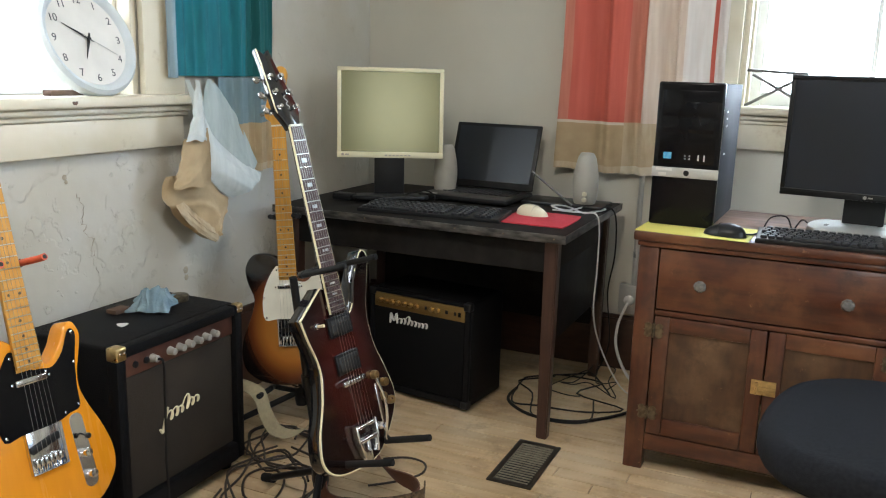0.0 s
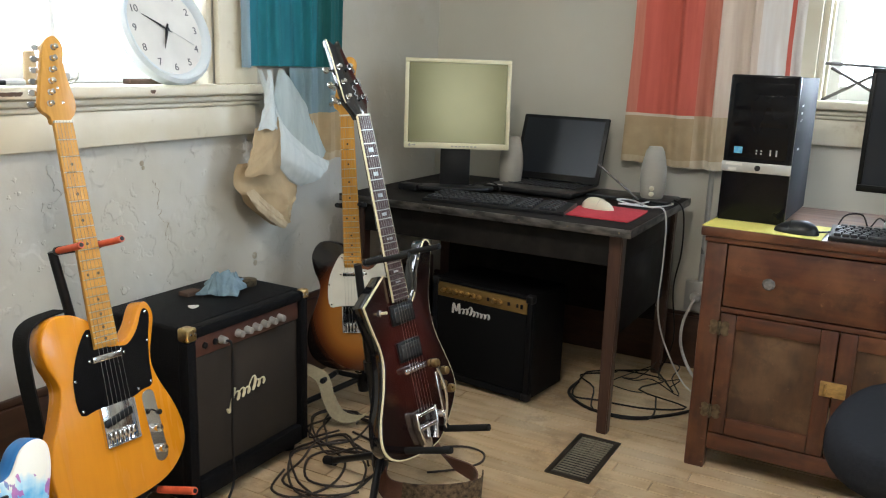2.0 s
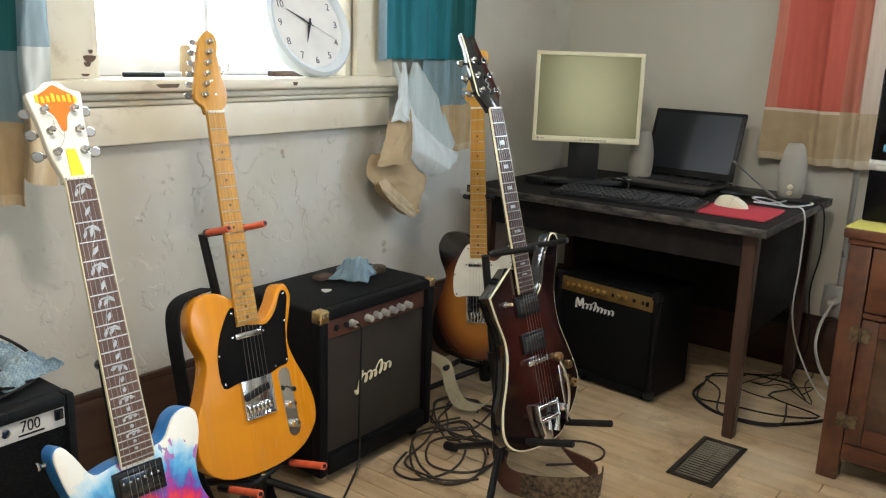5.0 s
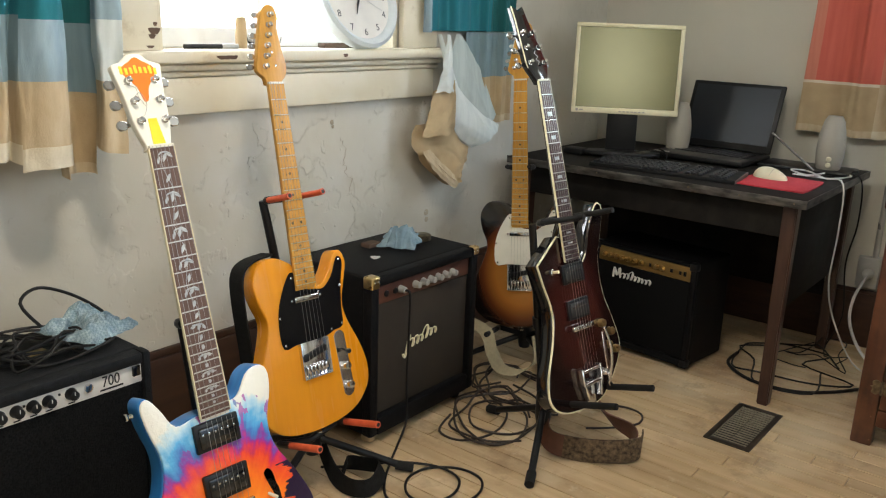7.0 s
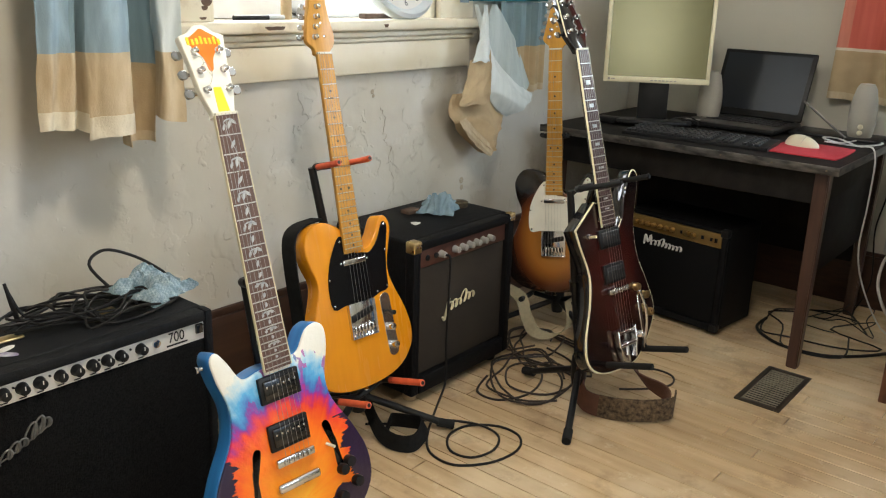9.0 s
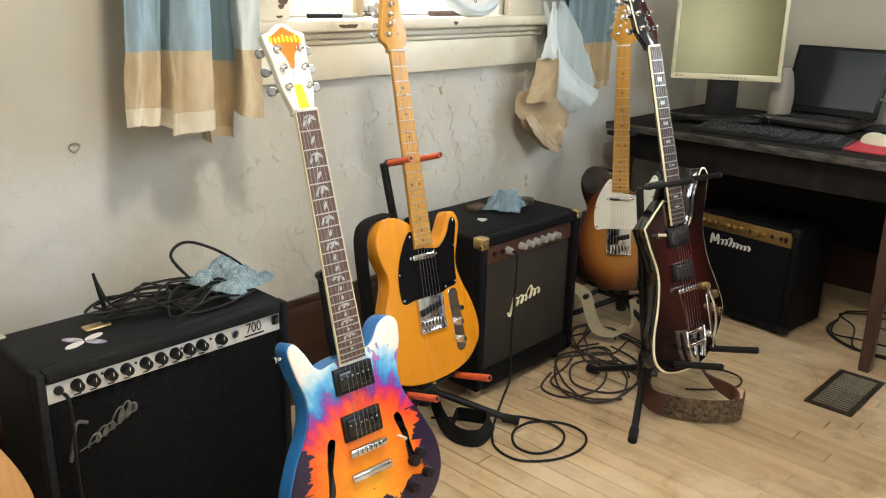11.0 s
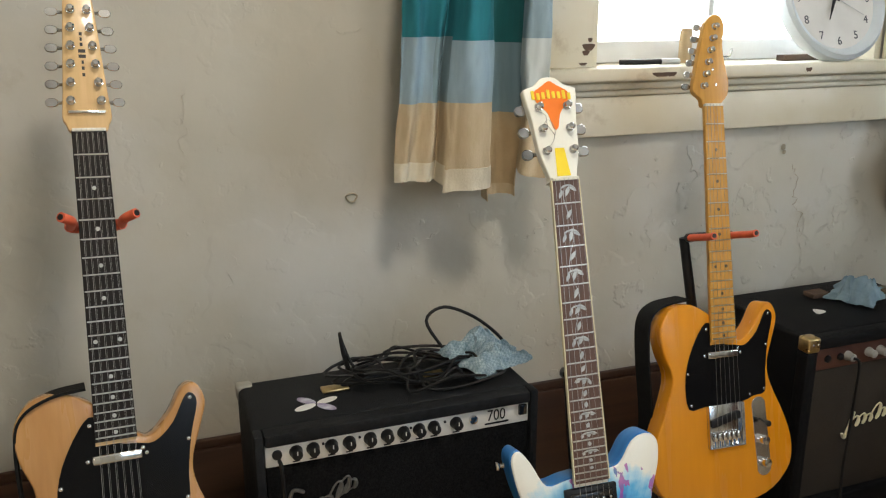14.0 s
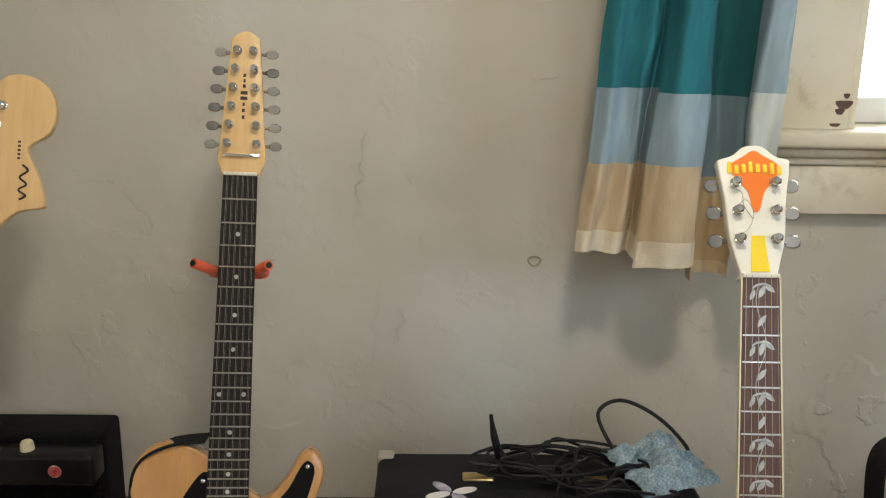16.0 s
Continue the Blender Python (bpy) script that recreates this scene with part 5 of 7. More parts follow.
    for s in (-1, 1):
        part("vibrato_arm", slab([(s * 0.020, BASE - 0.812), (s * 0.028, BASE - 0.816), (s * 0.040, BASE - 0.775), (s * 0.041, BASE - 0.734), (s * 0.035, BASE - 0.732), (s * 0.033, BASE - 0.772)], Z + 0.002, Z + 0.020, 0.003), M_CHROME, v)
    part("spring_cup", turned([(0.013, 0), (0.013, 0.006), (0.010, 0.012), (0.010, 0.024), (0.006, 0.030)], 16, Matrix.Translation((0.050, BASE - 0.760, Z))), M_CHROME, v)
    part("lever", squiggle([(0.050, BASE - 0.790, Z + 0.026), (0.056, BASE - 0.740, Z + 0.040), (0.052, BASE - 0.690, Z + 0.048), (0.040, BASE - 0.640, Z + 0.046)], 0.004, 8), M_CHROME, v)
    part("lever", boxed((0.054, BASE - 0.800, Z + 0.022), (0.068, BASE - 0.655, Z + 0.026), 0.002), M_CHROME, v)
    for x, y in ((0.086, -0.640), (0.118, -0.668), (0.100, -0.700), (0.128, -0.718)):
        part("knob", turned([(0.011, 0), (0.0115, 0.008), (0.010, 0.014), (0.003, 0.015)], 18, Matrix.Translation((x, BASE + y, Z))), M_GOLDEN, g, "golden knob")
    part("switch", tube(bmesh.new(), [(-0.075, BASE - 0.475, Z), (-0.072, BASE - 0.475, Z + 0.020)], [0.003, 0.004], 10), M_CREAM, g)
    part("switch_nut", turned([(0.008, 0), (0.008, 0.004), (0.005, 0.005)], 12, Matrix.Translation((-0.075, BASE - 0.475, Z))), M_CHROME, g)
    strings_of(g, 0.002, -0.735, 0.036, 0.056)
    return g


offset_guitar()


def second_maple_guitar():
    """The guitar whose head and upper neck alone are in view."""
    m = turn_of(((-0.0952, -0.3087, 0.9464), (0.9944, 0.0141, 0.1046), (-0.0457, 0.9511, 0.3056)), (0.315, -3.523, 0.900))
    g = thing("electric_guitar", m, "maple electric guitar with large rounded headstock", "electric guitar", "guitars on stands")
    neck_of(g, 0.648, 21, 0.042, 0.056, M_ROSE_K, M_MAPLE_P)
    out = spline([(-0.021, -0.002), (-0.030, 0.020), (-0.026, 0.060), (-0.010, 0.150), (0.0, 0.190), (0.020, 0.226), (0.052, 0.232), (0.084, 0.215), (0.096, 0.180), (0.088, 0.148), (0.065, 0.132), (0.060, 0.118), (0.076, 0.085),
                  (0.086, 0.046), (0.080, 0.038), (0.050, 0.032), (0.026, 0.010), (0.021, -0.002), (0, -0.005)], 3, True)
    part("headstock", slab(lift(out), -0.020, -0.006, 0.002), M_MAPLE_P, g)
    h = Matrix.Translation((0, BASE, -0.006))
    for k in range(6):
        peg(g, -0.012 + 0.007 * k, 0.045 + 0.028 * k, -1, h, M_CHROME)
    part("emblem", squiggle([(px, py + BASE, pz) for px, py, pz in [(0.052, 0.050, -0.0055), (0.060, 0.056, -0.0055), (0.050, 0.064, -0.0055), (0.061, 0.072, -0.0055), (0.051, 0.082, -0.0055), (0.062, 0.092, -0.0055), (0.054, 0.100, -0.0055)]], 0.0016, 5), M_DOT_K, g, "dark script strokes")
    for k in range(5):
        part("emblem", boxed((0.046, BASE + 0.108 + k * 0.006, -0.006), (0.050, BASE + 0.111 + k * 0.006, -0.0054)), M_DOT_K, g)
    part("nut", boxed((-0.0212, BASE - 0.002, -0.005), (0.0212, BASE + 0.003, 0.002), 0.0006), M_PG_W, g)
    part("body", slab(lift(TELE), -0.054, -0.010, 0.004), M_GLOSS, g)
    strings_of(g, 0.002, -0.650, 0.036, 0.054, 6)


second_maple_guitar()

# ---- guitar stands ----


def stand(name, m, yoke_y, material, reach, foot_dirs, label, low=0.055, yoke_half=0.036, post_x=0.0, tip_bend=0.0, foot_r=0.24, hub=None, peg_out=0.075):
    """A tripod stand fitted to a guitar at pose m: a post, a yoke for the neck, two arms under the body and three feet."""
    at = lambda x, y, z: m @ Vector((x, y + BASE, z))
    low_pt = at(0, -0.80, -0.05)
    hub = Vector(hub) if hub else Vector((low_pt.x - 0.03 * m[0][2], low_pt.y - 0.03 * m[1][2], 0.13))
    s = thing(name, Matrix.Translation((hub.x, hub.y, 0)), label, "guitar stand", "guitar stands")
    L = lambda p: Vector(p) - Vector((hub.x, hub.y, 0))
    top = at(post_x, yoke_y, -0.055)
    part("post", tube(bmesh.new(), [L(hub), L(hub.lerp(top, 0.5)), L(top)], [0.0125, 0.0115, 0.0095], 12), M_BLACK, s)
    part("collar", tube(bmesh.new(), [L(hub.lerp(top, 0.44)), L(hub.lerp(top, 0.50))], 0.016, 12), M_BLACK, s)
    part("yoke", tube(bmesh.new(), spline([L(at(-yoke_half, yoke_y, -0.028)), L(at(-yoke_half * 0.7, yoke_y, -0.050)), L(at(yoke_half * 0.7, yoke_y, -0.050)), L(at(yoke_half, yoke_y, -0.028))], 4), 0.009, 10), M_BLACK if material is not M_ORANGE or tip_bend == 0 else material, s)
    for sd in (-1, 1):
        pts = [L(at(sd * yoke_half, yoke_y, -0.03)), L(at(sd * yoke_half, yoke_y + 0.002, reach * 0.6)), L(at(sd * (yoke_half + tip_bend), yoke_y + 0.004 + tip_bend * 0.2, reach))]
        p = part("prong", tube(bmesh.new(), spline(pts, 4), 0.0072, 12), material, s)
        e = pts[-1] + (pts[-1] - pts[-2]).normalized() * 0.0006
        part("prong_end", tube(bmesh.new(), [e, e + (pts[-1] - pts[-2]).normalized() * 0.001], 0.0045, 8), M_BLACK, p)
    for sd in (-1, 1):
        y = -0.812
        a, b, c = at(0, y - 0.02, -0.075), at(sd * low * 1.6, y, -0.07), at(sd * low * 1.6, y + 0.005, peg_out)
        part("cradle_arm", tube(bmesh.new(), spline([L(a), L(a.lerp(b, 0.7)), L(b), L(b.lerp(c, 0.3))], 4), 0.0085, 10), M_BLACK, s)
        q = part("cradle_peg", tube(bmesh.new(), [L(b.lerp(c, 0.2)), L(c)], 0.0085, 12), material, s)
        e = L(c) + (L(c) - L(b)).normalized() * 0.0006
        part("peg_end", tube(bmesh.new(), [e, e + (L(c) - L(b)).normalized() * 0.001], 0.005, 8), M_BLACK, q)
    part("hub", turned([(0.018, 0.07), (0.022, 0.09), (0.022, 0.15), (0.016, 0.17)], 14), M_BLACK, s)
    for ang in foot_dirs:
        d = Vector((math.cos(radians(ang)), math.sin(radians(ang)), 0))
        lg = part("leg", tube(bmesh.new(), [d * 0.015 + Vector((0, 0, 0.11)), d * foot_r + Vector((0, 0, 0.014))], 0.0095, 12), M_BLACK, s)
        part("rubber_foot", tube(bmesh.new(), [d * (foot_r - 0.03) + Vector((0, 0, 0.024)), d * (foot_r + 0.012) + Vector((0, 0, 0.0135))], 0.0125, 12), M_RUBBER, lg)
    return s


def at_guitar(rows, nut):
    return turn_of(rows, nut)


stand("guitar_stand", at_guitar(R_TELE, (0.279, -2.031, 0.973)), -0.256, M_ORANGE, 0.048, (48, -75, 180), "black guitar stand with orange rubber prongs", post_x=-0.045, yoke_half=0.047, hub=(0.355, -2.0, 0.13))
stand("guitar_stand", at_guitar(R_12, (0.279, -3.156, 0.982)), -0.140, M_ORANGE, 0.060, (55, -60, 180), "black guitar stand with orange hooked prongs", yoke_half=0.036, tip_bend=0.014)
stand("guitar_stand", at_guitar(R_ART, (0.529, -2.489, 0.905)), -0.30, M_RUBBER, -0.015, (45, -60, 180), "black tubular guitar stand", yoke_half=0.012)
stand("guitar_stand", at_guitar(R_BURST, (0.272, -1.041, 0.946)), -0.275, M_RUBBER, 0.02, (-20, -140, 100), "black tubular guitar stand with foam arms")
stand("guitar_stand", at_guitar(R_ICE, (0.622, -1.458, 0.984)), -0.350, M_RUBBER, 0.10, (164, 118, -65), "black tubular guitar stand with foam-covered arms", post_x=-0.07, yoke_half=0.06, low=0.05, foot_r=0.22, hub=(0.695, -1.47, 0.13), peg_out=0.125)
stand("guitar_stand", at_guitar(((-0.0952, -0.3087, 0.9464), (0.9944, 0.0141, 0.1046), (-0.0457, 0.9511, 0.3056)), (0.315, -3.523, 0.900)), -0.30, M_RUBBER, -0.015, (45, -60, 180), "black tubular guitar stand", yoke_half=0.012)

# straps
tagged(part("guitar_strap", strap([(0.74, -1.49, 0.17), (0.70, -1.475, 0.085), (0.735, -1.497, 0.042), (0.81, -1.473, 0.034), (0.895, -1.420, 0.038), (0.928, -1.375, 0.045), (0.895, -1.325, 0.055), (0.83, -1.345, 0.085), (0.795, -1.385, 0.16)], 0.062,
       [(0.9, 0.3, 0.3), (0.5, 0.3, 0.9), (0, 0.15, 1), (0, 0.1, 1), (0.05, 0.1, 1), (0.1, 0, 1), (0, -0.3, 1), (-0.3, -0.5, 0.8), (-0.3, -0.6, 0.6)], 0.004), M_LEATHER), "wide brown leather guitar strap resting on floor", "guitar strap")
tagged(part("frayed_strap_pad", strap([(0.775, -1.491, 0.036), (0.83, -1.468, 0.034), (0.895, -1.428, 0.039), (0.940, -1.378, 0.044), (0.930, -1.340, 0.050)], 0.066, (0.03, 0.05, 1), 0.004, 10), M_SUEDE), "frayed suede backing of a leather strap", "strap pad")
tagged(part("guitar_strap", strap([(0.34, -1.98, 0.15), (0.38, -1.985, 0.07), (0.43, -1.995, 0.030), (0.49, -2.0, 0.026), (0.525, -1.965, 0.027), (0.505, -1.905, 0.045), (0.45, -1.90, 0.032), (0.40, -1.93, 0.030), (0.43, -1.965, 0.028)], 0.045, [(0.6, 0.1, 0.6), (0.4, 0.1, 1), (0.1, 0.3, 1), (0.05, 0.1, 1), (-0.2, 0.1, 1), (-0.4, -0.3, 1), (0.1, -0.2, 1), (0.3, 0.1, 1), (0.1, 0.4, 1)], 0.003), M_WEB_K), "black webbing guitar strap lying on floor", "guitar strap")
tagged(part("guitar_strap", strap([(0.32, -2.10, 0.60), (0.325, -2.165, 0.595), (0.335, -2.200, 0.57), (0.345, -2.205, 0.50), (0.355, -2.195, 0.38), (0.37, -2.195, 0.25), (0.39, -2.17, 0.15)], 0.036, (1, 0.25, 0.1), 0.004), M_WEB_K), "black webbing strap hanging behind butterscotch guitar", "guitar strap")
tagged(part("guitar_strap", strap([(0.37, -3.20, 0.615), (0.38, -3.25, 0.612), (0.39, -3.29, 0.59), (0.40, -3.302, 0.54), (0.41, -3.30, 0.42), (0.42, -3.29, 0.25)], 0.045, (1, 0.1, 0.2), 0.004), M_WEB_K), "black strap hanging behind twelve-string guitar", "guitar strap")
tagged(part("guitar_strap", strap([(0.20, -1.19, 0.170), (0.30, -1.20, 0.155), (0.345, -1.22, 0.10), (0.37, -1.20, 0.045), (0.42, -1.16, 0.035), (0.43, -1.08, 0.06), (0.40, -1.05, 0.13)], 0.045, (0.25, 0.9, 0.3), 0.003), M_WEB), "beige webbing guitar strap drooping to floor", "guitar strap")

# ---- amplifiers ----


def corner_cap(amp, x, y, z, sx, sy, sz, material, s=0.032):
    c = bmesh.new()
    box(c, (min(0, sx * s), min(0, sy * s), min(0, sz * s)), (max(0, sx * s), max(0, sy * s), max(0, sz * s)), 0.006, 3, Matrix.Translation((x - sx * 0.0025, y - sy * 0.0025, z - sz * 0.0025)))
    p = part("corner_cap", c, material, amp)
    return p


def knob(amp, y, z, x, r, depth, material, parent=None):
    """A control knob on a panel that faces along x."""
    k = part("knob", turned([(r * 1.15, 0), (r * 1.1, depth * 0.25), (r, depth * 0.35), (r * 0.9, depth * 0.95), (r * 0.7, depth), (0, depth)], 18, Matrix.Translation((x, y, z)) @ pose(0, 0, 0, 0, 90, 0)), material, parent or amp)
    return k


def cursive(origin, along, up, length, height, loops, slant=0.35, rise=0.0, seed=3):
    """Handwriting-like strokes, uneven and slanted, along a direction, thick on the way down and thin on the way up."""
    o, a, u = Vector(origin), Vector(along), Vector(up)
    rng = random.Random(seed)
    tall = [rng.choice((0.50, 0.58, 0.66, 1.0)) for _ in range(loops)]
    pts, rs = [], []
    for k in range(loops * 8 + 1):
        t = k / (loops * 8)
        ph = 2 * math.pi * loops * t
        v = 0.5 * height * tall[min(k // 8, loops - 1)] * (1 - math.cos(ph))
        pts.append(o + a * (length * t - 0.16 * height * math.sin(ph) + slant * v) + u * (v + rise * t))
    for k in range(len(pts) * 3 - 2):
        rs.append(0.0017 + 0.0024 * max(0.0, -math.sin(2 * math.pi * k / 24)))
    return tube(bmesh.new(), spline(pts, 3), rs, 6)


def brown_amp():
    """Practice amplifier with a brown grille; its front faces along x."""
    a = thing("guitar_amplifier", pose(0.06, -1.575, 0.0), "black vinyl guitar amplifier with worn brown grille cloth", "amplifier", "guitar amplifiers")
    X, Y, Z0, Z1 = 0.300, 0.228, 0.03, 0.480
    part("cabinet", boxed((0, -Y, Z0), (X - 0.022, Y, Z1), 0.010, 3), M_TOLEX, a)
    for s in (-1, 1):
        part("side_panel", boxed((X - 0.03, min(s * Y, s * (Y - 0.030)), Z0), (X + 0.004, max(s * Y, s * (Y - 0.030)), Z1 - 0.001), 0.006), M_TOLEX, a)
    part("top_edge", boxed((X - 0.03, -Y + 0.03, Z1 - 0.028), (X + 0.004, Y - 0.03, Z1 - 0.001), 0.006), M_TOLEX, a)
    part("plinth", boxed((X - 0.03, -Y + 0.03, Z0), (X + 0.006, Y - 0.03, Z0 + 0.052), 0.006), M_TOLEX, a)
    part("grille", boxed((X - 0.024, -Y + 0.031, Z0 + 0.053), (X - 0.012, Y - 0.031, Z1 - 0.082), 0.003), M_CLOTH_B, a, "worn brown grille cloth")
    cp = part("control_panel", boxed((X - 0.024, -Y + 0.031, Z1 - 0.081), (X - 0.008, Y - 0.031, Z1 - 0.029), 0.002), M_PANEL_BR, a, "reddish brown control panel")
    for k, y in enumerate((-0.105, -0.045, -0.012, 0.020, 0.052, 0.084, 0.116)):
        knob(a, y, Z1 - 0.056, X - 0.008, 0.0095, 0.020, M_GREY_KNOB, cp)
    for y in (-0.160, -0.125):
        part("jack", turned([(0.009, 0), (0.008, 0.004), (0.005, 0.005)], 12, Matrix.Translation((X - 0.008, y, Z1 - 0.056)) @ pose(0, 0, 0, 0, 90, 0)), M_BLACK, cp)
    part("emblem", cursive((X - 0.008, -0.070, Z0 + 0.210), (0, 1, 0), (0, 0, 1), 0.118, 0.040, 6, rise=0.016, seed=5), M_CREAM, a, "cream raised script emblem")
    part("emblem", squiggle([(X - 0.008, -0.060, Z0 + 0.250), (X - 0.008, -0.068, Z0 + 0.225), (X - 0.008, -0.080, Z0 + 0.190), (X - 0.008, -0.088, Z0 + 0.200)], 0.0036, 6), M_CREAM, a, "cream raised script emblem")
    for s in (-1, 1):
        c = corner_cap(a, X + 0.004, s * Y, Z1, -1, -s, -1, M_GOLDEN, 0.034 if s < 0 else 0.026)
        for dy in (0.010, 0.024):
            part("rivet", turned([(0.0035, 0), (0.002, 0.002)], 8, Matrix.Translation((X + 0.0065, s * (Y - dy), Z1 - 0.012)) @ pose(0, 0, 0, 0, 90, 0)), M_CHROME, c)
        for x in (0.05, X - 0.04):
            part("foot", turned([(0.018, 0), (0.020, 0.008), (0.020, 0.03)], 14, Matrix.Translation((x, s * (Y - 0.04), 0))), M_TAN if s < 0 and x > 0.1 else M_RUBBER, a)
    return Z1


M_PANEL_BR = mat("red_brown_panel", (0.060, 0.022, 0.015), (0.09, 0.035, 0.022), 0.4, scale=40)
M_GREY_KNOB = mat("grey_knob", (0.34, 0.33, 0.31), (0.27, 0.26, 0.24), 0.4)
brown_amp()


def rag(name, m, w, d, seed, label, material):
    def f(u, v):
        x, y = (u - 0.5) * w, (v - 0.5) * d
        q = Vector((u * 2.2, v * 2.2, seed))
        rim = min(1.0, 4.0 * min(u, 1 - u, v, 1 - v) + 0.15)
        z = 0.004 + rim * (0.060 * max(0, noise.noise(q) + 0.34) + 0.022 * abs(noise.noise(q * 2.1)) + 0.012 * abs(noise.noise(q * 4.7)))
        x += 0.010 * noise.noise(q * 3.1 + Vector((3, 1, 0)))
        y += 0.010 * noise.noise(q * 3.1 + Vector((1, 5, 0)))
        return Vector((x * (1 + 0.15 * noise.noise(q + Vector((9, 0, 0)))), y * (1 + 0.15 * noise.noise(q + Vector((0, 9, 0)))), z))
    cloth = sheet(f, 52, 40)
    add(cloth, sheet(lambda u, v: f(u, v) - Vector((0, 0, 0.0025)), 52, 40))
    ob = part(name, cloth, material, smooth=60)
    ob.matrix_world = m
    return tagged(ob, label, "cloth")


M_RAG = mat("blue_grey_rag", (0.22, 0.31, 0.37), (0.14, 0.21, 0.26), 0.95, scale=26, bump=0.5, bump_scale=220)
M_RAG_L = mat("light_blue_check_rag", (0.36, 0.45, 0.49), (0.18, 0.26, 0.31), 0.95, scale=70, bump=0.5, bump_scale=200)


def checked(m, colour, scale):
    """A fine woven check over the cloth."""
    n, l = m.node_tree.nodes, m.node_tree.links
    b = n["Principled BSDF"]
    old = b.inputs["Base Color"].links[0].from_socket
    ck = n.new("ShaderNodeTexChecker")
    ck.inputs["Scale"].default_value = scale
    l.new(n.new("ShaderNodeTexCoord").outputs["Object"], ck.inputs["Vector"])
    fac = n.new("ShaderNodeMath")
    fac.operation = "MULTIPLY"
    fac.inputs[1].default_value = 0.55
    l.new(ck.outputs["Fac"], fac.inputs[0])
    mx = n.new("ShaderNodeMixRGB")
    mx.inputs["Color2"].default_value = (*colour, 1)
    l.new(fac.outputs[0], mx.inputs["Fac"])
    l.new(old, mx.inputs["Color1"])
    l.new(mx.outputs["Color"], b.inputs["Base Color"])


checked(M_RAG_L, (0.10, 0.17, 0.21), 210)
rag("cleaning_rag", pose(0.185, -1.490, 0.480, 0, 0, 28), 0.11, 0.15, 2.0, "crumpled blue-grey rag on brown amplifier", M_RAG)
tagged(part("small_wooden_box", boxed((0.125, -1.60, 0.480), (0.16, -1.55, 0.492), 0.002), M_CHIP), "small brown wooden box on amplifier", "box")
tagged(part("tin", turned([(0.024, 0), (0.025, 0.004), (0.025, 0.016), (0.022, 0.018)], 16, Matrix.Translation((0.20, -1.41, 0.480))), M_BRONZE), "small dark round tin on amplifier", "tin")
tagged(part("guitar_pick", slab(spline([(-0.014, 0.012), (0.014, 0.012), (0.0, -0.016)], 4, True), 0, 0.0012), M_WHITE_P), "white plectrum lying on amplifier top", "plectrum").matrix_world = pose(0.235, -1.655, 0.4805, 0, 0, 40)


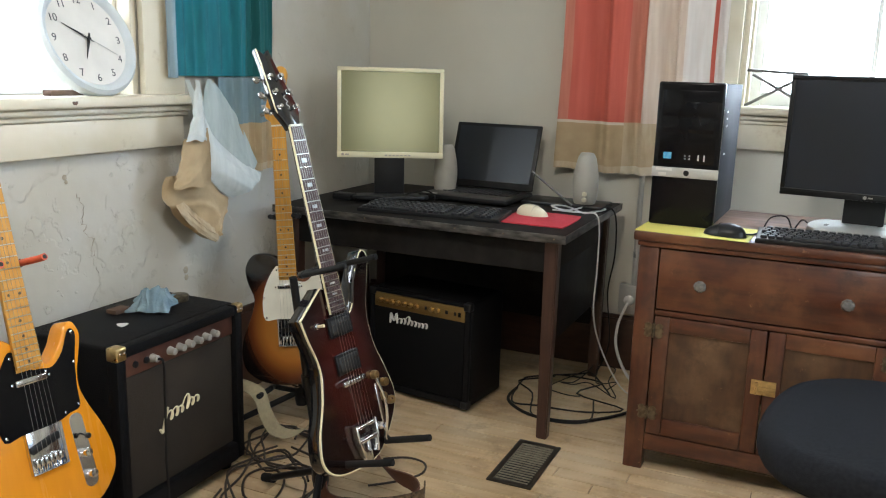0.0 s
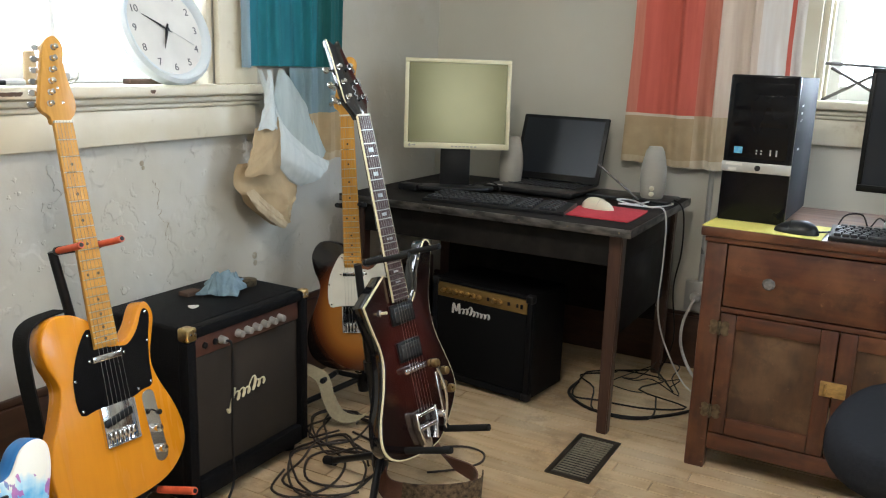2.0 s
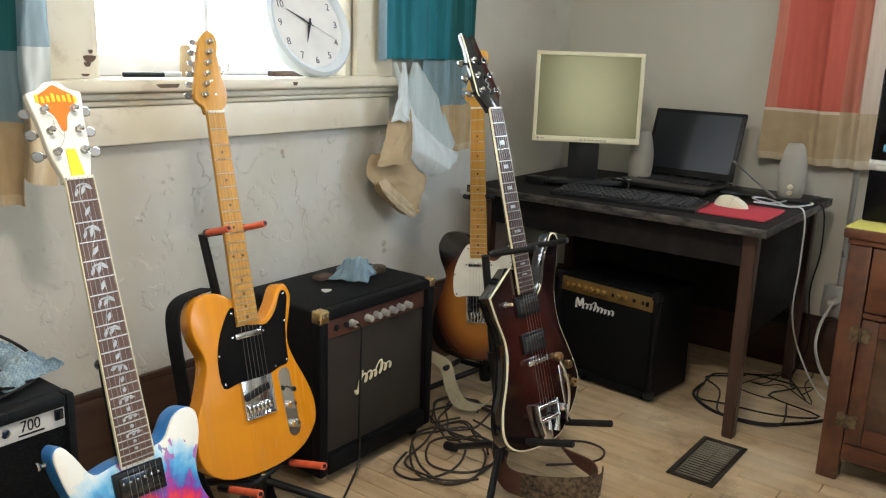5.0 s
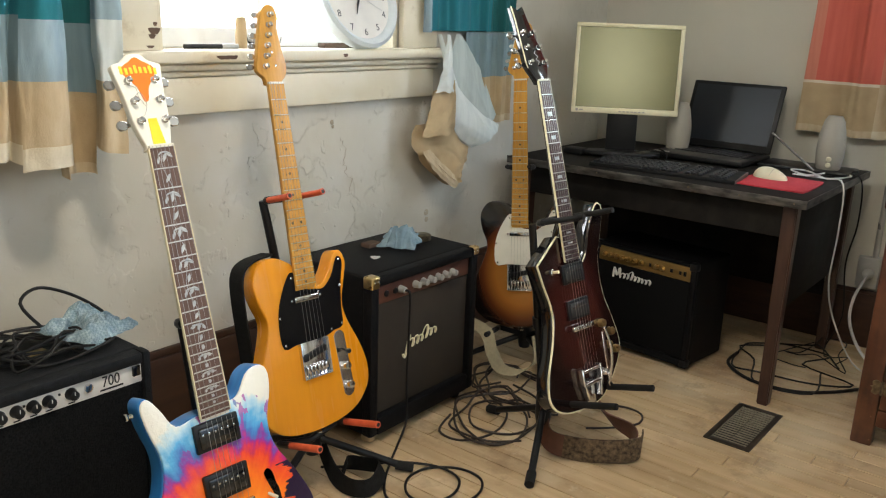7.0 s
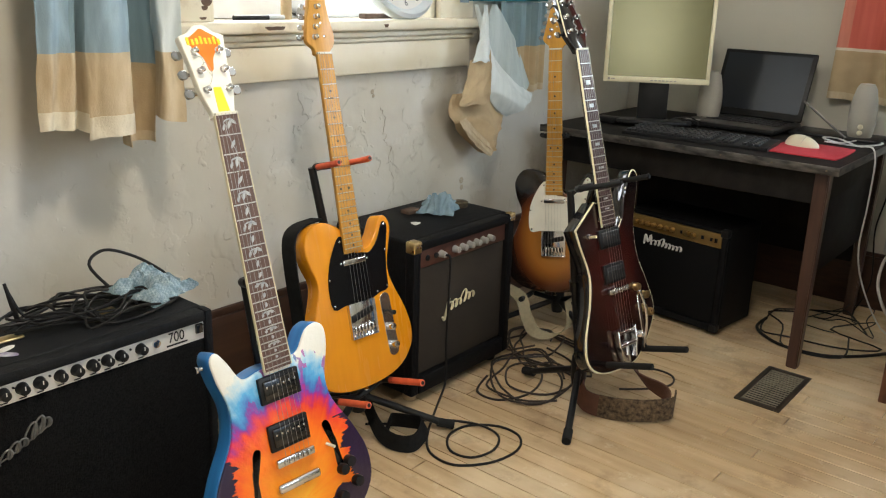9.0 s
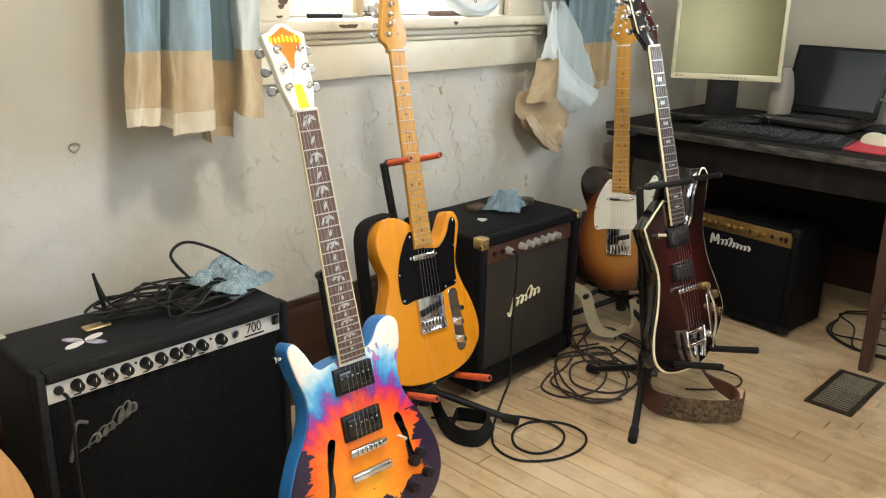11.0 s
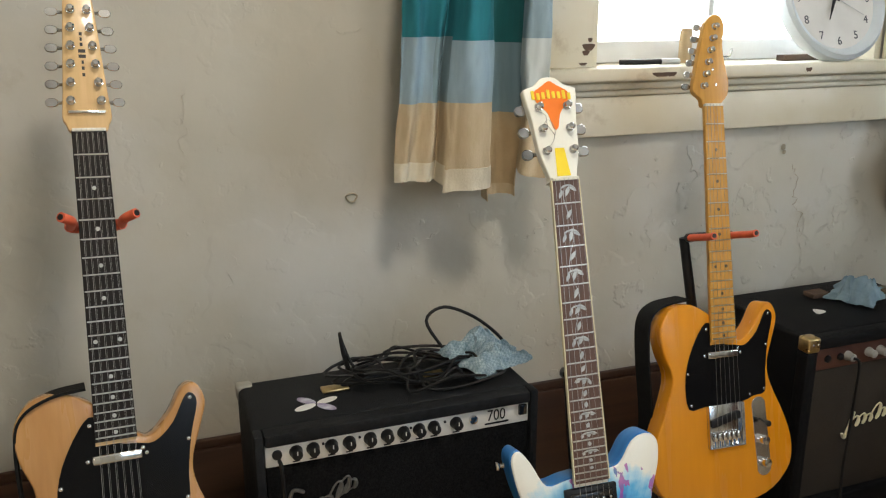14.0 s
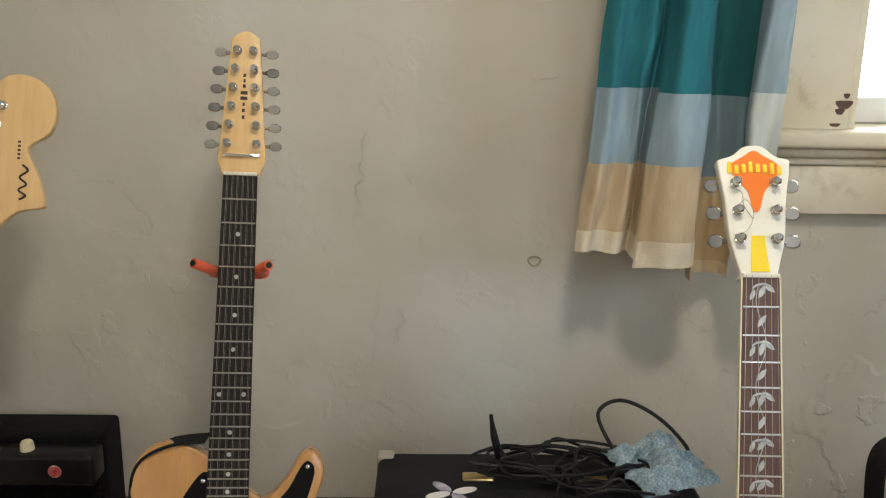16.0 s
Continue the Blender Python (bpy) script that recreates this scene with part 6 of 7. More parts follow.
def silver_panel_amp():
    """Wide combo amplifier with a white control strip; its front faces along x."""
    a = thing("guitar_amplifier", pose(0.19, -2.712, 0.0), "wide black combo amplifier with white control strip", "amplifier", "guitar amplifiers")
    X, Y, Z1 = 0.215, 0.252, 0.50
    part("cabinet", boxed((0, -Y, 0.012), (X - 0.02, Y, Z1), 0.012, 3), M_TOLEX_G, a)
    for s in (-1, 1):
        part("side_panel", boxed((X - 0.03, min(s * Y, s * (Y - 0.016)), 0.012), (X + 0.004, max(s * Y, s * (Y - 0.016)), Z1 - 0.001), 0.005), M_TOLEX_G, a)
    part("top_edge", boxed((X - 0.03, -Y + 0.016, Z1 - 0.024), (X + 0.004, Y - 0.016, Z1 - 0.001), 0.006), M_TOLEX_G, a)
    cp = part("control_panel", boxed((X - 0.02, -Y + 0.017, Z1 - 0.062), (X - 0.004, Y - 0.017, Z1 - 0.025), 0.002), M_WHITE_P, a, "white control strip")
    part("grille", boxed((X - 0.02, -Y + 0.017, 0.03), (X - 0.002, Y - 0.017, Z1 - 0.063), 0.004), M_CLOTH_K, a, "black woven grille cloth")
    zc = Z1 - 0.040
    for y in (-0.185, -0.157, -0.126, -0.096, -0.060, -0.030, -0.001, 0.027, 0.054, 0.095):
        k = knob(a, y, zc, X - 0.004, 0.0098, 0.016, M_BLACK, cp)
        part("marker", boxed((X + 0.0122, y - 0.0008, zc + 0.001), (X + 0.0128, y + 0.0008, zc + 0.008)), M_WHITE_P, k)
        part("printed_label", boxed((X - 0.0042, y - 0.006, zc - 0.019), (X - 0.0036, y + 0.006, zc - 0.0165)), M_BLACK, cp)
    for y in (-0.216, 0.128):
        part("jack", turned([(0.0085, 0), (0.008, 0.004), (0.0045, 0.005)], 14, Matrix.Translation((X - 0.004, y, zc)) @ pose(0, 0, 0, 0, 90, 0)), M_BLACK if y < 0 else M_CHROME, cp)
    for y in (-0.140, -0.078, 0.012, 0.074):
        part("button", boxed((X - 0.004, y - 0.002, zc + 0.004), (X, y + 0.002, zc + 0.008), 0.001), M_BLACK, cp)
    text("model_number", "700", 0.030, Matrix.Translation((X - 0.0034, 0.172, zc + 0.0005)) @ Matrix(((0, 0, 1, 0), (1, 0, 0, 0), (0, 1, 0, 0), (0, 0, 0, 1))) @ Matrix.Diagonal((0.80, 1.0, 1.0, 1.0)), M_BLACK, cp, 0.0003, "black printed model number")
    part("printed_label", boxed((X - 0.0042, 0.150, zc - 0.016), (X - 0.0036, 0.196, zc - 0.0125)), M_BLACK, cp)
    part("switch", boxed((X - 0.004, 0.214, zc - 0.006), (X + 0.002, 0.230, zc + 0.014), 0.002), M_GLOSS, cp)
    part("emblem", cursive((X, -0.178, 0.335), (0, 1, 0), (0, 0, 1), 0.085, 0.034, 6, rise=0.040, seed=4), M_DULL, a, "silver raised script emblem")
    part("emblem", squiggle([(X, -0.176, 0.385), (X, -0.195, 0.390), (X, -0.205, 0.350), (X, -0.212, 0.322)], 0.0034, 6), M_DULL, a, "silver raised script emblem")
    part("emblem", squiggle([(X, -0.195, 0.335), (X, -0.15, 0.350), (X, -0.09, 0.377)], 0.0016, 5), M_DULL, a)
    for s in (-1, 1):
        corner_cap(a, 0, s * Y, Z1, 1, -s, -1, M_GREY_P, 0.030)
    part("handle", squiggle([(0.09, -0.075, Z1), (0.09, -0.06, Z1 + 0.012), (0.09, 0, Z1 + 0.016), (0.09, 0.06, Z1 + 0.012), (0.09, 0.075, Z1)], 0.007, 8), M_BLACK, a)
    for y in (-0.09, 0.09):
        part("handle_bracket", boxed((0.078, y - 0.025, Z1), (0.102, y + 0.025, Z1 + 0.006), 0.003), M_GOLDEN, a)
    for x in (0.03, X - 0.04):
        for y in (-0.2, 0.2):
            part("foot", turned([(0.014, 0), (0.016, 0.012)], 12, Matrix.Translation((x, y, 0))), M_RUBBER, a)


silver_panel_amp()
rag("cleaning_rag", pose(0.285, -2.515, 0.518, 0, 6, 20), 0.125, 0.135, 5.0, "light blue checked rag on wide amplifier", M_RAG_L)
M_STICK = mat("violet_sticker", (0.16, 0.10, 0.24), (0.5, 0.5, 0.55), 0.4, scale=60)
st = thing("sticker", pose(0.325, -2.845, 0.5005, 0, 0, 75), "white and violet butterfly-shaped sticker on amplifier", "sticker")
for k, (an, mt) in enumerate(((35, M_WHITE_P), (-35, M_STICK), (145, M_STICK), (215, M_WHITE_P))):
    part("wing", slab([(0.022 + 0.020 * math.cos(t), 0.009 * math.sin(t)) for t in (i * 0.45 for i in range(14))], 0, 0.0005 + 0.0002 * k), mt, st).matrix_basis = Matrix.Rotation(radians(an), 4, "Z")


def tangle(name, m, rx, ry, turns, r, z, seed, label, material, jitter=0.35, lift_z=0.03):
    rng = random.Random(seed)
    pts, n = [], int(turns * 9)
    for k in range(n):
        a = 2 * math.pi * k / 9
        q = 1 + jitter * (rng.random() - 0.5) * 2
        pts.append((rx * q * math.cos(a) + rng.uniform(-1, 1) * rx * 0.6 * jitter, ry * q * math.sin(a) + rng.uniform(-1, 1) * ry * 0.5 * jitter, r + z + rng.random() * lift_z))
    ob = part(name, tube(bmesh.new(), spline(pts, 4), r, 6), material)
    ob.matrix_world = m
    return tagged(ob, label, "cable")


tangle("audio_cable", pose(0.270, -2.640, 0.500), 0.055, 0.120, 6, 0.0027, 0.003, 3, "tangled black guitar cable piled on amplifier", M_CABLE, 0.4, 0.035)
tangle("audio_cable", pose(0.300, -2.60, 0.500), 0.055, 0.085, 4, 0.0027, 0.004, 8, "tangled black guitar cable piled on amplifier", M_CABLE, 0.4, 0.03)
tagged(part("audio_cable", squiggle([(0.24, -2.58, 0.53), (0.20, -2.60, 0.575), (0.19, -2.56, 0.595), (0.20, -2.50, 0.57), (0.24, -2.46, 0.535), (0.27, -2.47, 0.52)], 0.0034, 7), M_CABLE), "looped black cable end on amplifier", "cable")
plug = thing("jack_plug", pose(0.245, -2.765, 0.507), "black cable plug sticking up from pile", "plug")
part("sleeve", tube(bmesh.new(), [(0, 0, 0), (0.004, -0.012, 0.05), (-0.004, -0.016, 0.085)], [0.005, 0.0045, 0.003], 8), M_CABLE, plug)
part("tail", squiggle([(-0.004, -0.016, 0.085), (0.0, -0.010, 0.06), (0.01, 0.006, 0.02), (0.02, 0.04, 0.006)], 0.003, 6), M_CABLE, plug)
tagged(part("audio_cable", squiggle([(0.425, -2.928, 0.462), (0.440, -2.927, 0.455), (0.438, -2.925, 0.40), (0.425, -2.92, 0.25), (0.44, -2.90, 0.10), (0.48, -2.86, 0.006), (0.56, -2.78, 0.006)], 0.0034, 7), M_CABLE), "black guitar cable plugged into wide amplifier", "cable")


def gold_panel_amp():
    a = thing("guitar_amplifier", pose(0.585, -0.69, 0.0, 0, 0, -7), "black guitar amplifier with brushed gold control panel", "amplifier", "guitar amplifiers")
    X, D, Z1 = 0.202, 0.24, 0.378
    part("cabinet", boxed((-X, 0.016, 0.014), (X, D, Z1), 0.010, 3), M_TOLEX, a)
    part("frame", boxed((-X, 0.0, 0.014), (X, 0.018, 0.040), 0.005), M_TOLEX, a)
    part("frame", boxed((-X, 0.0, Z1 - 0.014), (X, 0.018, Z1), 0.005), M_TOLEX, a)
    for s in (-1, 1):
        part("frame", boxed((min(s * X, s * (X - 0.02)), 0.0, 0.041), (max(s * X, s * (X - 0.02)), 0.018, Z1 - 0.015), 0.005), M_TOLEX, a)
    part("grille", boxed((-X + 0.021, 0.004, 0.041), (X - 0.021, 0.018, Z1 - 0.066), 0.003), M_CLOTH_K, a, "black grille cloth")
    cp = part("control_panel", boxed((-X + 0.021, 0.002, Z1 - 0.065), (X - 0.021, 0.018, Z1 - 0.015), 0.002), M_GOLDP, a, "brushed gold control panel")
    for x in (-0.155, -0.130, -0.105, -0.080, -0.055, -0.030, -0.005, 0.055, 0.078):
        part("knob", turned([(0.0085, 0), (0.008, 0.006), (0.0068, 0.014), (0.004, 0.0145)], 14, Matrix.Translation((x, 0.002, Z1 - 0.040)) @ pose(0, 0, 0, 90, 0, 0)), M_GOLDEN, cp)
    for x, w in ((0.030, 0.004), (0.112, 0.005), (0.145, 0.004)):
        part("socket", boxed((x - w, -0.001, Z1 - 0.046), (x + w, 0.002, Z1 - 0.034), 0.001), M_BLACK, cp)
    part("switch", boxed((0.158, -0.003, Z1 - 0.048), (0.168, 0.002, Z1 - 0.032), 0.002), M_GLOSS, cp)
    part("emblem", cursive((-0.085, 0.0, 0.266), (1, 0, 0), (0, 0, 1), 0.118, 0.030, 8, seed=8), M_WHITE_P, a, "white raised script emblem")
    part("emblem", squiggle([(-0.113, 0, 0.262), (-0.110, 0, 0.296), (-0.098, 0, 0.272), (-0.088, 0, 0.298), (-0.084, 0, 0.264)], 0.0038, 6), M_WHITE_P, a, "white raised script emblem")
    for s in (-1, 1):
        for z, sz in ((0.014, 1), (Z1, -1)):
            corner_cap(a, s * X, 0, z, -s, 1, sz, M_BLACK, 0.028)
        for y in (0.04, D - 0.04):
            part("foot", turned([(0.014, 0), (0.015, 0.014)], 10, Matrix.Translation((s * (X - 0.04), y, 0))), M_RUBBER, a)


M_GOLDP = mat("brushed_gold_panel", (0.36, 0.24, 0.085), (0.30, 0.19, 0.065), 0.38, 0.7, scale=60, stretch=(0.3, 1, 8))
gold_panel_amp()


def small_amp():
    a = thing("guitar_amplifier", pose(0.03, -3.635, 0), "small black guitar amplifier with cream knobs", "amplifier", "guitar amplifiers")
    part("cabinet", boxed((0, -0.19, 0.012), (0.085, 0.180, 0.492), 0.010, 3), M_TOLEX, a)
    part("grille", boxed((0.086, -0.185, 0.03), (0.110, 0.180, 0.415), 0.004), M_CLOTH_K, a)
    cp = part("control_panel", boxed((0.086, -0.19, 0.418), (0.140, 0.180, 0.476), 0.008, 3), M_BLACK, a)
    for y in (-0.06, 0.0, 0.06):
        part("knob", turned([(0.012, 0), (0.011, 0.012), (0.009, 0.016), (0.003, 0.017)], 16, Matrix.Translation((0.115, y, 0.476))), M_CREAM, cp)
    part("badge", turned([(0.012, 0), (0.010, 0.002), (0, 0.0025)], 16, Matrix.Translation((0.1405, 0.115, 0.448)) @ pose(0, 0, 0, 0, 90, 0)), M_BADGE, a, "small red oval badge")
    for x in (0.025, 0.085):
        for y in (-0.15, 0.15):
            part("foot", turned([(0.012, 0), (0.013, 0.012)], 10, Matrix.Translation((x, y, 0))), M_RUBBER, a)


M_BADGE = mat("red_badge", (0.45, 0.02, 0.02), (0.5, 0.3, 0.28), 0.3, scale=80)
small_amp()

# ---- desk and computer ----
T = 0.662


def desk():
    d = thing("desk", pose(0.61, -0.46, 0), "old black-painted wooden desk with worn metal edge", "desk")
    X, Y = 0.51, 0.37
    part("desktop", boxed((-X, -Y, T - 0.022), (X, Y, T), 0.003), M_DESK, d, "black desktop with worn edges")
    part("edge_strip", boxed((-X - 0.003, -Y - 0.003, T - 0.024), (X + 0.003, -Y + 0.0, T + 0.001), 0.001), M_EDGE, d, "worn metal edge strip")
    part("edge_strip", boxed((X, -Y, T - 0.024), (X + 0.003, Y, T + 0.001), 0.001), M_EDGE, d)
    for k in range(7):
        part("nail", turned([(0.0028, 0), (0.002, 0.001)], 7, Matrix.Translation((-X + 0.04 + k * 0.158, -Y - 0.003, T - 0.011)) @ pose(0, 0, 0, 90, 0, 0)), M_BRONZE, d)
    part("apron", boxed((-X + 0.05, -Y + 0.045, T - 0.125), (X - 0.05, -Y + 0.063, T - 0.023), 0.002), M_DESK, d)
    part("apron", boxed((-X + 0.05, Y - 0.05, T - 0.125), (X - 0.05, Y - 0.032, T - 0.023), 0.002), M_DESK, d)
    part("back_panel", boxed((-X + 0.074, Y - 0.072, 0.205), (X - 0.074, Y - 0.058, T - 0.126), 0.002), M_DESK, d, "black back board under the desktop")
    part("side_panel", boxed((X - 0.062, -Y + 0.086, 0.300), (X - 0.050, Y - 0.078, T - 0.126), 0.002), M_DESK, d)
    for s in (-1, 1):
        x = s * (X - 0.055)
        part("apron", boxed((x - 0.009, -Y + 0.06, T - 0.125), (x + 0.009, Y - 0.05, T - 0.023), 0.002), M_DESK, d)
        for t in (-1, 1):
            q = bmesh.new()
            cx, cy = s * (X - 0.052), (-Y + 0.062 if t < 0 else Y - 0.055)
            bmesh.ops.create_cube(q, size=1)
            for v in q.verts:
                w = 0.042 if v.co.z > 0 else 0.034
                v.co = Vector((cx + v.co.x * w, cy + v.co.y * w, (v.co.z + 0.5) * (T - 0.023)))
            bmesh.ops.bevel(q, geom=list(q.edges), offset=0.003, segments=2, affect="EDGES")
            part("leg", q, M_DARKWOOD, d, "dark stained square tapered leg")


M_DESK = mat("worn_black_paint", (0.008, 0.0075, 0.007), (0.016, 0.014, 0.013), 0.6, scale=20, c3=(0.04, 0.034, 0.028), stain=0.2, stain_scale=12, spec=0.1)
M_EDGE = mat("scuffed_dark_metal", (0.14, 0.13, 0.12), (0.02, 0.02, 0.02), 0.4, 0.6, scale=16, stretch=(1, 1, 4))
M_DARKWOOD = mat("dark_stained_wood", (0.036, 0.016, 0.011), (0.060, 0.028, 0.018), 0.4, scale=16, stretch=(5, 5, 0.5), coat=0.2)
desk()
# yellow cast of the light around the monitor is put into the bezel colour
M_BEZEL = mat("warm_lit_aged_white_plastic", (0.74, 0.69, 0.48), (0.70, 0.64, 0.43), 0.4, scale=6)
# olive base and yellow specular tint stand in for a warm reflection
M_SCREEN = mat("reflection_tinted_matt_screen", (0.110, 0.105, 0.046), (0.090, 0.086, 0.038), 0.17, scale=3, rough_var=0.02, spec=1.0)
M_SCREEN.node_tree.nodes["Principled BSDF"].inputs["Specular Tint"].default_value = (1.0, 0.95, 0.60, 1)
M_LCD = mat("dark_lcd_panel", (0.010, 0.013, 0.019), (0.014, 0.018, 0.027), 0.32, scale=3)


def monitor(name, m, w, h, bezel, case, screen, label, neck_drop, foot, controls=True, tilt=0.0):
    """A flat monitor: x to the right, y up from the lower edge's middle, z towards the viewer; foot at neck_drop below."""
    a = thing(name, m, label, "monitor")
    part("case", boxed((-w / 2, 0, -0.045), (w / 2, h, -0.012), 0.012, 3), case, a)
    b = bezel
    for lo, hi in (((-w / 2, 0), (w / 2, b * 1.5)), ((-w / 2, h - b), (w / 2, h)), ((-w / 2, b * 1.5), (-w / 2 + b, h - b)), ((w / 2 - b, b * 1.5), (w / 2, h - b))):
        part("bezel", boxed((lo[0], lo[1], -0.012), (hi[0], hi[1], 0.003), 0.002), case, a)
    part("screen", boxed((-w / 2 + b, b * 1.5, -0.012), (w / 2 - b, h - b, -0.003)), screen, a, "unlit matt screen", smooth=0)
    if controls:
        for k in range(7):
            part("button", boxed((-0.02 + 0.014 * k, b * 0.5, 0.003), (-0.011 + 0.014 * k, b * 0.8, 0.0042), 0.0005), M_GREY_P, a)
    part("emblem", turned([(0.005, 0), (0.005, 0.0006), (0, 0.0007)], 14, Matrix.Translation((-w / 2 + 0.02 if controls else 0, b * 0.75, 0.003))), M_GREY_P, a, "small round maker mark")
    part("emblem", boxed((-w / 2 + 0.028 if controls else 0.008, b * 0.6, 0.003), (-w / 2 + 0.042 if controls else 0.02, b * 0.9, 0.0036)), M_GREY_P, a)
    part("neck", boxed((-0.055, -neck_drop + 0.012, -0.062), (0.055, 0.10, -0.046), 0.004), M_BLACK, a, "black stand neck")
    if foot:
        part("foot", slab(spline([(-0.115, -0.12), (0.115, -0.12), (0.12, 0.05), (0.0, 0.085), (-0.12, 0.05)], 4, True), 0, 0.014, 0.004), foot, a).matrix_basis = Matrix.Translation((0, -neck_drop, -0.02)) @ pose(0, 0, 0, -90, 0, 0)
    return a


def facing(x, y, z, yaw, back=0.0):
    """Upright frame for things with a face: yaw 0 looks along minus y."""
    return Matrix.Translation((x, y, z)) @ pose(0, 0, 0, 90 - back, 0, 0) if yaw == 0 else Matrix.Translation((x, y, z)) @ pose(0, 0, 0, 0, 0, yaw) @ pose(0, 0, 0, 90 - back, 0, 0)


monitor("computer_monitor", facing(0.352, -0.468, 0.808, 31, 5), 0.382, 0.320, 0.014, M_BEZEL, M_SCREEN, "aged white square monitor tinted with warm light, on black stand", 0.808 - T, M_BLACK)


def keyboard(name, m, w, d, label):
    k = thing(name, m, label, "keyboard")
    part("case", slab([(-w / 2, -d / 2), (w / 2, -d / 2), (w / 2, d / 2), (-w / 2, d / 2)], 0, 0.016, 0.004), M_BLACK, k)
    keyme = None
    for row in range(6):
        y = -d / 2 + 0.016 + row * 0.0205 + (0.006 if row == 5 else 0)
        cols = int((w - 0.024) / 0.0195)
        for c in range(cols):
            if c in (15, 19) or (row == 0 and 4 <= c <= 8):
                continue
            x = -w / 2 + 0.020 + c * 0.0195 + (0.005 * (row % 3) if c < 14 else 0)
            if keyme is None:
                kk = part("key", boxed((-0.0082, -0.0085, 0), (0.0082, 0.0085, 0.009), 0.0022, 1), M_KEY, k)
                keyme = kk.data
            else:
                kk = new("key", keyme)
                kk.parent = k
            kk.matrix_basis = Matrix.Translation((x, y, 0.015))
    kk = part("key", boxed((-0.045, -0.0085, 0), (0.045, 0.0085, 0.009), 0.0022, 1), M_KEY, k)
    kk.matrix_basis = Matrix.Translation((-w / 2 + 0.135, -d / 2 + 0.016, 0.015))
    return k


M_KEY = mat("black_keycap", (0.016, 0.0165, 0.019), (0.026, 0.027, 0.030), 0.38, scale=200, spec=0.45)
keyboard("keyboard", pose(0.632, -0.682, T, 3, 0, 5), 0.485, 0.155, "black full-size computer keyboard on desk")


def laptop():
    a = thing("laptop", pose(0.622, -0.290, T, 0, 0, -2), "open black laptop with dark screen", "laptop")
    w = 0.350
    part("base", boxed((-w / 2, -0.135, 0.004), (w / 2, 0.125, 0.022), 0.006), M_BLACK, a)
    part("palm_rest", boxed((-w / 2 + 0.008, -0.13, 0.022), (w / 2 - 0.008, -0.045, 0.0232), 0.0004), M_LAPGREY, a)
    part("label_strip", boxed((-w / 2 + 0.012, -0.128, 0.0232), (-w / 2 + 0.07, -0.11, 0.0238)), M_WHITE_P, a, "pale label strip")
    for r in range(5):
        for c in range(14):
            part("key", boxed((-0.145 + c * 0.0208, -0.036 + r * 0.024, 0.022), (-0.127 + c * 0.0208, -0.015 + r * 0.024, 0.026), 0.002, 1), M_KEY, a)
    lid = part("lid", boxed((-w / 2, -0.008, 0.0), (w / 2, 0.006, 0.254), 0.005), M_BLACK, a)
    lid.matrix_basis = Matrix.Translation((0, 0.118, 0.024)) @ pose(0, 0, 0, -19, 0, 0)
    part("screen", boxed((-w / 2 + 0.016, -0.0094, 0.026), (w / 2 - 0.016, -0.0084, 0.240)), M_LCD, lid, "unlit laptop screen", smooth=0)
    for s in (-1, 1):
        part("hinge", rod((s * 0.13 - 0.02, 0.118, 0.026), (s * 0.13 + 0.02, 0.118, 0.026), 0.007, 10), M_BLACK, a)
    for x in (-0.15, 0.15):
        for y in (-0.11, 0.10):
            part("foot", turned([(0.008, 0), (0.008, 0.004)], 8, Matrix.Translation((x, y, 0))), M_RUBBER, a)


M_LAPGREY = mat("charcoal_plastic", (0.060, 0.057, 0.050), rough=0.5)
laptop()


def mouse(name, m, material, label):
    a = thing(name, m, label, "computer mouse")
    b = bmesh.new()
    bmesh.ops.create_uvsphere(b, u_segments=20, v_segments=12, radius=1)
    for v in b.verts:
        z = v.co.z
        v.co = Vector((v.co.x * 0.058, v.co.y * 0.031 * (1.05 - 0.12 * v.co.x), (0.034 * z if z > 0 else 0.0) * (1 - 0.25 * v.co.x)))
    part("shell", b, material, a)
    part("button_seam", squiggle([(0.012, -0.0285, 0.012), (0.014, -0.015, 0.029), (0.014, 0, 0.0325), (0.014, 0.015, 0.029), (0.012, 0.0285, 0.012)], 0.0008, 4), M_GREY_P if material is M_IVORY else M_GLOSS, a)
    return a


M_PADRED = mat("red_mouse_pad_cloth", (0.42, 0.022, 0.035), (0.36, 0.018, 0.03), 0.8, scale=60, bump=0.2, bump_scale=400)
tagged(part("mouse_pad", slab(spline([(-0.118, -0.120), (-0.09, -0.138), (0.085, -0.140), (0.115, -0.118), (0.112, 0.095), (0.08, 0.128), (-0.08, 0.132), (-0.115, 0.105)], 5, True), 0, 0.004, 0.001), M_PADRED), "red cloth mouse pad on desk", "mouse pad").matrix_world = pose(0.970, -0.590, T)
bpy.data.objects["mouse_pad"].scale = (0.95, 0.9, 1)
mouse("computer_mouse", pose(0.925, -0.545, T + 0.004, 0, 0, -14), M_IVORY, "ivory computer mouse on red pad")


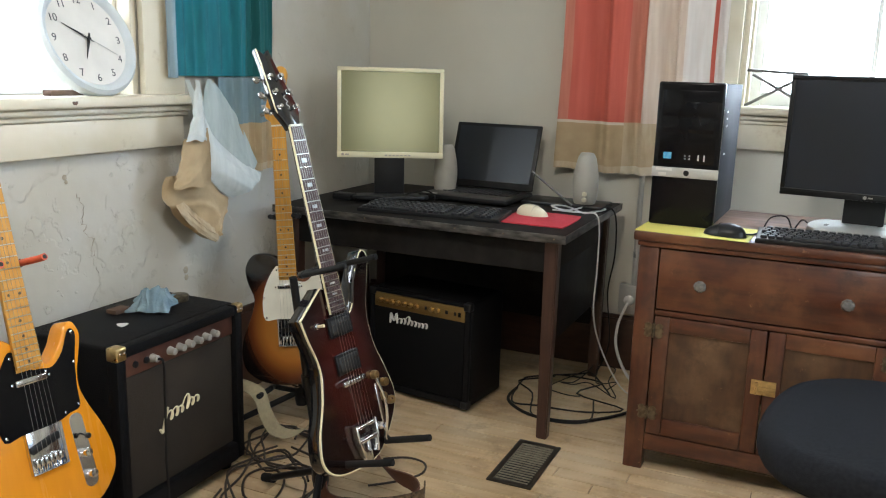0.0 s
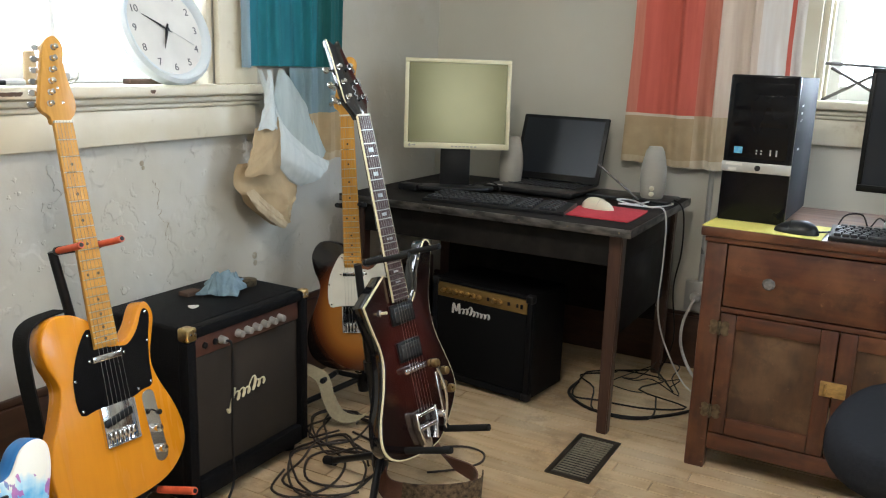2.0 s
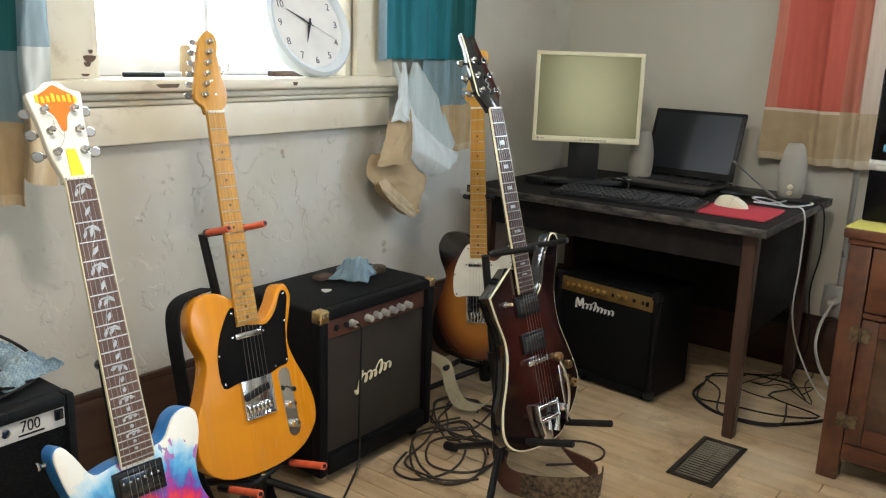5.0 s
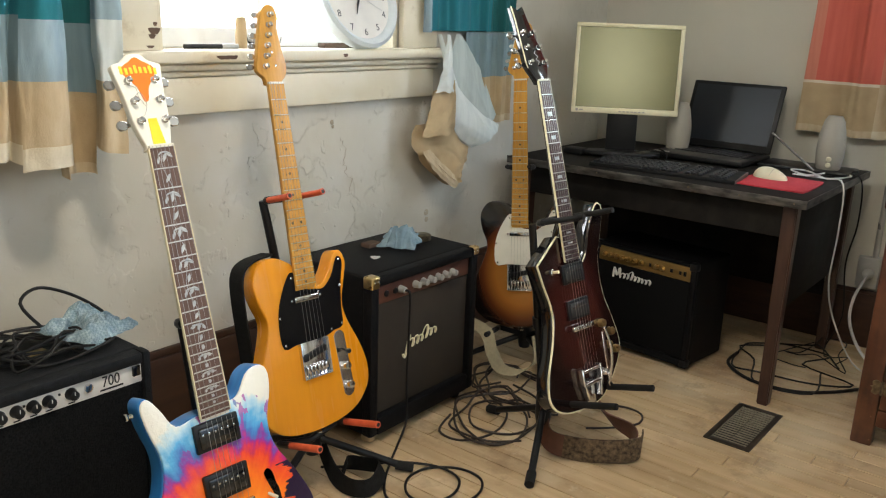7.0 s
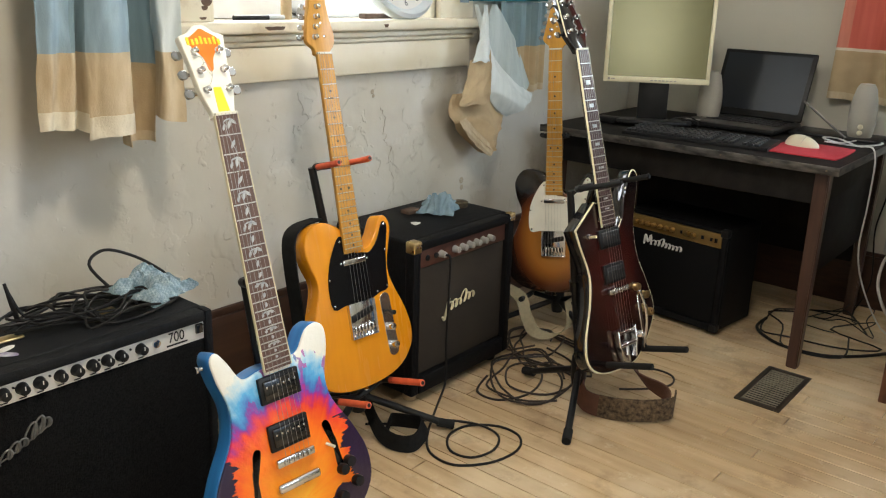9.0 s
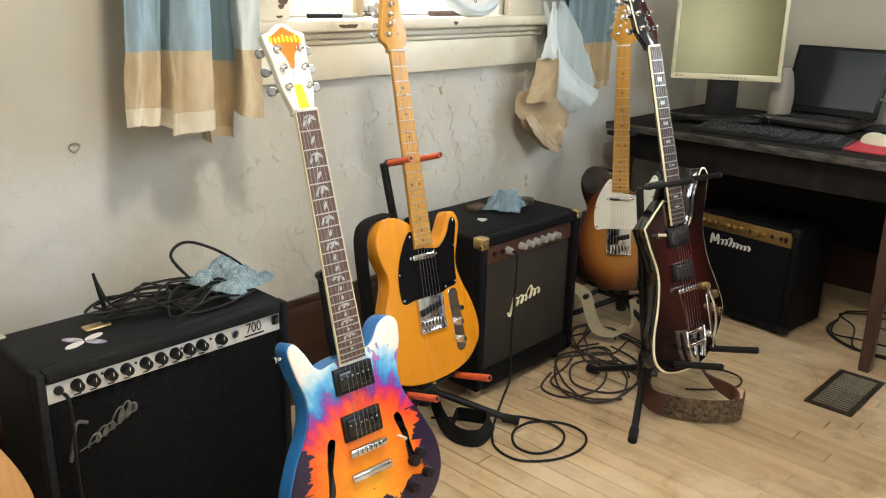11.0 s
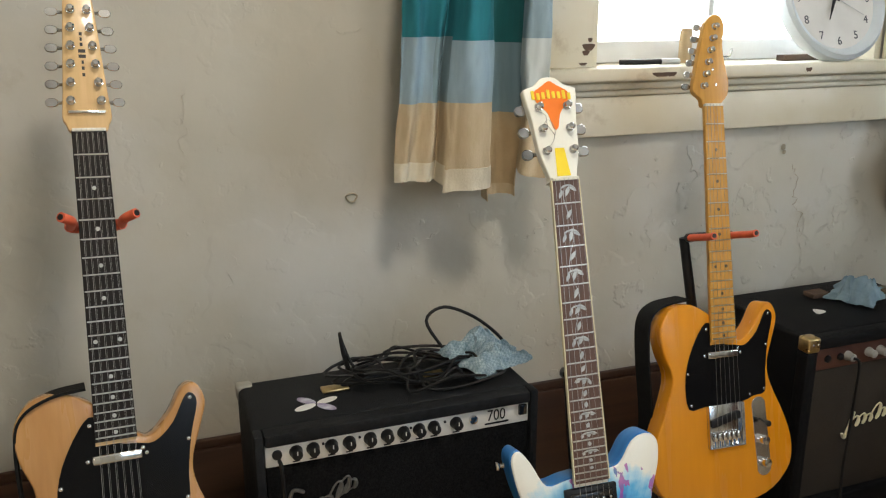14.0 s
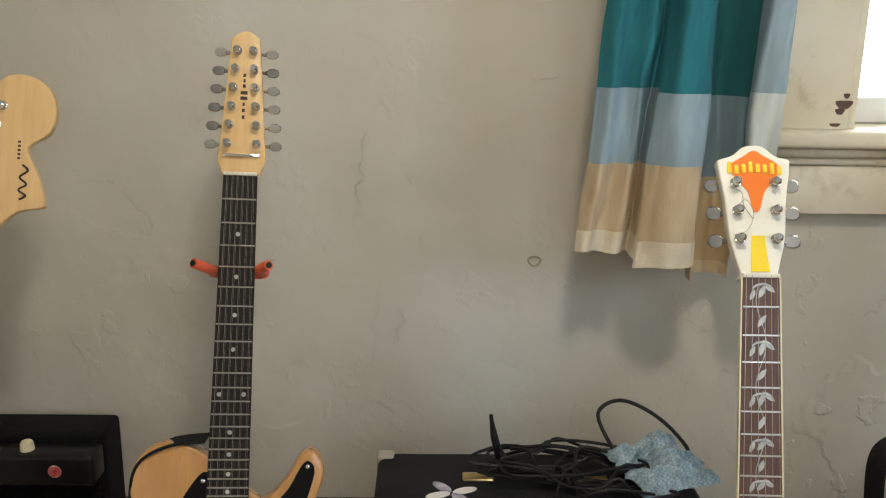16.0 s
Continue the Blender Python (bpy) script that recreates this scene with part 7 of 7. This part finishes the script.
def speaker(m, flip, label):
    a = thing("desktop_speaker", m, label, "speaker", "desktop speakers")
    b = bmesh.new()
    rings = []
    for k in range(13):
        t = k / 12
        w = (0.036 + 0.012 * math.sin(math.pi * min(1, t * 1.05)) - 0.006 * t) * (1 if 0 < k < 12 else 0.75)
        rings.append([b.verts.new((w * math.cos(q), w * 0.95 * math.sin(q) - 0.0 + 0.018 * t, 0.19 * t)) for q in (2 * math.pi * j / 20 for j in range(20))])
    for p, q in zip(rings, rings[1:]):
        for j in range(20):
            b.faces.new((p[j], p[(j + 1) % 20], q[(j + 1) % 20], q[j]))
    b.faces.new(rings[0])
    b.faces.new(rings[-1])
    part("shell", b, M_GREY_P, a)
    if flip:
        for z in (0.030, 0.050):
            part("knob", turned([(0.009, 0), (0.008, 0.008), (0.005, 0.010)], 12, Matrix.Translation((0, -0.038, z)) @ pose(0, 0, 0, 90, 0, 0)), M_IVORY, a)


speaker(pose(1.020, -0.250, T, 0, 0, 12), True, "grey-beige oval desktop speaker with two knobs")
speaker(pose(0.490, -0.285, T, 0, 0, 20), False, "yellowed grey desktop speaker behind monitor")
tagged(part("power_adapter", boxed((0.20, -0.62, T), (0.275, -0.57, T + 0.024), 0.006), M_BLACK), "small black power box on desk", "power adapter")
tagged(part("power_adapter", boxed((0.80, -0.31, T), (1.10, -0.15, T + 0.012), 0.005), M_BLACK), "flat black plastic tray on desk", "tray")
M_VENT0 = mat("dull_grey_metal", (0.16, 0.15, 0.14), (0.10, 0.095, 0.09), 0.45, 0.4, scale=40)
tagged(part("stylus", rod((0.855, -0.36, T + 0.125), (1.00, -0.34, T + 0.014), 0.0038, 8), M_VENT0), "grey rod leaning across desk", "rod")
for pts, mt, lab in (([(1.03, -0.30, T + 0.006), (1.00, -0.40, T + 0.006), (0.95, -0.42, T + 0.02), (0.98, -0.35, T + 0.012), (1.06, -0.42, T + 0.006), (1.125, -0.46, T), (1.135, -0.47, 0.5), (1.13, -0.46, 0.34), (1.15, -0.40, 0.20), (1.22, -0.35, 0.05), (1.30, -0.33, 0.01)], M_CABLE_W, "white thin cable drooping from desk to floor"),
                     ([(0.98, -0.50, T + 0.02), (1.03, -0.42, T + 0.006), (1.08, -0.40, T + 0.006), (1.11, -0.30, T + 0.006), (1.05, -0.26, T + 0.005)], M_CABLE_W, "pale grey mouse cable on desk"),
                     ([(1.10, -0.25, T + 0.012), (1.14, -0.27, T - 0.02), (1.145, -0.26, 0.5), (1.12, -0.22, 0.35), (1.13, -0.18, 0.15), (1.08, -0.15, 0.006)], M_CABLE, "black power cable hanging behind desk"),
                     ([(1.158, -0.03, 0.285), (1.165, -0.07, 0.28), (1.14, -0.09, 0.20), (1.15, -0.14, 0.12), (1.22, -0.25, 0.06), (1.32, -0.35, 0.03)], M_CABLE_W, "thick white power cord at wall outlet"),
                     ([(0.38, -0.47, T + 0.005), (0.46, -0.42, T + 0.03), (0.52, -0.44, T + 0.02), (0.55, -0.52, T + 0.006)], M_CABLE, "short black cable behind keyboard")):
    tagged(part("cable", squiggle(pts, 0.0055 if "thick" in lab else 0.0028, 7), mt), lab, "cable")
out = thing("wall_outlet", pose(1.158, -0.001, 0.285), "grey metal outlet box with white plug", "outlet")
part("box", boxed((-0.036, -0.035, -0.055), (0.036, 0.0, 0.058), 0.004), M_SILVER, out)
part("plug", turned([(0.018, 0), (0.020, 0.01), (0.012, 0.03), (0.006, 0.034)], 14, Matrix.Translation((0.006, -0.035, 0.0)) @ pose(0, 0, 0, 90, 0, 0)), M_WHITE_P, out)
part("conduit", rod((0.015, -0.016, 0.058), (0.015, -0.016, 0.60), 0.010, 12), M_SILVER, out, "grey metal conduit")

# ---- cabinet and what stands on it ----
C_TOP = 0.706
M_CAB = mat("red_brown_stained_wood", (0.098, 0.029, 0.011), (0.050, 0.015, 0.007), 0.38, scale=14, stretch=(0.5, 3, 4), bump=0.08, bump_scale=50, c3=(0.21, 0.085, 0.035), stain=0.6, stain_scale=6, coat=0.25)
M_CABV = mat("red_brown_stained_upright", (0.088, 0.026, 0.010), (0.046, 0.013, 0.006), 0.38, scale=14, stretch=(4, 3, 0.5), bump=0.08, bump_scale=50, c3=(0.20, 0.08, 0.034), stain=0.6, stain_scale=6, coat=0.25)
M_CABP = mat("worn_brown_door_panel", (0.085, 0.038, 0.016), (0.045, 0.020, 0.009), 0.45, scale=12, stretch=(3, 3, 0.7), bump=0.08, c3=(0.21, 0.12, 0.06), stain=0.7, stain_scale=5, coat=0.15)


def cabinet():
    c = thing("sideboard_cabinet", pose(1.695, -0.84, 0), "worn red-brown wooden cabinet with drawer and two doors", "cabinet")
    W, D = 0.358, 0.54
    part("worktop", boxed((-W - 0.015, -0.018, C_TOP - 0.026), (W + 0.015, D, C_TOP), 0.005), M_CAB, c, "worn wooden top with lighter edge")
    part("moulding", boxed((-W - 0.004, -0.008, C_TOP - 0.042), (W + 0.004, D - 0.01, C_TOP - 0.0265), 0.004), M_CAB, c)
    for s in (-1, 1):
        part("corner_post", boxed((min(s * W, s * (W - 0.055)), 0.0, 0), (max(s * W, s * (W - 0.055)), 0.045, C_TOP - 0.043), 0.004), M_CABV, c)
        part("corner_post", boxed((min(s * W, s * (W - 0.055)), D - 0.05, 0), (max(s * W, s * (W - 0.055)), D - 0.005, C_TOP - 0.043), 0.004), M_CABV, c)
        part("side_panel", boxed((min(s * (W - 0.006), s * (W - 0.026)), 0.046, 0.07), (max(s * (W - 0.006), s * (W - 0.026)), D - 0.051, C_TOP - 0.043), 0.002), M_CABV, c)
    part("back_panel", boxed((-W + 0.056, D - 0.03, 0.07), (W - 0.056, D - 0.015, C_TOP - 0.043)), M_CABP, c)
    part("rail", boxed((-W + 0.056, 0.003, 0.470), (W - 0.056, 0.04, 0.484), 0.002), M_CAB, c)
    part("rail", boxed((-W + 0.056, 0.003, 0.062), (W - 0.056, 0.04, 0.112), 0.003), M_CAB, c)
    dr = part("drawer", boxed((-W + 0.058, 0.001, 0.488), (W - 0.058, 0.03, C_TOP - 0.046), 0.004), M_CAB, c)
    for x in (-0.184, 0.178):
        k = part("knob", turned([(0.010, 0), (0.006, 0.006), (0.006, 0.012), (0.015, 0.018), (0.017, 0.026), (0.012, 0.033), (0.004, 0.034)], 10, Matrix.Translation((x, 0.001, 0.572)) @ pose(0, 0, 0, 90, 0, 0)), M_KNOBG, dr, "faceted clear glass knob", smooth=10)
    for s in (-1, 1):
        x0, x1 = (-W + 0.058, -0.002) if s < 0 else (0.002, W - 0.058)
        d = part("door", boxed((x0, 0.001, 0.115), (x0 + 0.042, 0.028, 0.467), 0.003), M_CABV, c)
        part("stile", boxed((x1 - 0.042, 0.001, 0.115), (x1, 0.028, 0.467), 0.003), M_CABV, d)
        part("door_rail", boxed((x0 + 0.0425, 0.001, 0.425), (x1 - 0.0425, 0.028, 0.467), 0.003), M_CAB, d)
        part("door_rail", boxed((x0 + 0.0425, 0.001, 0.115), (x1 - 0.0425, 0.028, 0.165), 0.003), M_CAB, d)
        part("door_panel", boxed((x0 + 0.040, 0.012, 0.163), (x1 - 0.040, 0.022, 0.427)), M_CABP, d, "scratched brown door panel")
        hx = x0 if s < 0 else x1
        for z in (0.180, 0.425):
            h = part("hinge", turned([(0.004, -0.02), (0.004, 0.02)], 10, Matrix.Translation((hx, -0.003, z))), M_BRONZE, d, "ornate butterfly hinge")
            for q in (-1, 1):
                leaf = spline([(0.002, -0.010), (0.014, -0.022), (0.026, -0.016), (0.024, -0.004), (0.030, 0.0), (0.024, 0.004), (0.026, 0.016), (0.014, 0.022), (0.002, 0.010)], 3, True)
                part("hinge_leaf", slab([(q * px, py) for px, py, *_ in [tuple(p) + (0,) for p in leaf]], 0, 0.003, 0.001, 1), M_BRONZE, h).matrix_basis = Matrix.Translation((hx, 0.0, z)) @ pose(0, 0, 0, 90, 0, 0)
    la = part("latch", boxed((-0.030, -0.004, 0.288), (0.034, 0.001, 0.330), 0.002), M_GOLDEN, c, "brass door latch")
    part("latch_bolt", boxed((-0.010, -0.010, 0.302), (0.032, -0.004, 0.314), 0.002), M_GOLDEN, la)
    part("latch_post", rod((-0.016, -0.012, 0.292), (-0.016, -0.012, 0.326), 0.004), M_GOLDEN, la)


M_KNOBG = mat("cloudy_glass_knob", (0.20, 0.19, 0.175), (0.10, 0.095, 0.085), 0.1, scale=90, coat=0.8)
for wood in (M_CAB, M_CABV, M_CABP):
    grime(wood, (0.030, 0.013, 0.008), 11.0, 0.52, 0.70, 0.75)
    grime(wood, (0.27, 0.14, 0.065), 38.0, 0.64, 0.72, 0.6)
cabinet()
M_YELLOWP = mat("yellow_paper", (0.72, 0.66, 0.16), (0.66, 0.60, 0.14), 0.8, scale=8)
tagged(part("paper_sheet", boxed((0, 0, 0), (0.30, 0.21, 0.0015)), M_YELLOWP, smooth=0), "yellow paper under computer tower on cabinet", "paper").matrix_world = pose(1.322, -0.850, C_TOP + 0.0005, 0, 0, -3)


def tower():
    a = thing("computer_tower", pose(1.334, -0.722, C_TOP + 0.002, 0, 0, -2), "black computer tower with silver band", "computer")
    w, d, h = 0.180, 0.385, 0.403
    part("case", boxed((0.004, 0.02, 0.006), (w - 0.004, d, h - 0.004), 0.003), M_TOWER, a, "dark grey metal case")
    part("front", boxed((0, 0, 0.0), (w, 0.022, h), 0.006, 3), M_GUARD, a)
    part("bay_window", boxed((0.014, -0.0015, 0.178), (w - 0.014, 0.002, h - 0.022), 0.001), M_GUARD, a)
    part("band", boxed((-0.001, -0.003, 0.138), (w + 0.001, 0.006, 0.166), 0.002), M_SILVER, a, "silver band")
    part("emblem", turned([(0.008, 0), (0.008, 0.001), (0, 0.0012)], 16, Matrix.Translation((w * 0.53, -0.003, 0.152)) @ pose(0, 0, 0, 90, 0, 0)), M_BLACK, a)
    part("sticker", boxed((0.010, -0.0036, 0.156), (0.055, -0.003, 0.163)), M_WHITE_P, a)
    part("sticker", boxed((0.018, -0.0036, 0.142), (0.040, -0.003, 0.150)), M_WHITE_P, a)
    part("sticker", boxed((0.028, -0.0025, 0.190), (0.050, -0.0015, 0.208)), M_BLUEST, a, "small blue sticker")
    for x in (0.088, 0.100):
        for z in (0.192, 0.200):
            part("audio_socket", turned([(0.0025, 0), (0.0022, 0.001), (0.001, 0.0012)], 8, Matrix.Translation((x, -0.0015, z)) @ pose(0, 0, 0, 90, 0, 0)), M_SILVER, a)
    for x in (0.122, 0.138):
        part("usb_socket", boxed((x, -0.0022, 0.188), (x + 0.004, -0.0012, 0.204)), M_SILVER, a)
    for z in (0.30, 0.345):
        part("bay_cover", boxed((0.020, -0.003, z - 0.036), (w - 0.020, -0.0012, z + 0.004), 0.001), M_GUARD, a)
    for z in (0.20, 0.28, 0.30, 0.32):
        part("side_vent", boxed((w - 0.004, 0.10, z), (w - 0.0035, 0.13, z + 0.006)), M_SILVER, a)


M_TOWER = mat("dark_grey_steel", (0.022, 0.023, 0.026), (0.028, 0.029, 0.032), 0.6, spec=0.06)
M_BLUEST = mat("blue_sticker", (0.03, 0.22, 0.50), (0.2, 0.5, 0.6), 0.3, scale=90)
tower()
monitor("computer_monitor", facing(1.895, -0.515, 0.795, -6), 0.455, 0.345, 0.013, M_BLACK, M_LCD, "black widescreen monitor with silver foot on cabinet", 0.795 - C_TOP, M_SILVER, controls=False)
keyboard("keyboard", pose(1.855, -0.772, C_TOP, 3, 0, 1), 0.44, 0.150, "black computer keyboard on wooden cabinet")
mouse("computer_mouse", pose(1.555, -0.800, C_TOP + 0.002, 0, 0, 170), M_BLACK, "black computer mouse on yellow paper")
tagged(part("cable", squiggle([(1.61, -0.80, C_TOP + 0.01), (1.64, -0.72, C_TOP + 0.006), (1.66, -0.66, C_TOP + 0.04), (1.70, -0.62, C_TOP + 0.04), (1.72, -0.64, C_TOP + 0.01), (1.74, -0.58, C_TOP + 0.03), (1.76, -0.50, C_TOP + 0.006)], 0.0022, 6), M_CABLE), "thin black cable on cabinet top", "cable")
# folding wire rack on the north sill
rk = thing("wire_bracket", pose(1.50, 0.03, S_TOP), "grey crossed metal bracket on window sill", "bracket")
for a, b in (((0.0, 0, 0.0), (0.20, 0, 0.115)), ((0.02, 0, 0.11), (0.22, 0, 0.0)), ((-0.015, 0, 0.125), (0.20, 0, 0.115))):
    part("bar", rod(a, b, 0.0055, 8), M_VENT0, rk)


def office_chair():
    c = thing("office_chair", pose(2.02, -1.40, 0), "black fabric office chair with rounded seat", "chair")
    seat = spline([(-0.305, -0.05), (-0.26, -0.21), (-0.12, -0.27), (0.10, -0.27), (0.24, -0.22), (0.27, 0.0), (0.24, 0.22), (0.10, 0.27), (-0.10, 0.29), (-0.25, 0.19)], 5, True)
    part("seat", slab(seat, 0.395, 0.475, 0.034, 5), M_CHAIR, c, "black woven seat cushion")
    part("seat_pan", slab([(x * 0.8, y * 0.8) for x, y, *_ in [tuple(p) + (0,) for p in seat]], 0.375, 0.394, 0.004), M_BLACK, c)
    part("gas_column", turned([(0.03, 0.10), (0.03, 0.25), (0.016, 0.26), (0.016, 0.375)], 14), M_BLACK, c)
    for k in range(5):
        a = radians(72 * k + 20)
        lg = part("leg", tube(bmesh.new(), [(0.02 * math.cos(a), 0.02 * math.sin(a), 0.11), (0.27 * math.cos(a), 0.27 * math.sin(a), 0.065)], [0.022, 0.016], 10), M_BLACK, c)
        part("castor", turned([(0.024, -0.018), (0.026, -0.012), (0.026, 0.012), (0.024, 0.018)], 14, Matrix.Translation((0.27 * math.cos(a), 0.27 * math.sin(a), 0.026)) @ pose(0, 0, 0, 90, 0, 72 * k + 20)), M_BLACK, lg)


M_CHAIR = mat("black_woven_fabric", (0.009, 0.0095, 0.012), (0.016, 0.017, 0.020), 0.95, scale=120, bump=0.4, bump_scale=500, spec=0.1)
office_chair()

# ---- floor register and cables on the floor ----
def floor_register():
    v = thing("floor_register", pose(1.079, -0.967, 0), "brown metal floor register with narrow slats", "floor vent")
    W, L = 0.066, 0.146
    for lo, hi in (((-W, -L), (-W + 0.016, L)), ((W - 0.016, -L), (W, L)), ((-W + 0.016, -L), (W - 0.016, -L + 0.020)), ((-W + 0.016, L - 0.020), (W - 0.016, L))):
        part("frame", boxed((*lo, 0), (*hi, 0.005), 0.001), M_VENT, v)
    part("damper", boxed((-W + 0.017, -L + 0.021, 0.0004), (W - 0.017, L - 0.021, 0.001)), M_BLACK, v)
    n = 17
    for k in range(n):
        y = -L + 0.026 + k * (2 * L - 0.052) / (n - 1)
        h = 0.0022 if k < 9 else 0.0036
        part("slat", boxed((-W + 0.017, y - h, 0.0012), (W - 0.017, y + h, 0.0045), 0.0008, 1), M_VENTL, v)
    part("rib", boxed((-0.002, -L + 0.021, 0.0012), (0.002, L - 0.021, 0.0040)), M_VENT, v)


M_VENT = mat("brown_enamel", (0.030, 0.023, 0.016), (0.055, 0.042, 0.030), 0.4, 0.3, scale=40)
M_VENTL = mat("worn_brown_enamel", (0.26, 0.23, 0.17), (0.19, 0.165, 0.12), 0.4, 0.2, scale=40)
floor_register()
R = 0.0034
for pts, mt, lab in (
    ([(0.372, -1.680, 0.424), (0.386, -1.678, 0.415), (0.384, -1.676, 0.33), (0.376, -1.672, 0.16), (0.385, -1.68, 0.05), (0.405, -1.737, 0.004), (0.46, -1.83, 0.004), (0.51, -1.904, 0.004), (0.565, -1.950, 0.004), (0.640, -1.950, 0.004), (0.700, -1.880, 0.004), (0.715, -1.790, 0.004),
      (0.680, -1.728, 0.004), (0.610, -1.722, 0.004), (0.545, -1.775, 0.004), (0.540, -1.850, 0.004), (0.590, -1.905, 0.004), (0.650, -1.895, 0.004), (0.675, -1.835, 0.010), (0.640, -1.770, 0.010), (0.56, -1.76, 0.008), (0.47, -1.82, 0.011), (0.40, -1.90, 0.006), (0.34, -1.96, 0.006)], M_CABLE, "black guitar cable looped on floorboards"),
    ([(0.40, -1.50, 0.004), (0.44, -1.60, 0.004), (0.52, -1.60, 0.004), (0.56, -1.50, 0.004), (0.52, -1.38, 0.004), (0.44, -1.34, 0.004), (0.42, -1.42, 0.008), (0.50, -1.52, 0.010), (0.60, -1.48, 0.004), (0.62, -1.36, 0.004), (0.54, -1.24, 0.004), (0.42, -1.20, 0.004)], M_CABLE_BR, "dark brown cable looped on floor beside amplifier")):
    tagged(part("audio_cable", squiggle(pts, R, 8), mt), lab, "cable")
tangle("audio_cable", pose(0.50, -1.43, 0, 0, 0, 30), 0.11, 0.18, 3, 0.0034, 0.001, 11, "tangled dark brown cable on floorboards", M_CABLE_BR, 0.16, 0.012)
tangle("audio_cable", pose(0.44, -1.22, 0, 0, 0, 60), 0.11, 0.17, 3, 0.0034, 0.001, 12, "tangled dark brown cable on floorboards", M_CABLE_BR, 0.2, 0.014)
tangle("audio_cable", pose(0.36, -1.20, 0, 0, 0, 10), 0.08, 0.12, 2, 0.0034, 0.001, 14, "tangled dark brown cable on floorboards", M_CABLE_BR, 0.4, 0.02)
tangle("power_cable", pose(1.03, -0.40, 0, 0, 0, 20), 0.14, 0.17, 2, 0.0032, 0.001, 15, "tangled black power cables under desk", M_CABLE, 0.5, 0.02)
tangle("power_cable", pose(1.09, -0.30, 0, 0, 0, -20), 0.10, 0.14, 2, 0.0022, 0.001, 16, "thin black cables under desk", M_CABLE, 0.5, 0.05)
tagged(part("power_cable", squiggle([(0.86, -0.42, 0.006), (0.87, -0.54, 0.006), (0.98, -0.63, 0.006), (1.12, -0.62, 0.006), (1.22, -0.53, 0.006), (1.30, -0.42, 0.006), (1.40, -0.38, 0.006)], 0.0055, 8), M_CABLE), "thick black power cord curving under desk", "cable")
tagged(part("power_cable", squiggle([(0.74, -1.30, 0.004), (0.80, -1.24, 0.004), (0.84, -1.17, 0.004), (0.82, -1.11, 0.004), (0.76, -1.10, 0.004), (0.70, -1.14, 0.004)], 0.0034, 6), M_CABLE_BR), "short loop of dark cable under stand", "cable")

# ---- floorboards ----
BW, GAP = 0.0575, 0.0022
lengths = (0.62, 0.95, 1.40)
shared = []
for ln in lengths:
    shared.append(part("floorboard", boxed((0, 0, -0.012), (ln - GAP, BW - GAP, 0), 0.0009, 1), M_FLOOR, floor, smooth=0))
rng = random.Random(21)
rest = bmesh.new()
made = 0
y = -0.02
while y > -4.93:
    y -= BW
    x = 0.0
    first = 0.1 + rng.random() * 0.5
    while x < 3.985:
        k = rng.choice((0, 1, 1, 2, 2))
        whole = x > 0.0 and x + lengths[k] <= 3.99
        if whole and y > -2.3 and x < 2.3 and made < 295:
            if made < 3:
                k, ob = made, shared[made]
            else:
                ob = new("floorboard", shared[k].data)
                ob.parent = floor
            ob.matrix_basis = Matrix.Translation((x, y, rng.uniform(-0.0006, 0.0)))
            made += 1
            x += lengths[k]
            continue
        end = x + (lengths[k] if x > 0.0 else first)
        x1 = min(end, 3.99) - GAP
        v = [(x, y, -0.0004), (x1, y, -0.0004), (x1, y + BW - GAP, -0.0004), (x, y + BW - GAP, -0.0004)]
        lowr = [(a, b, -0.012) for a, b, _ in v]
        q = [rest.verts.new(p) for p in v + lowr]
        for f in ((0, 1, 2, 3), (0, 4, 5, 1), (1, 5, 6, 2), (2, 6, 7, 3), (3, 7, 4, 0)):
            rest.faces.new([q[i] for i in f])
        x = end
tagged(part("floorboards", rest, M_FLOOR, floor, smooth=0), "worn oak floor strips", kind="stuff")
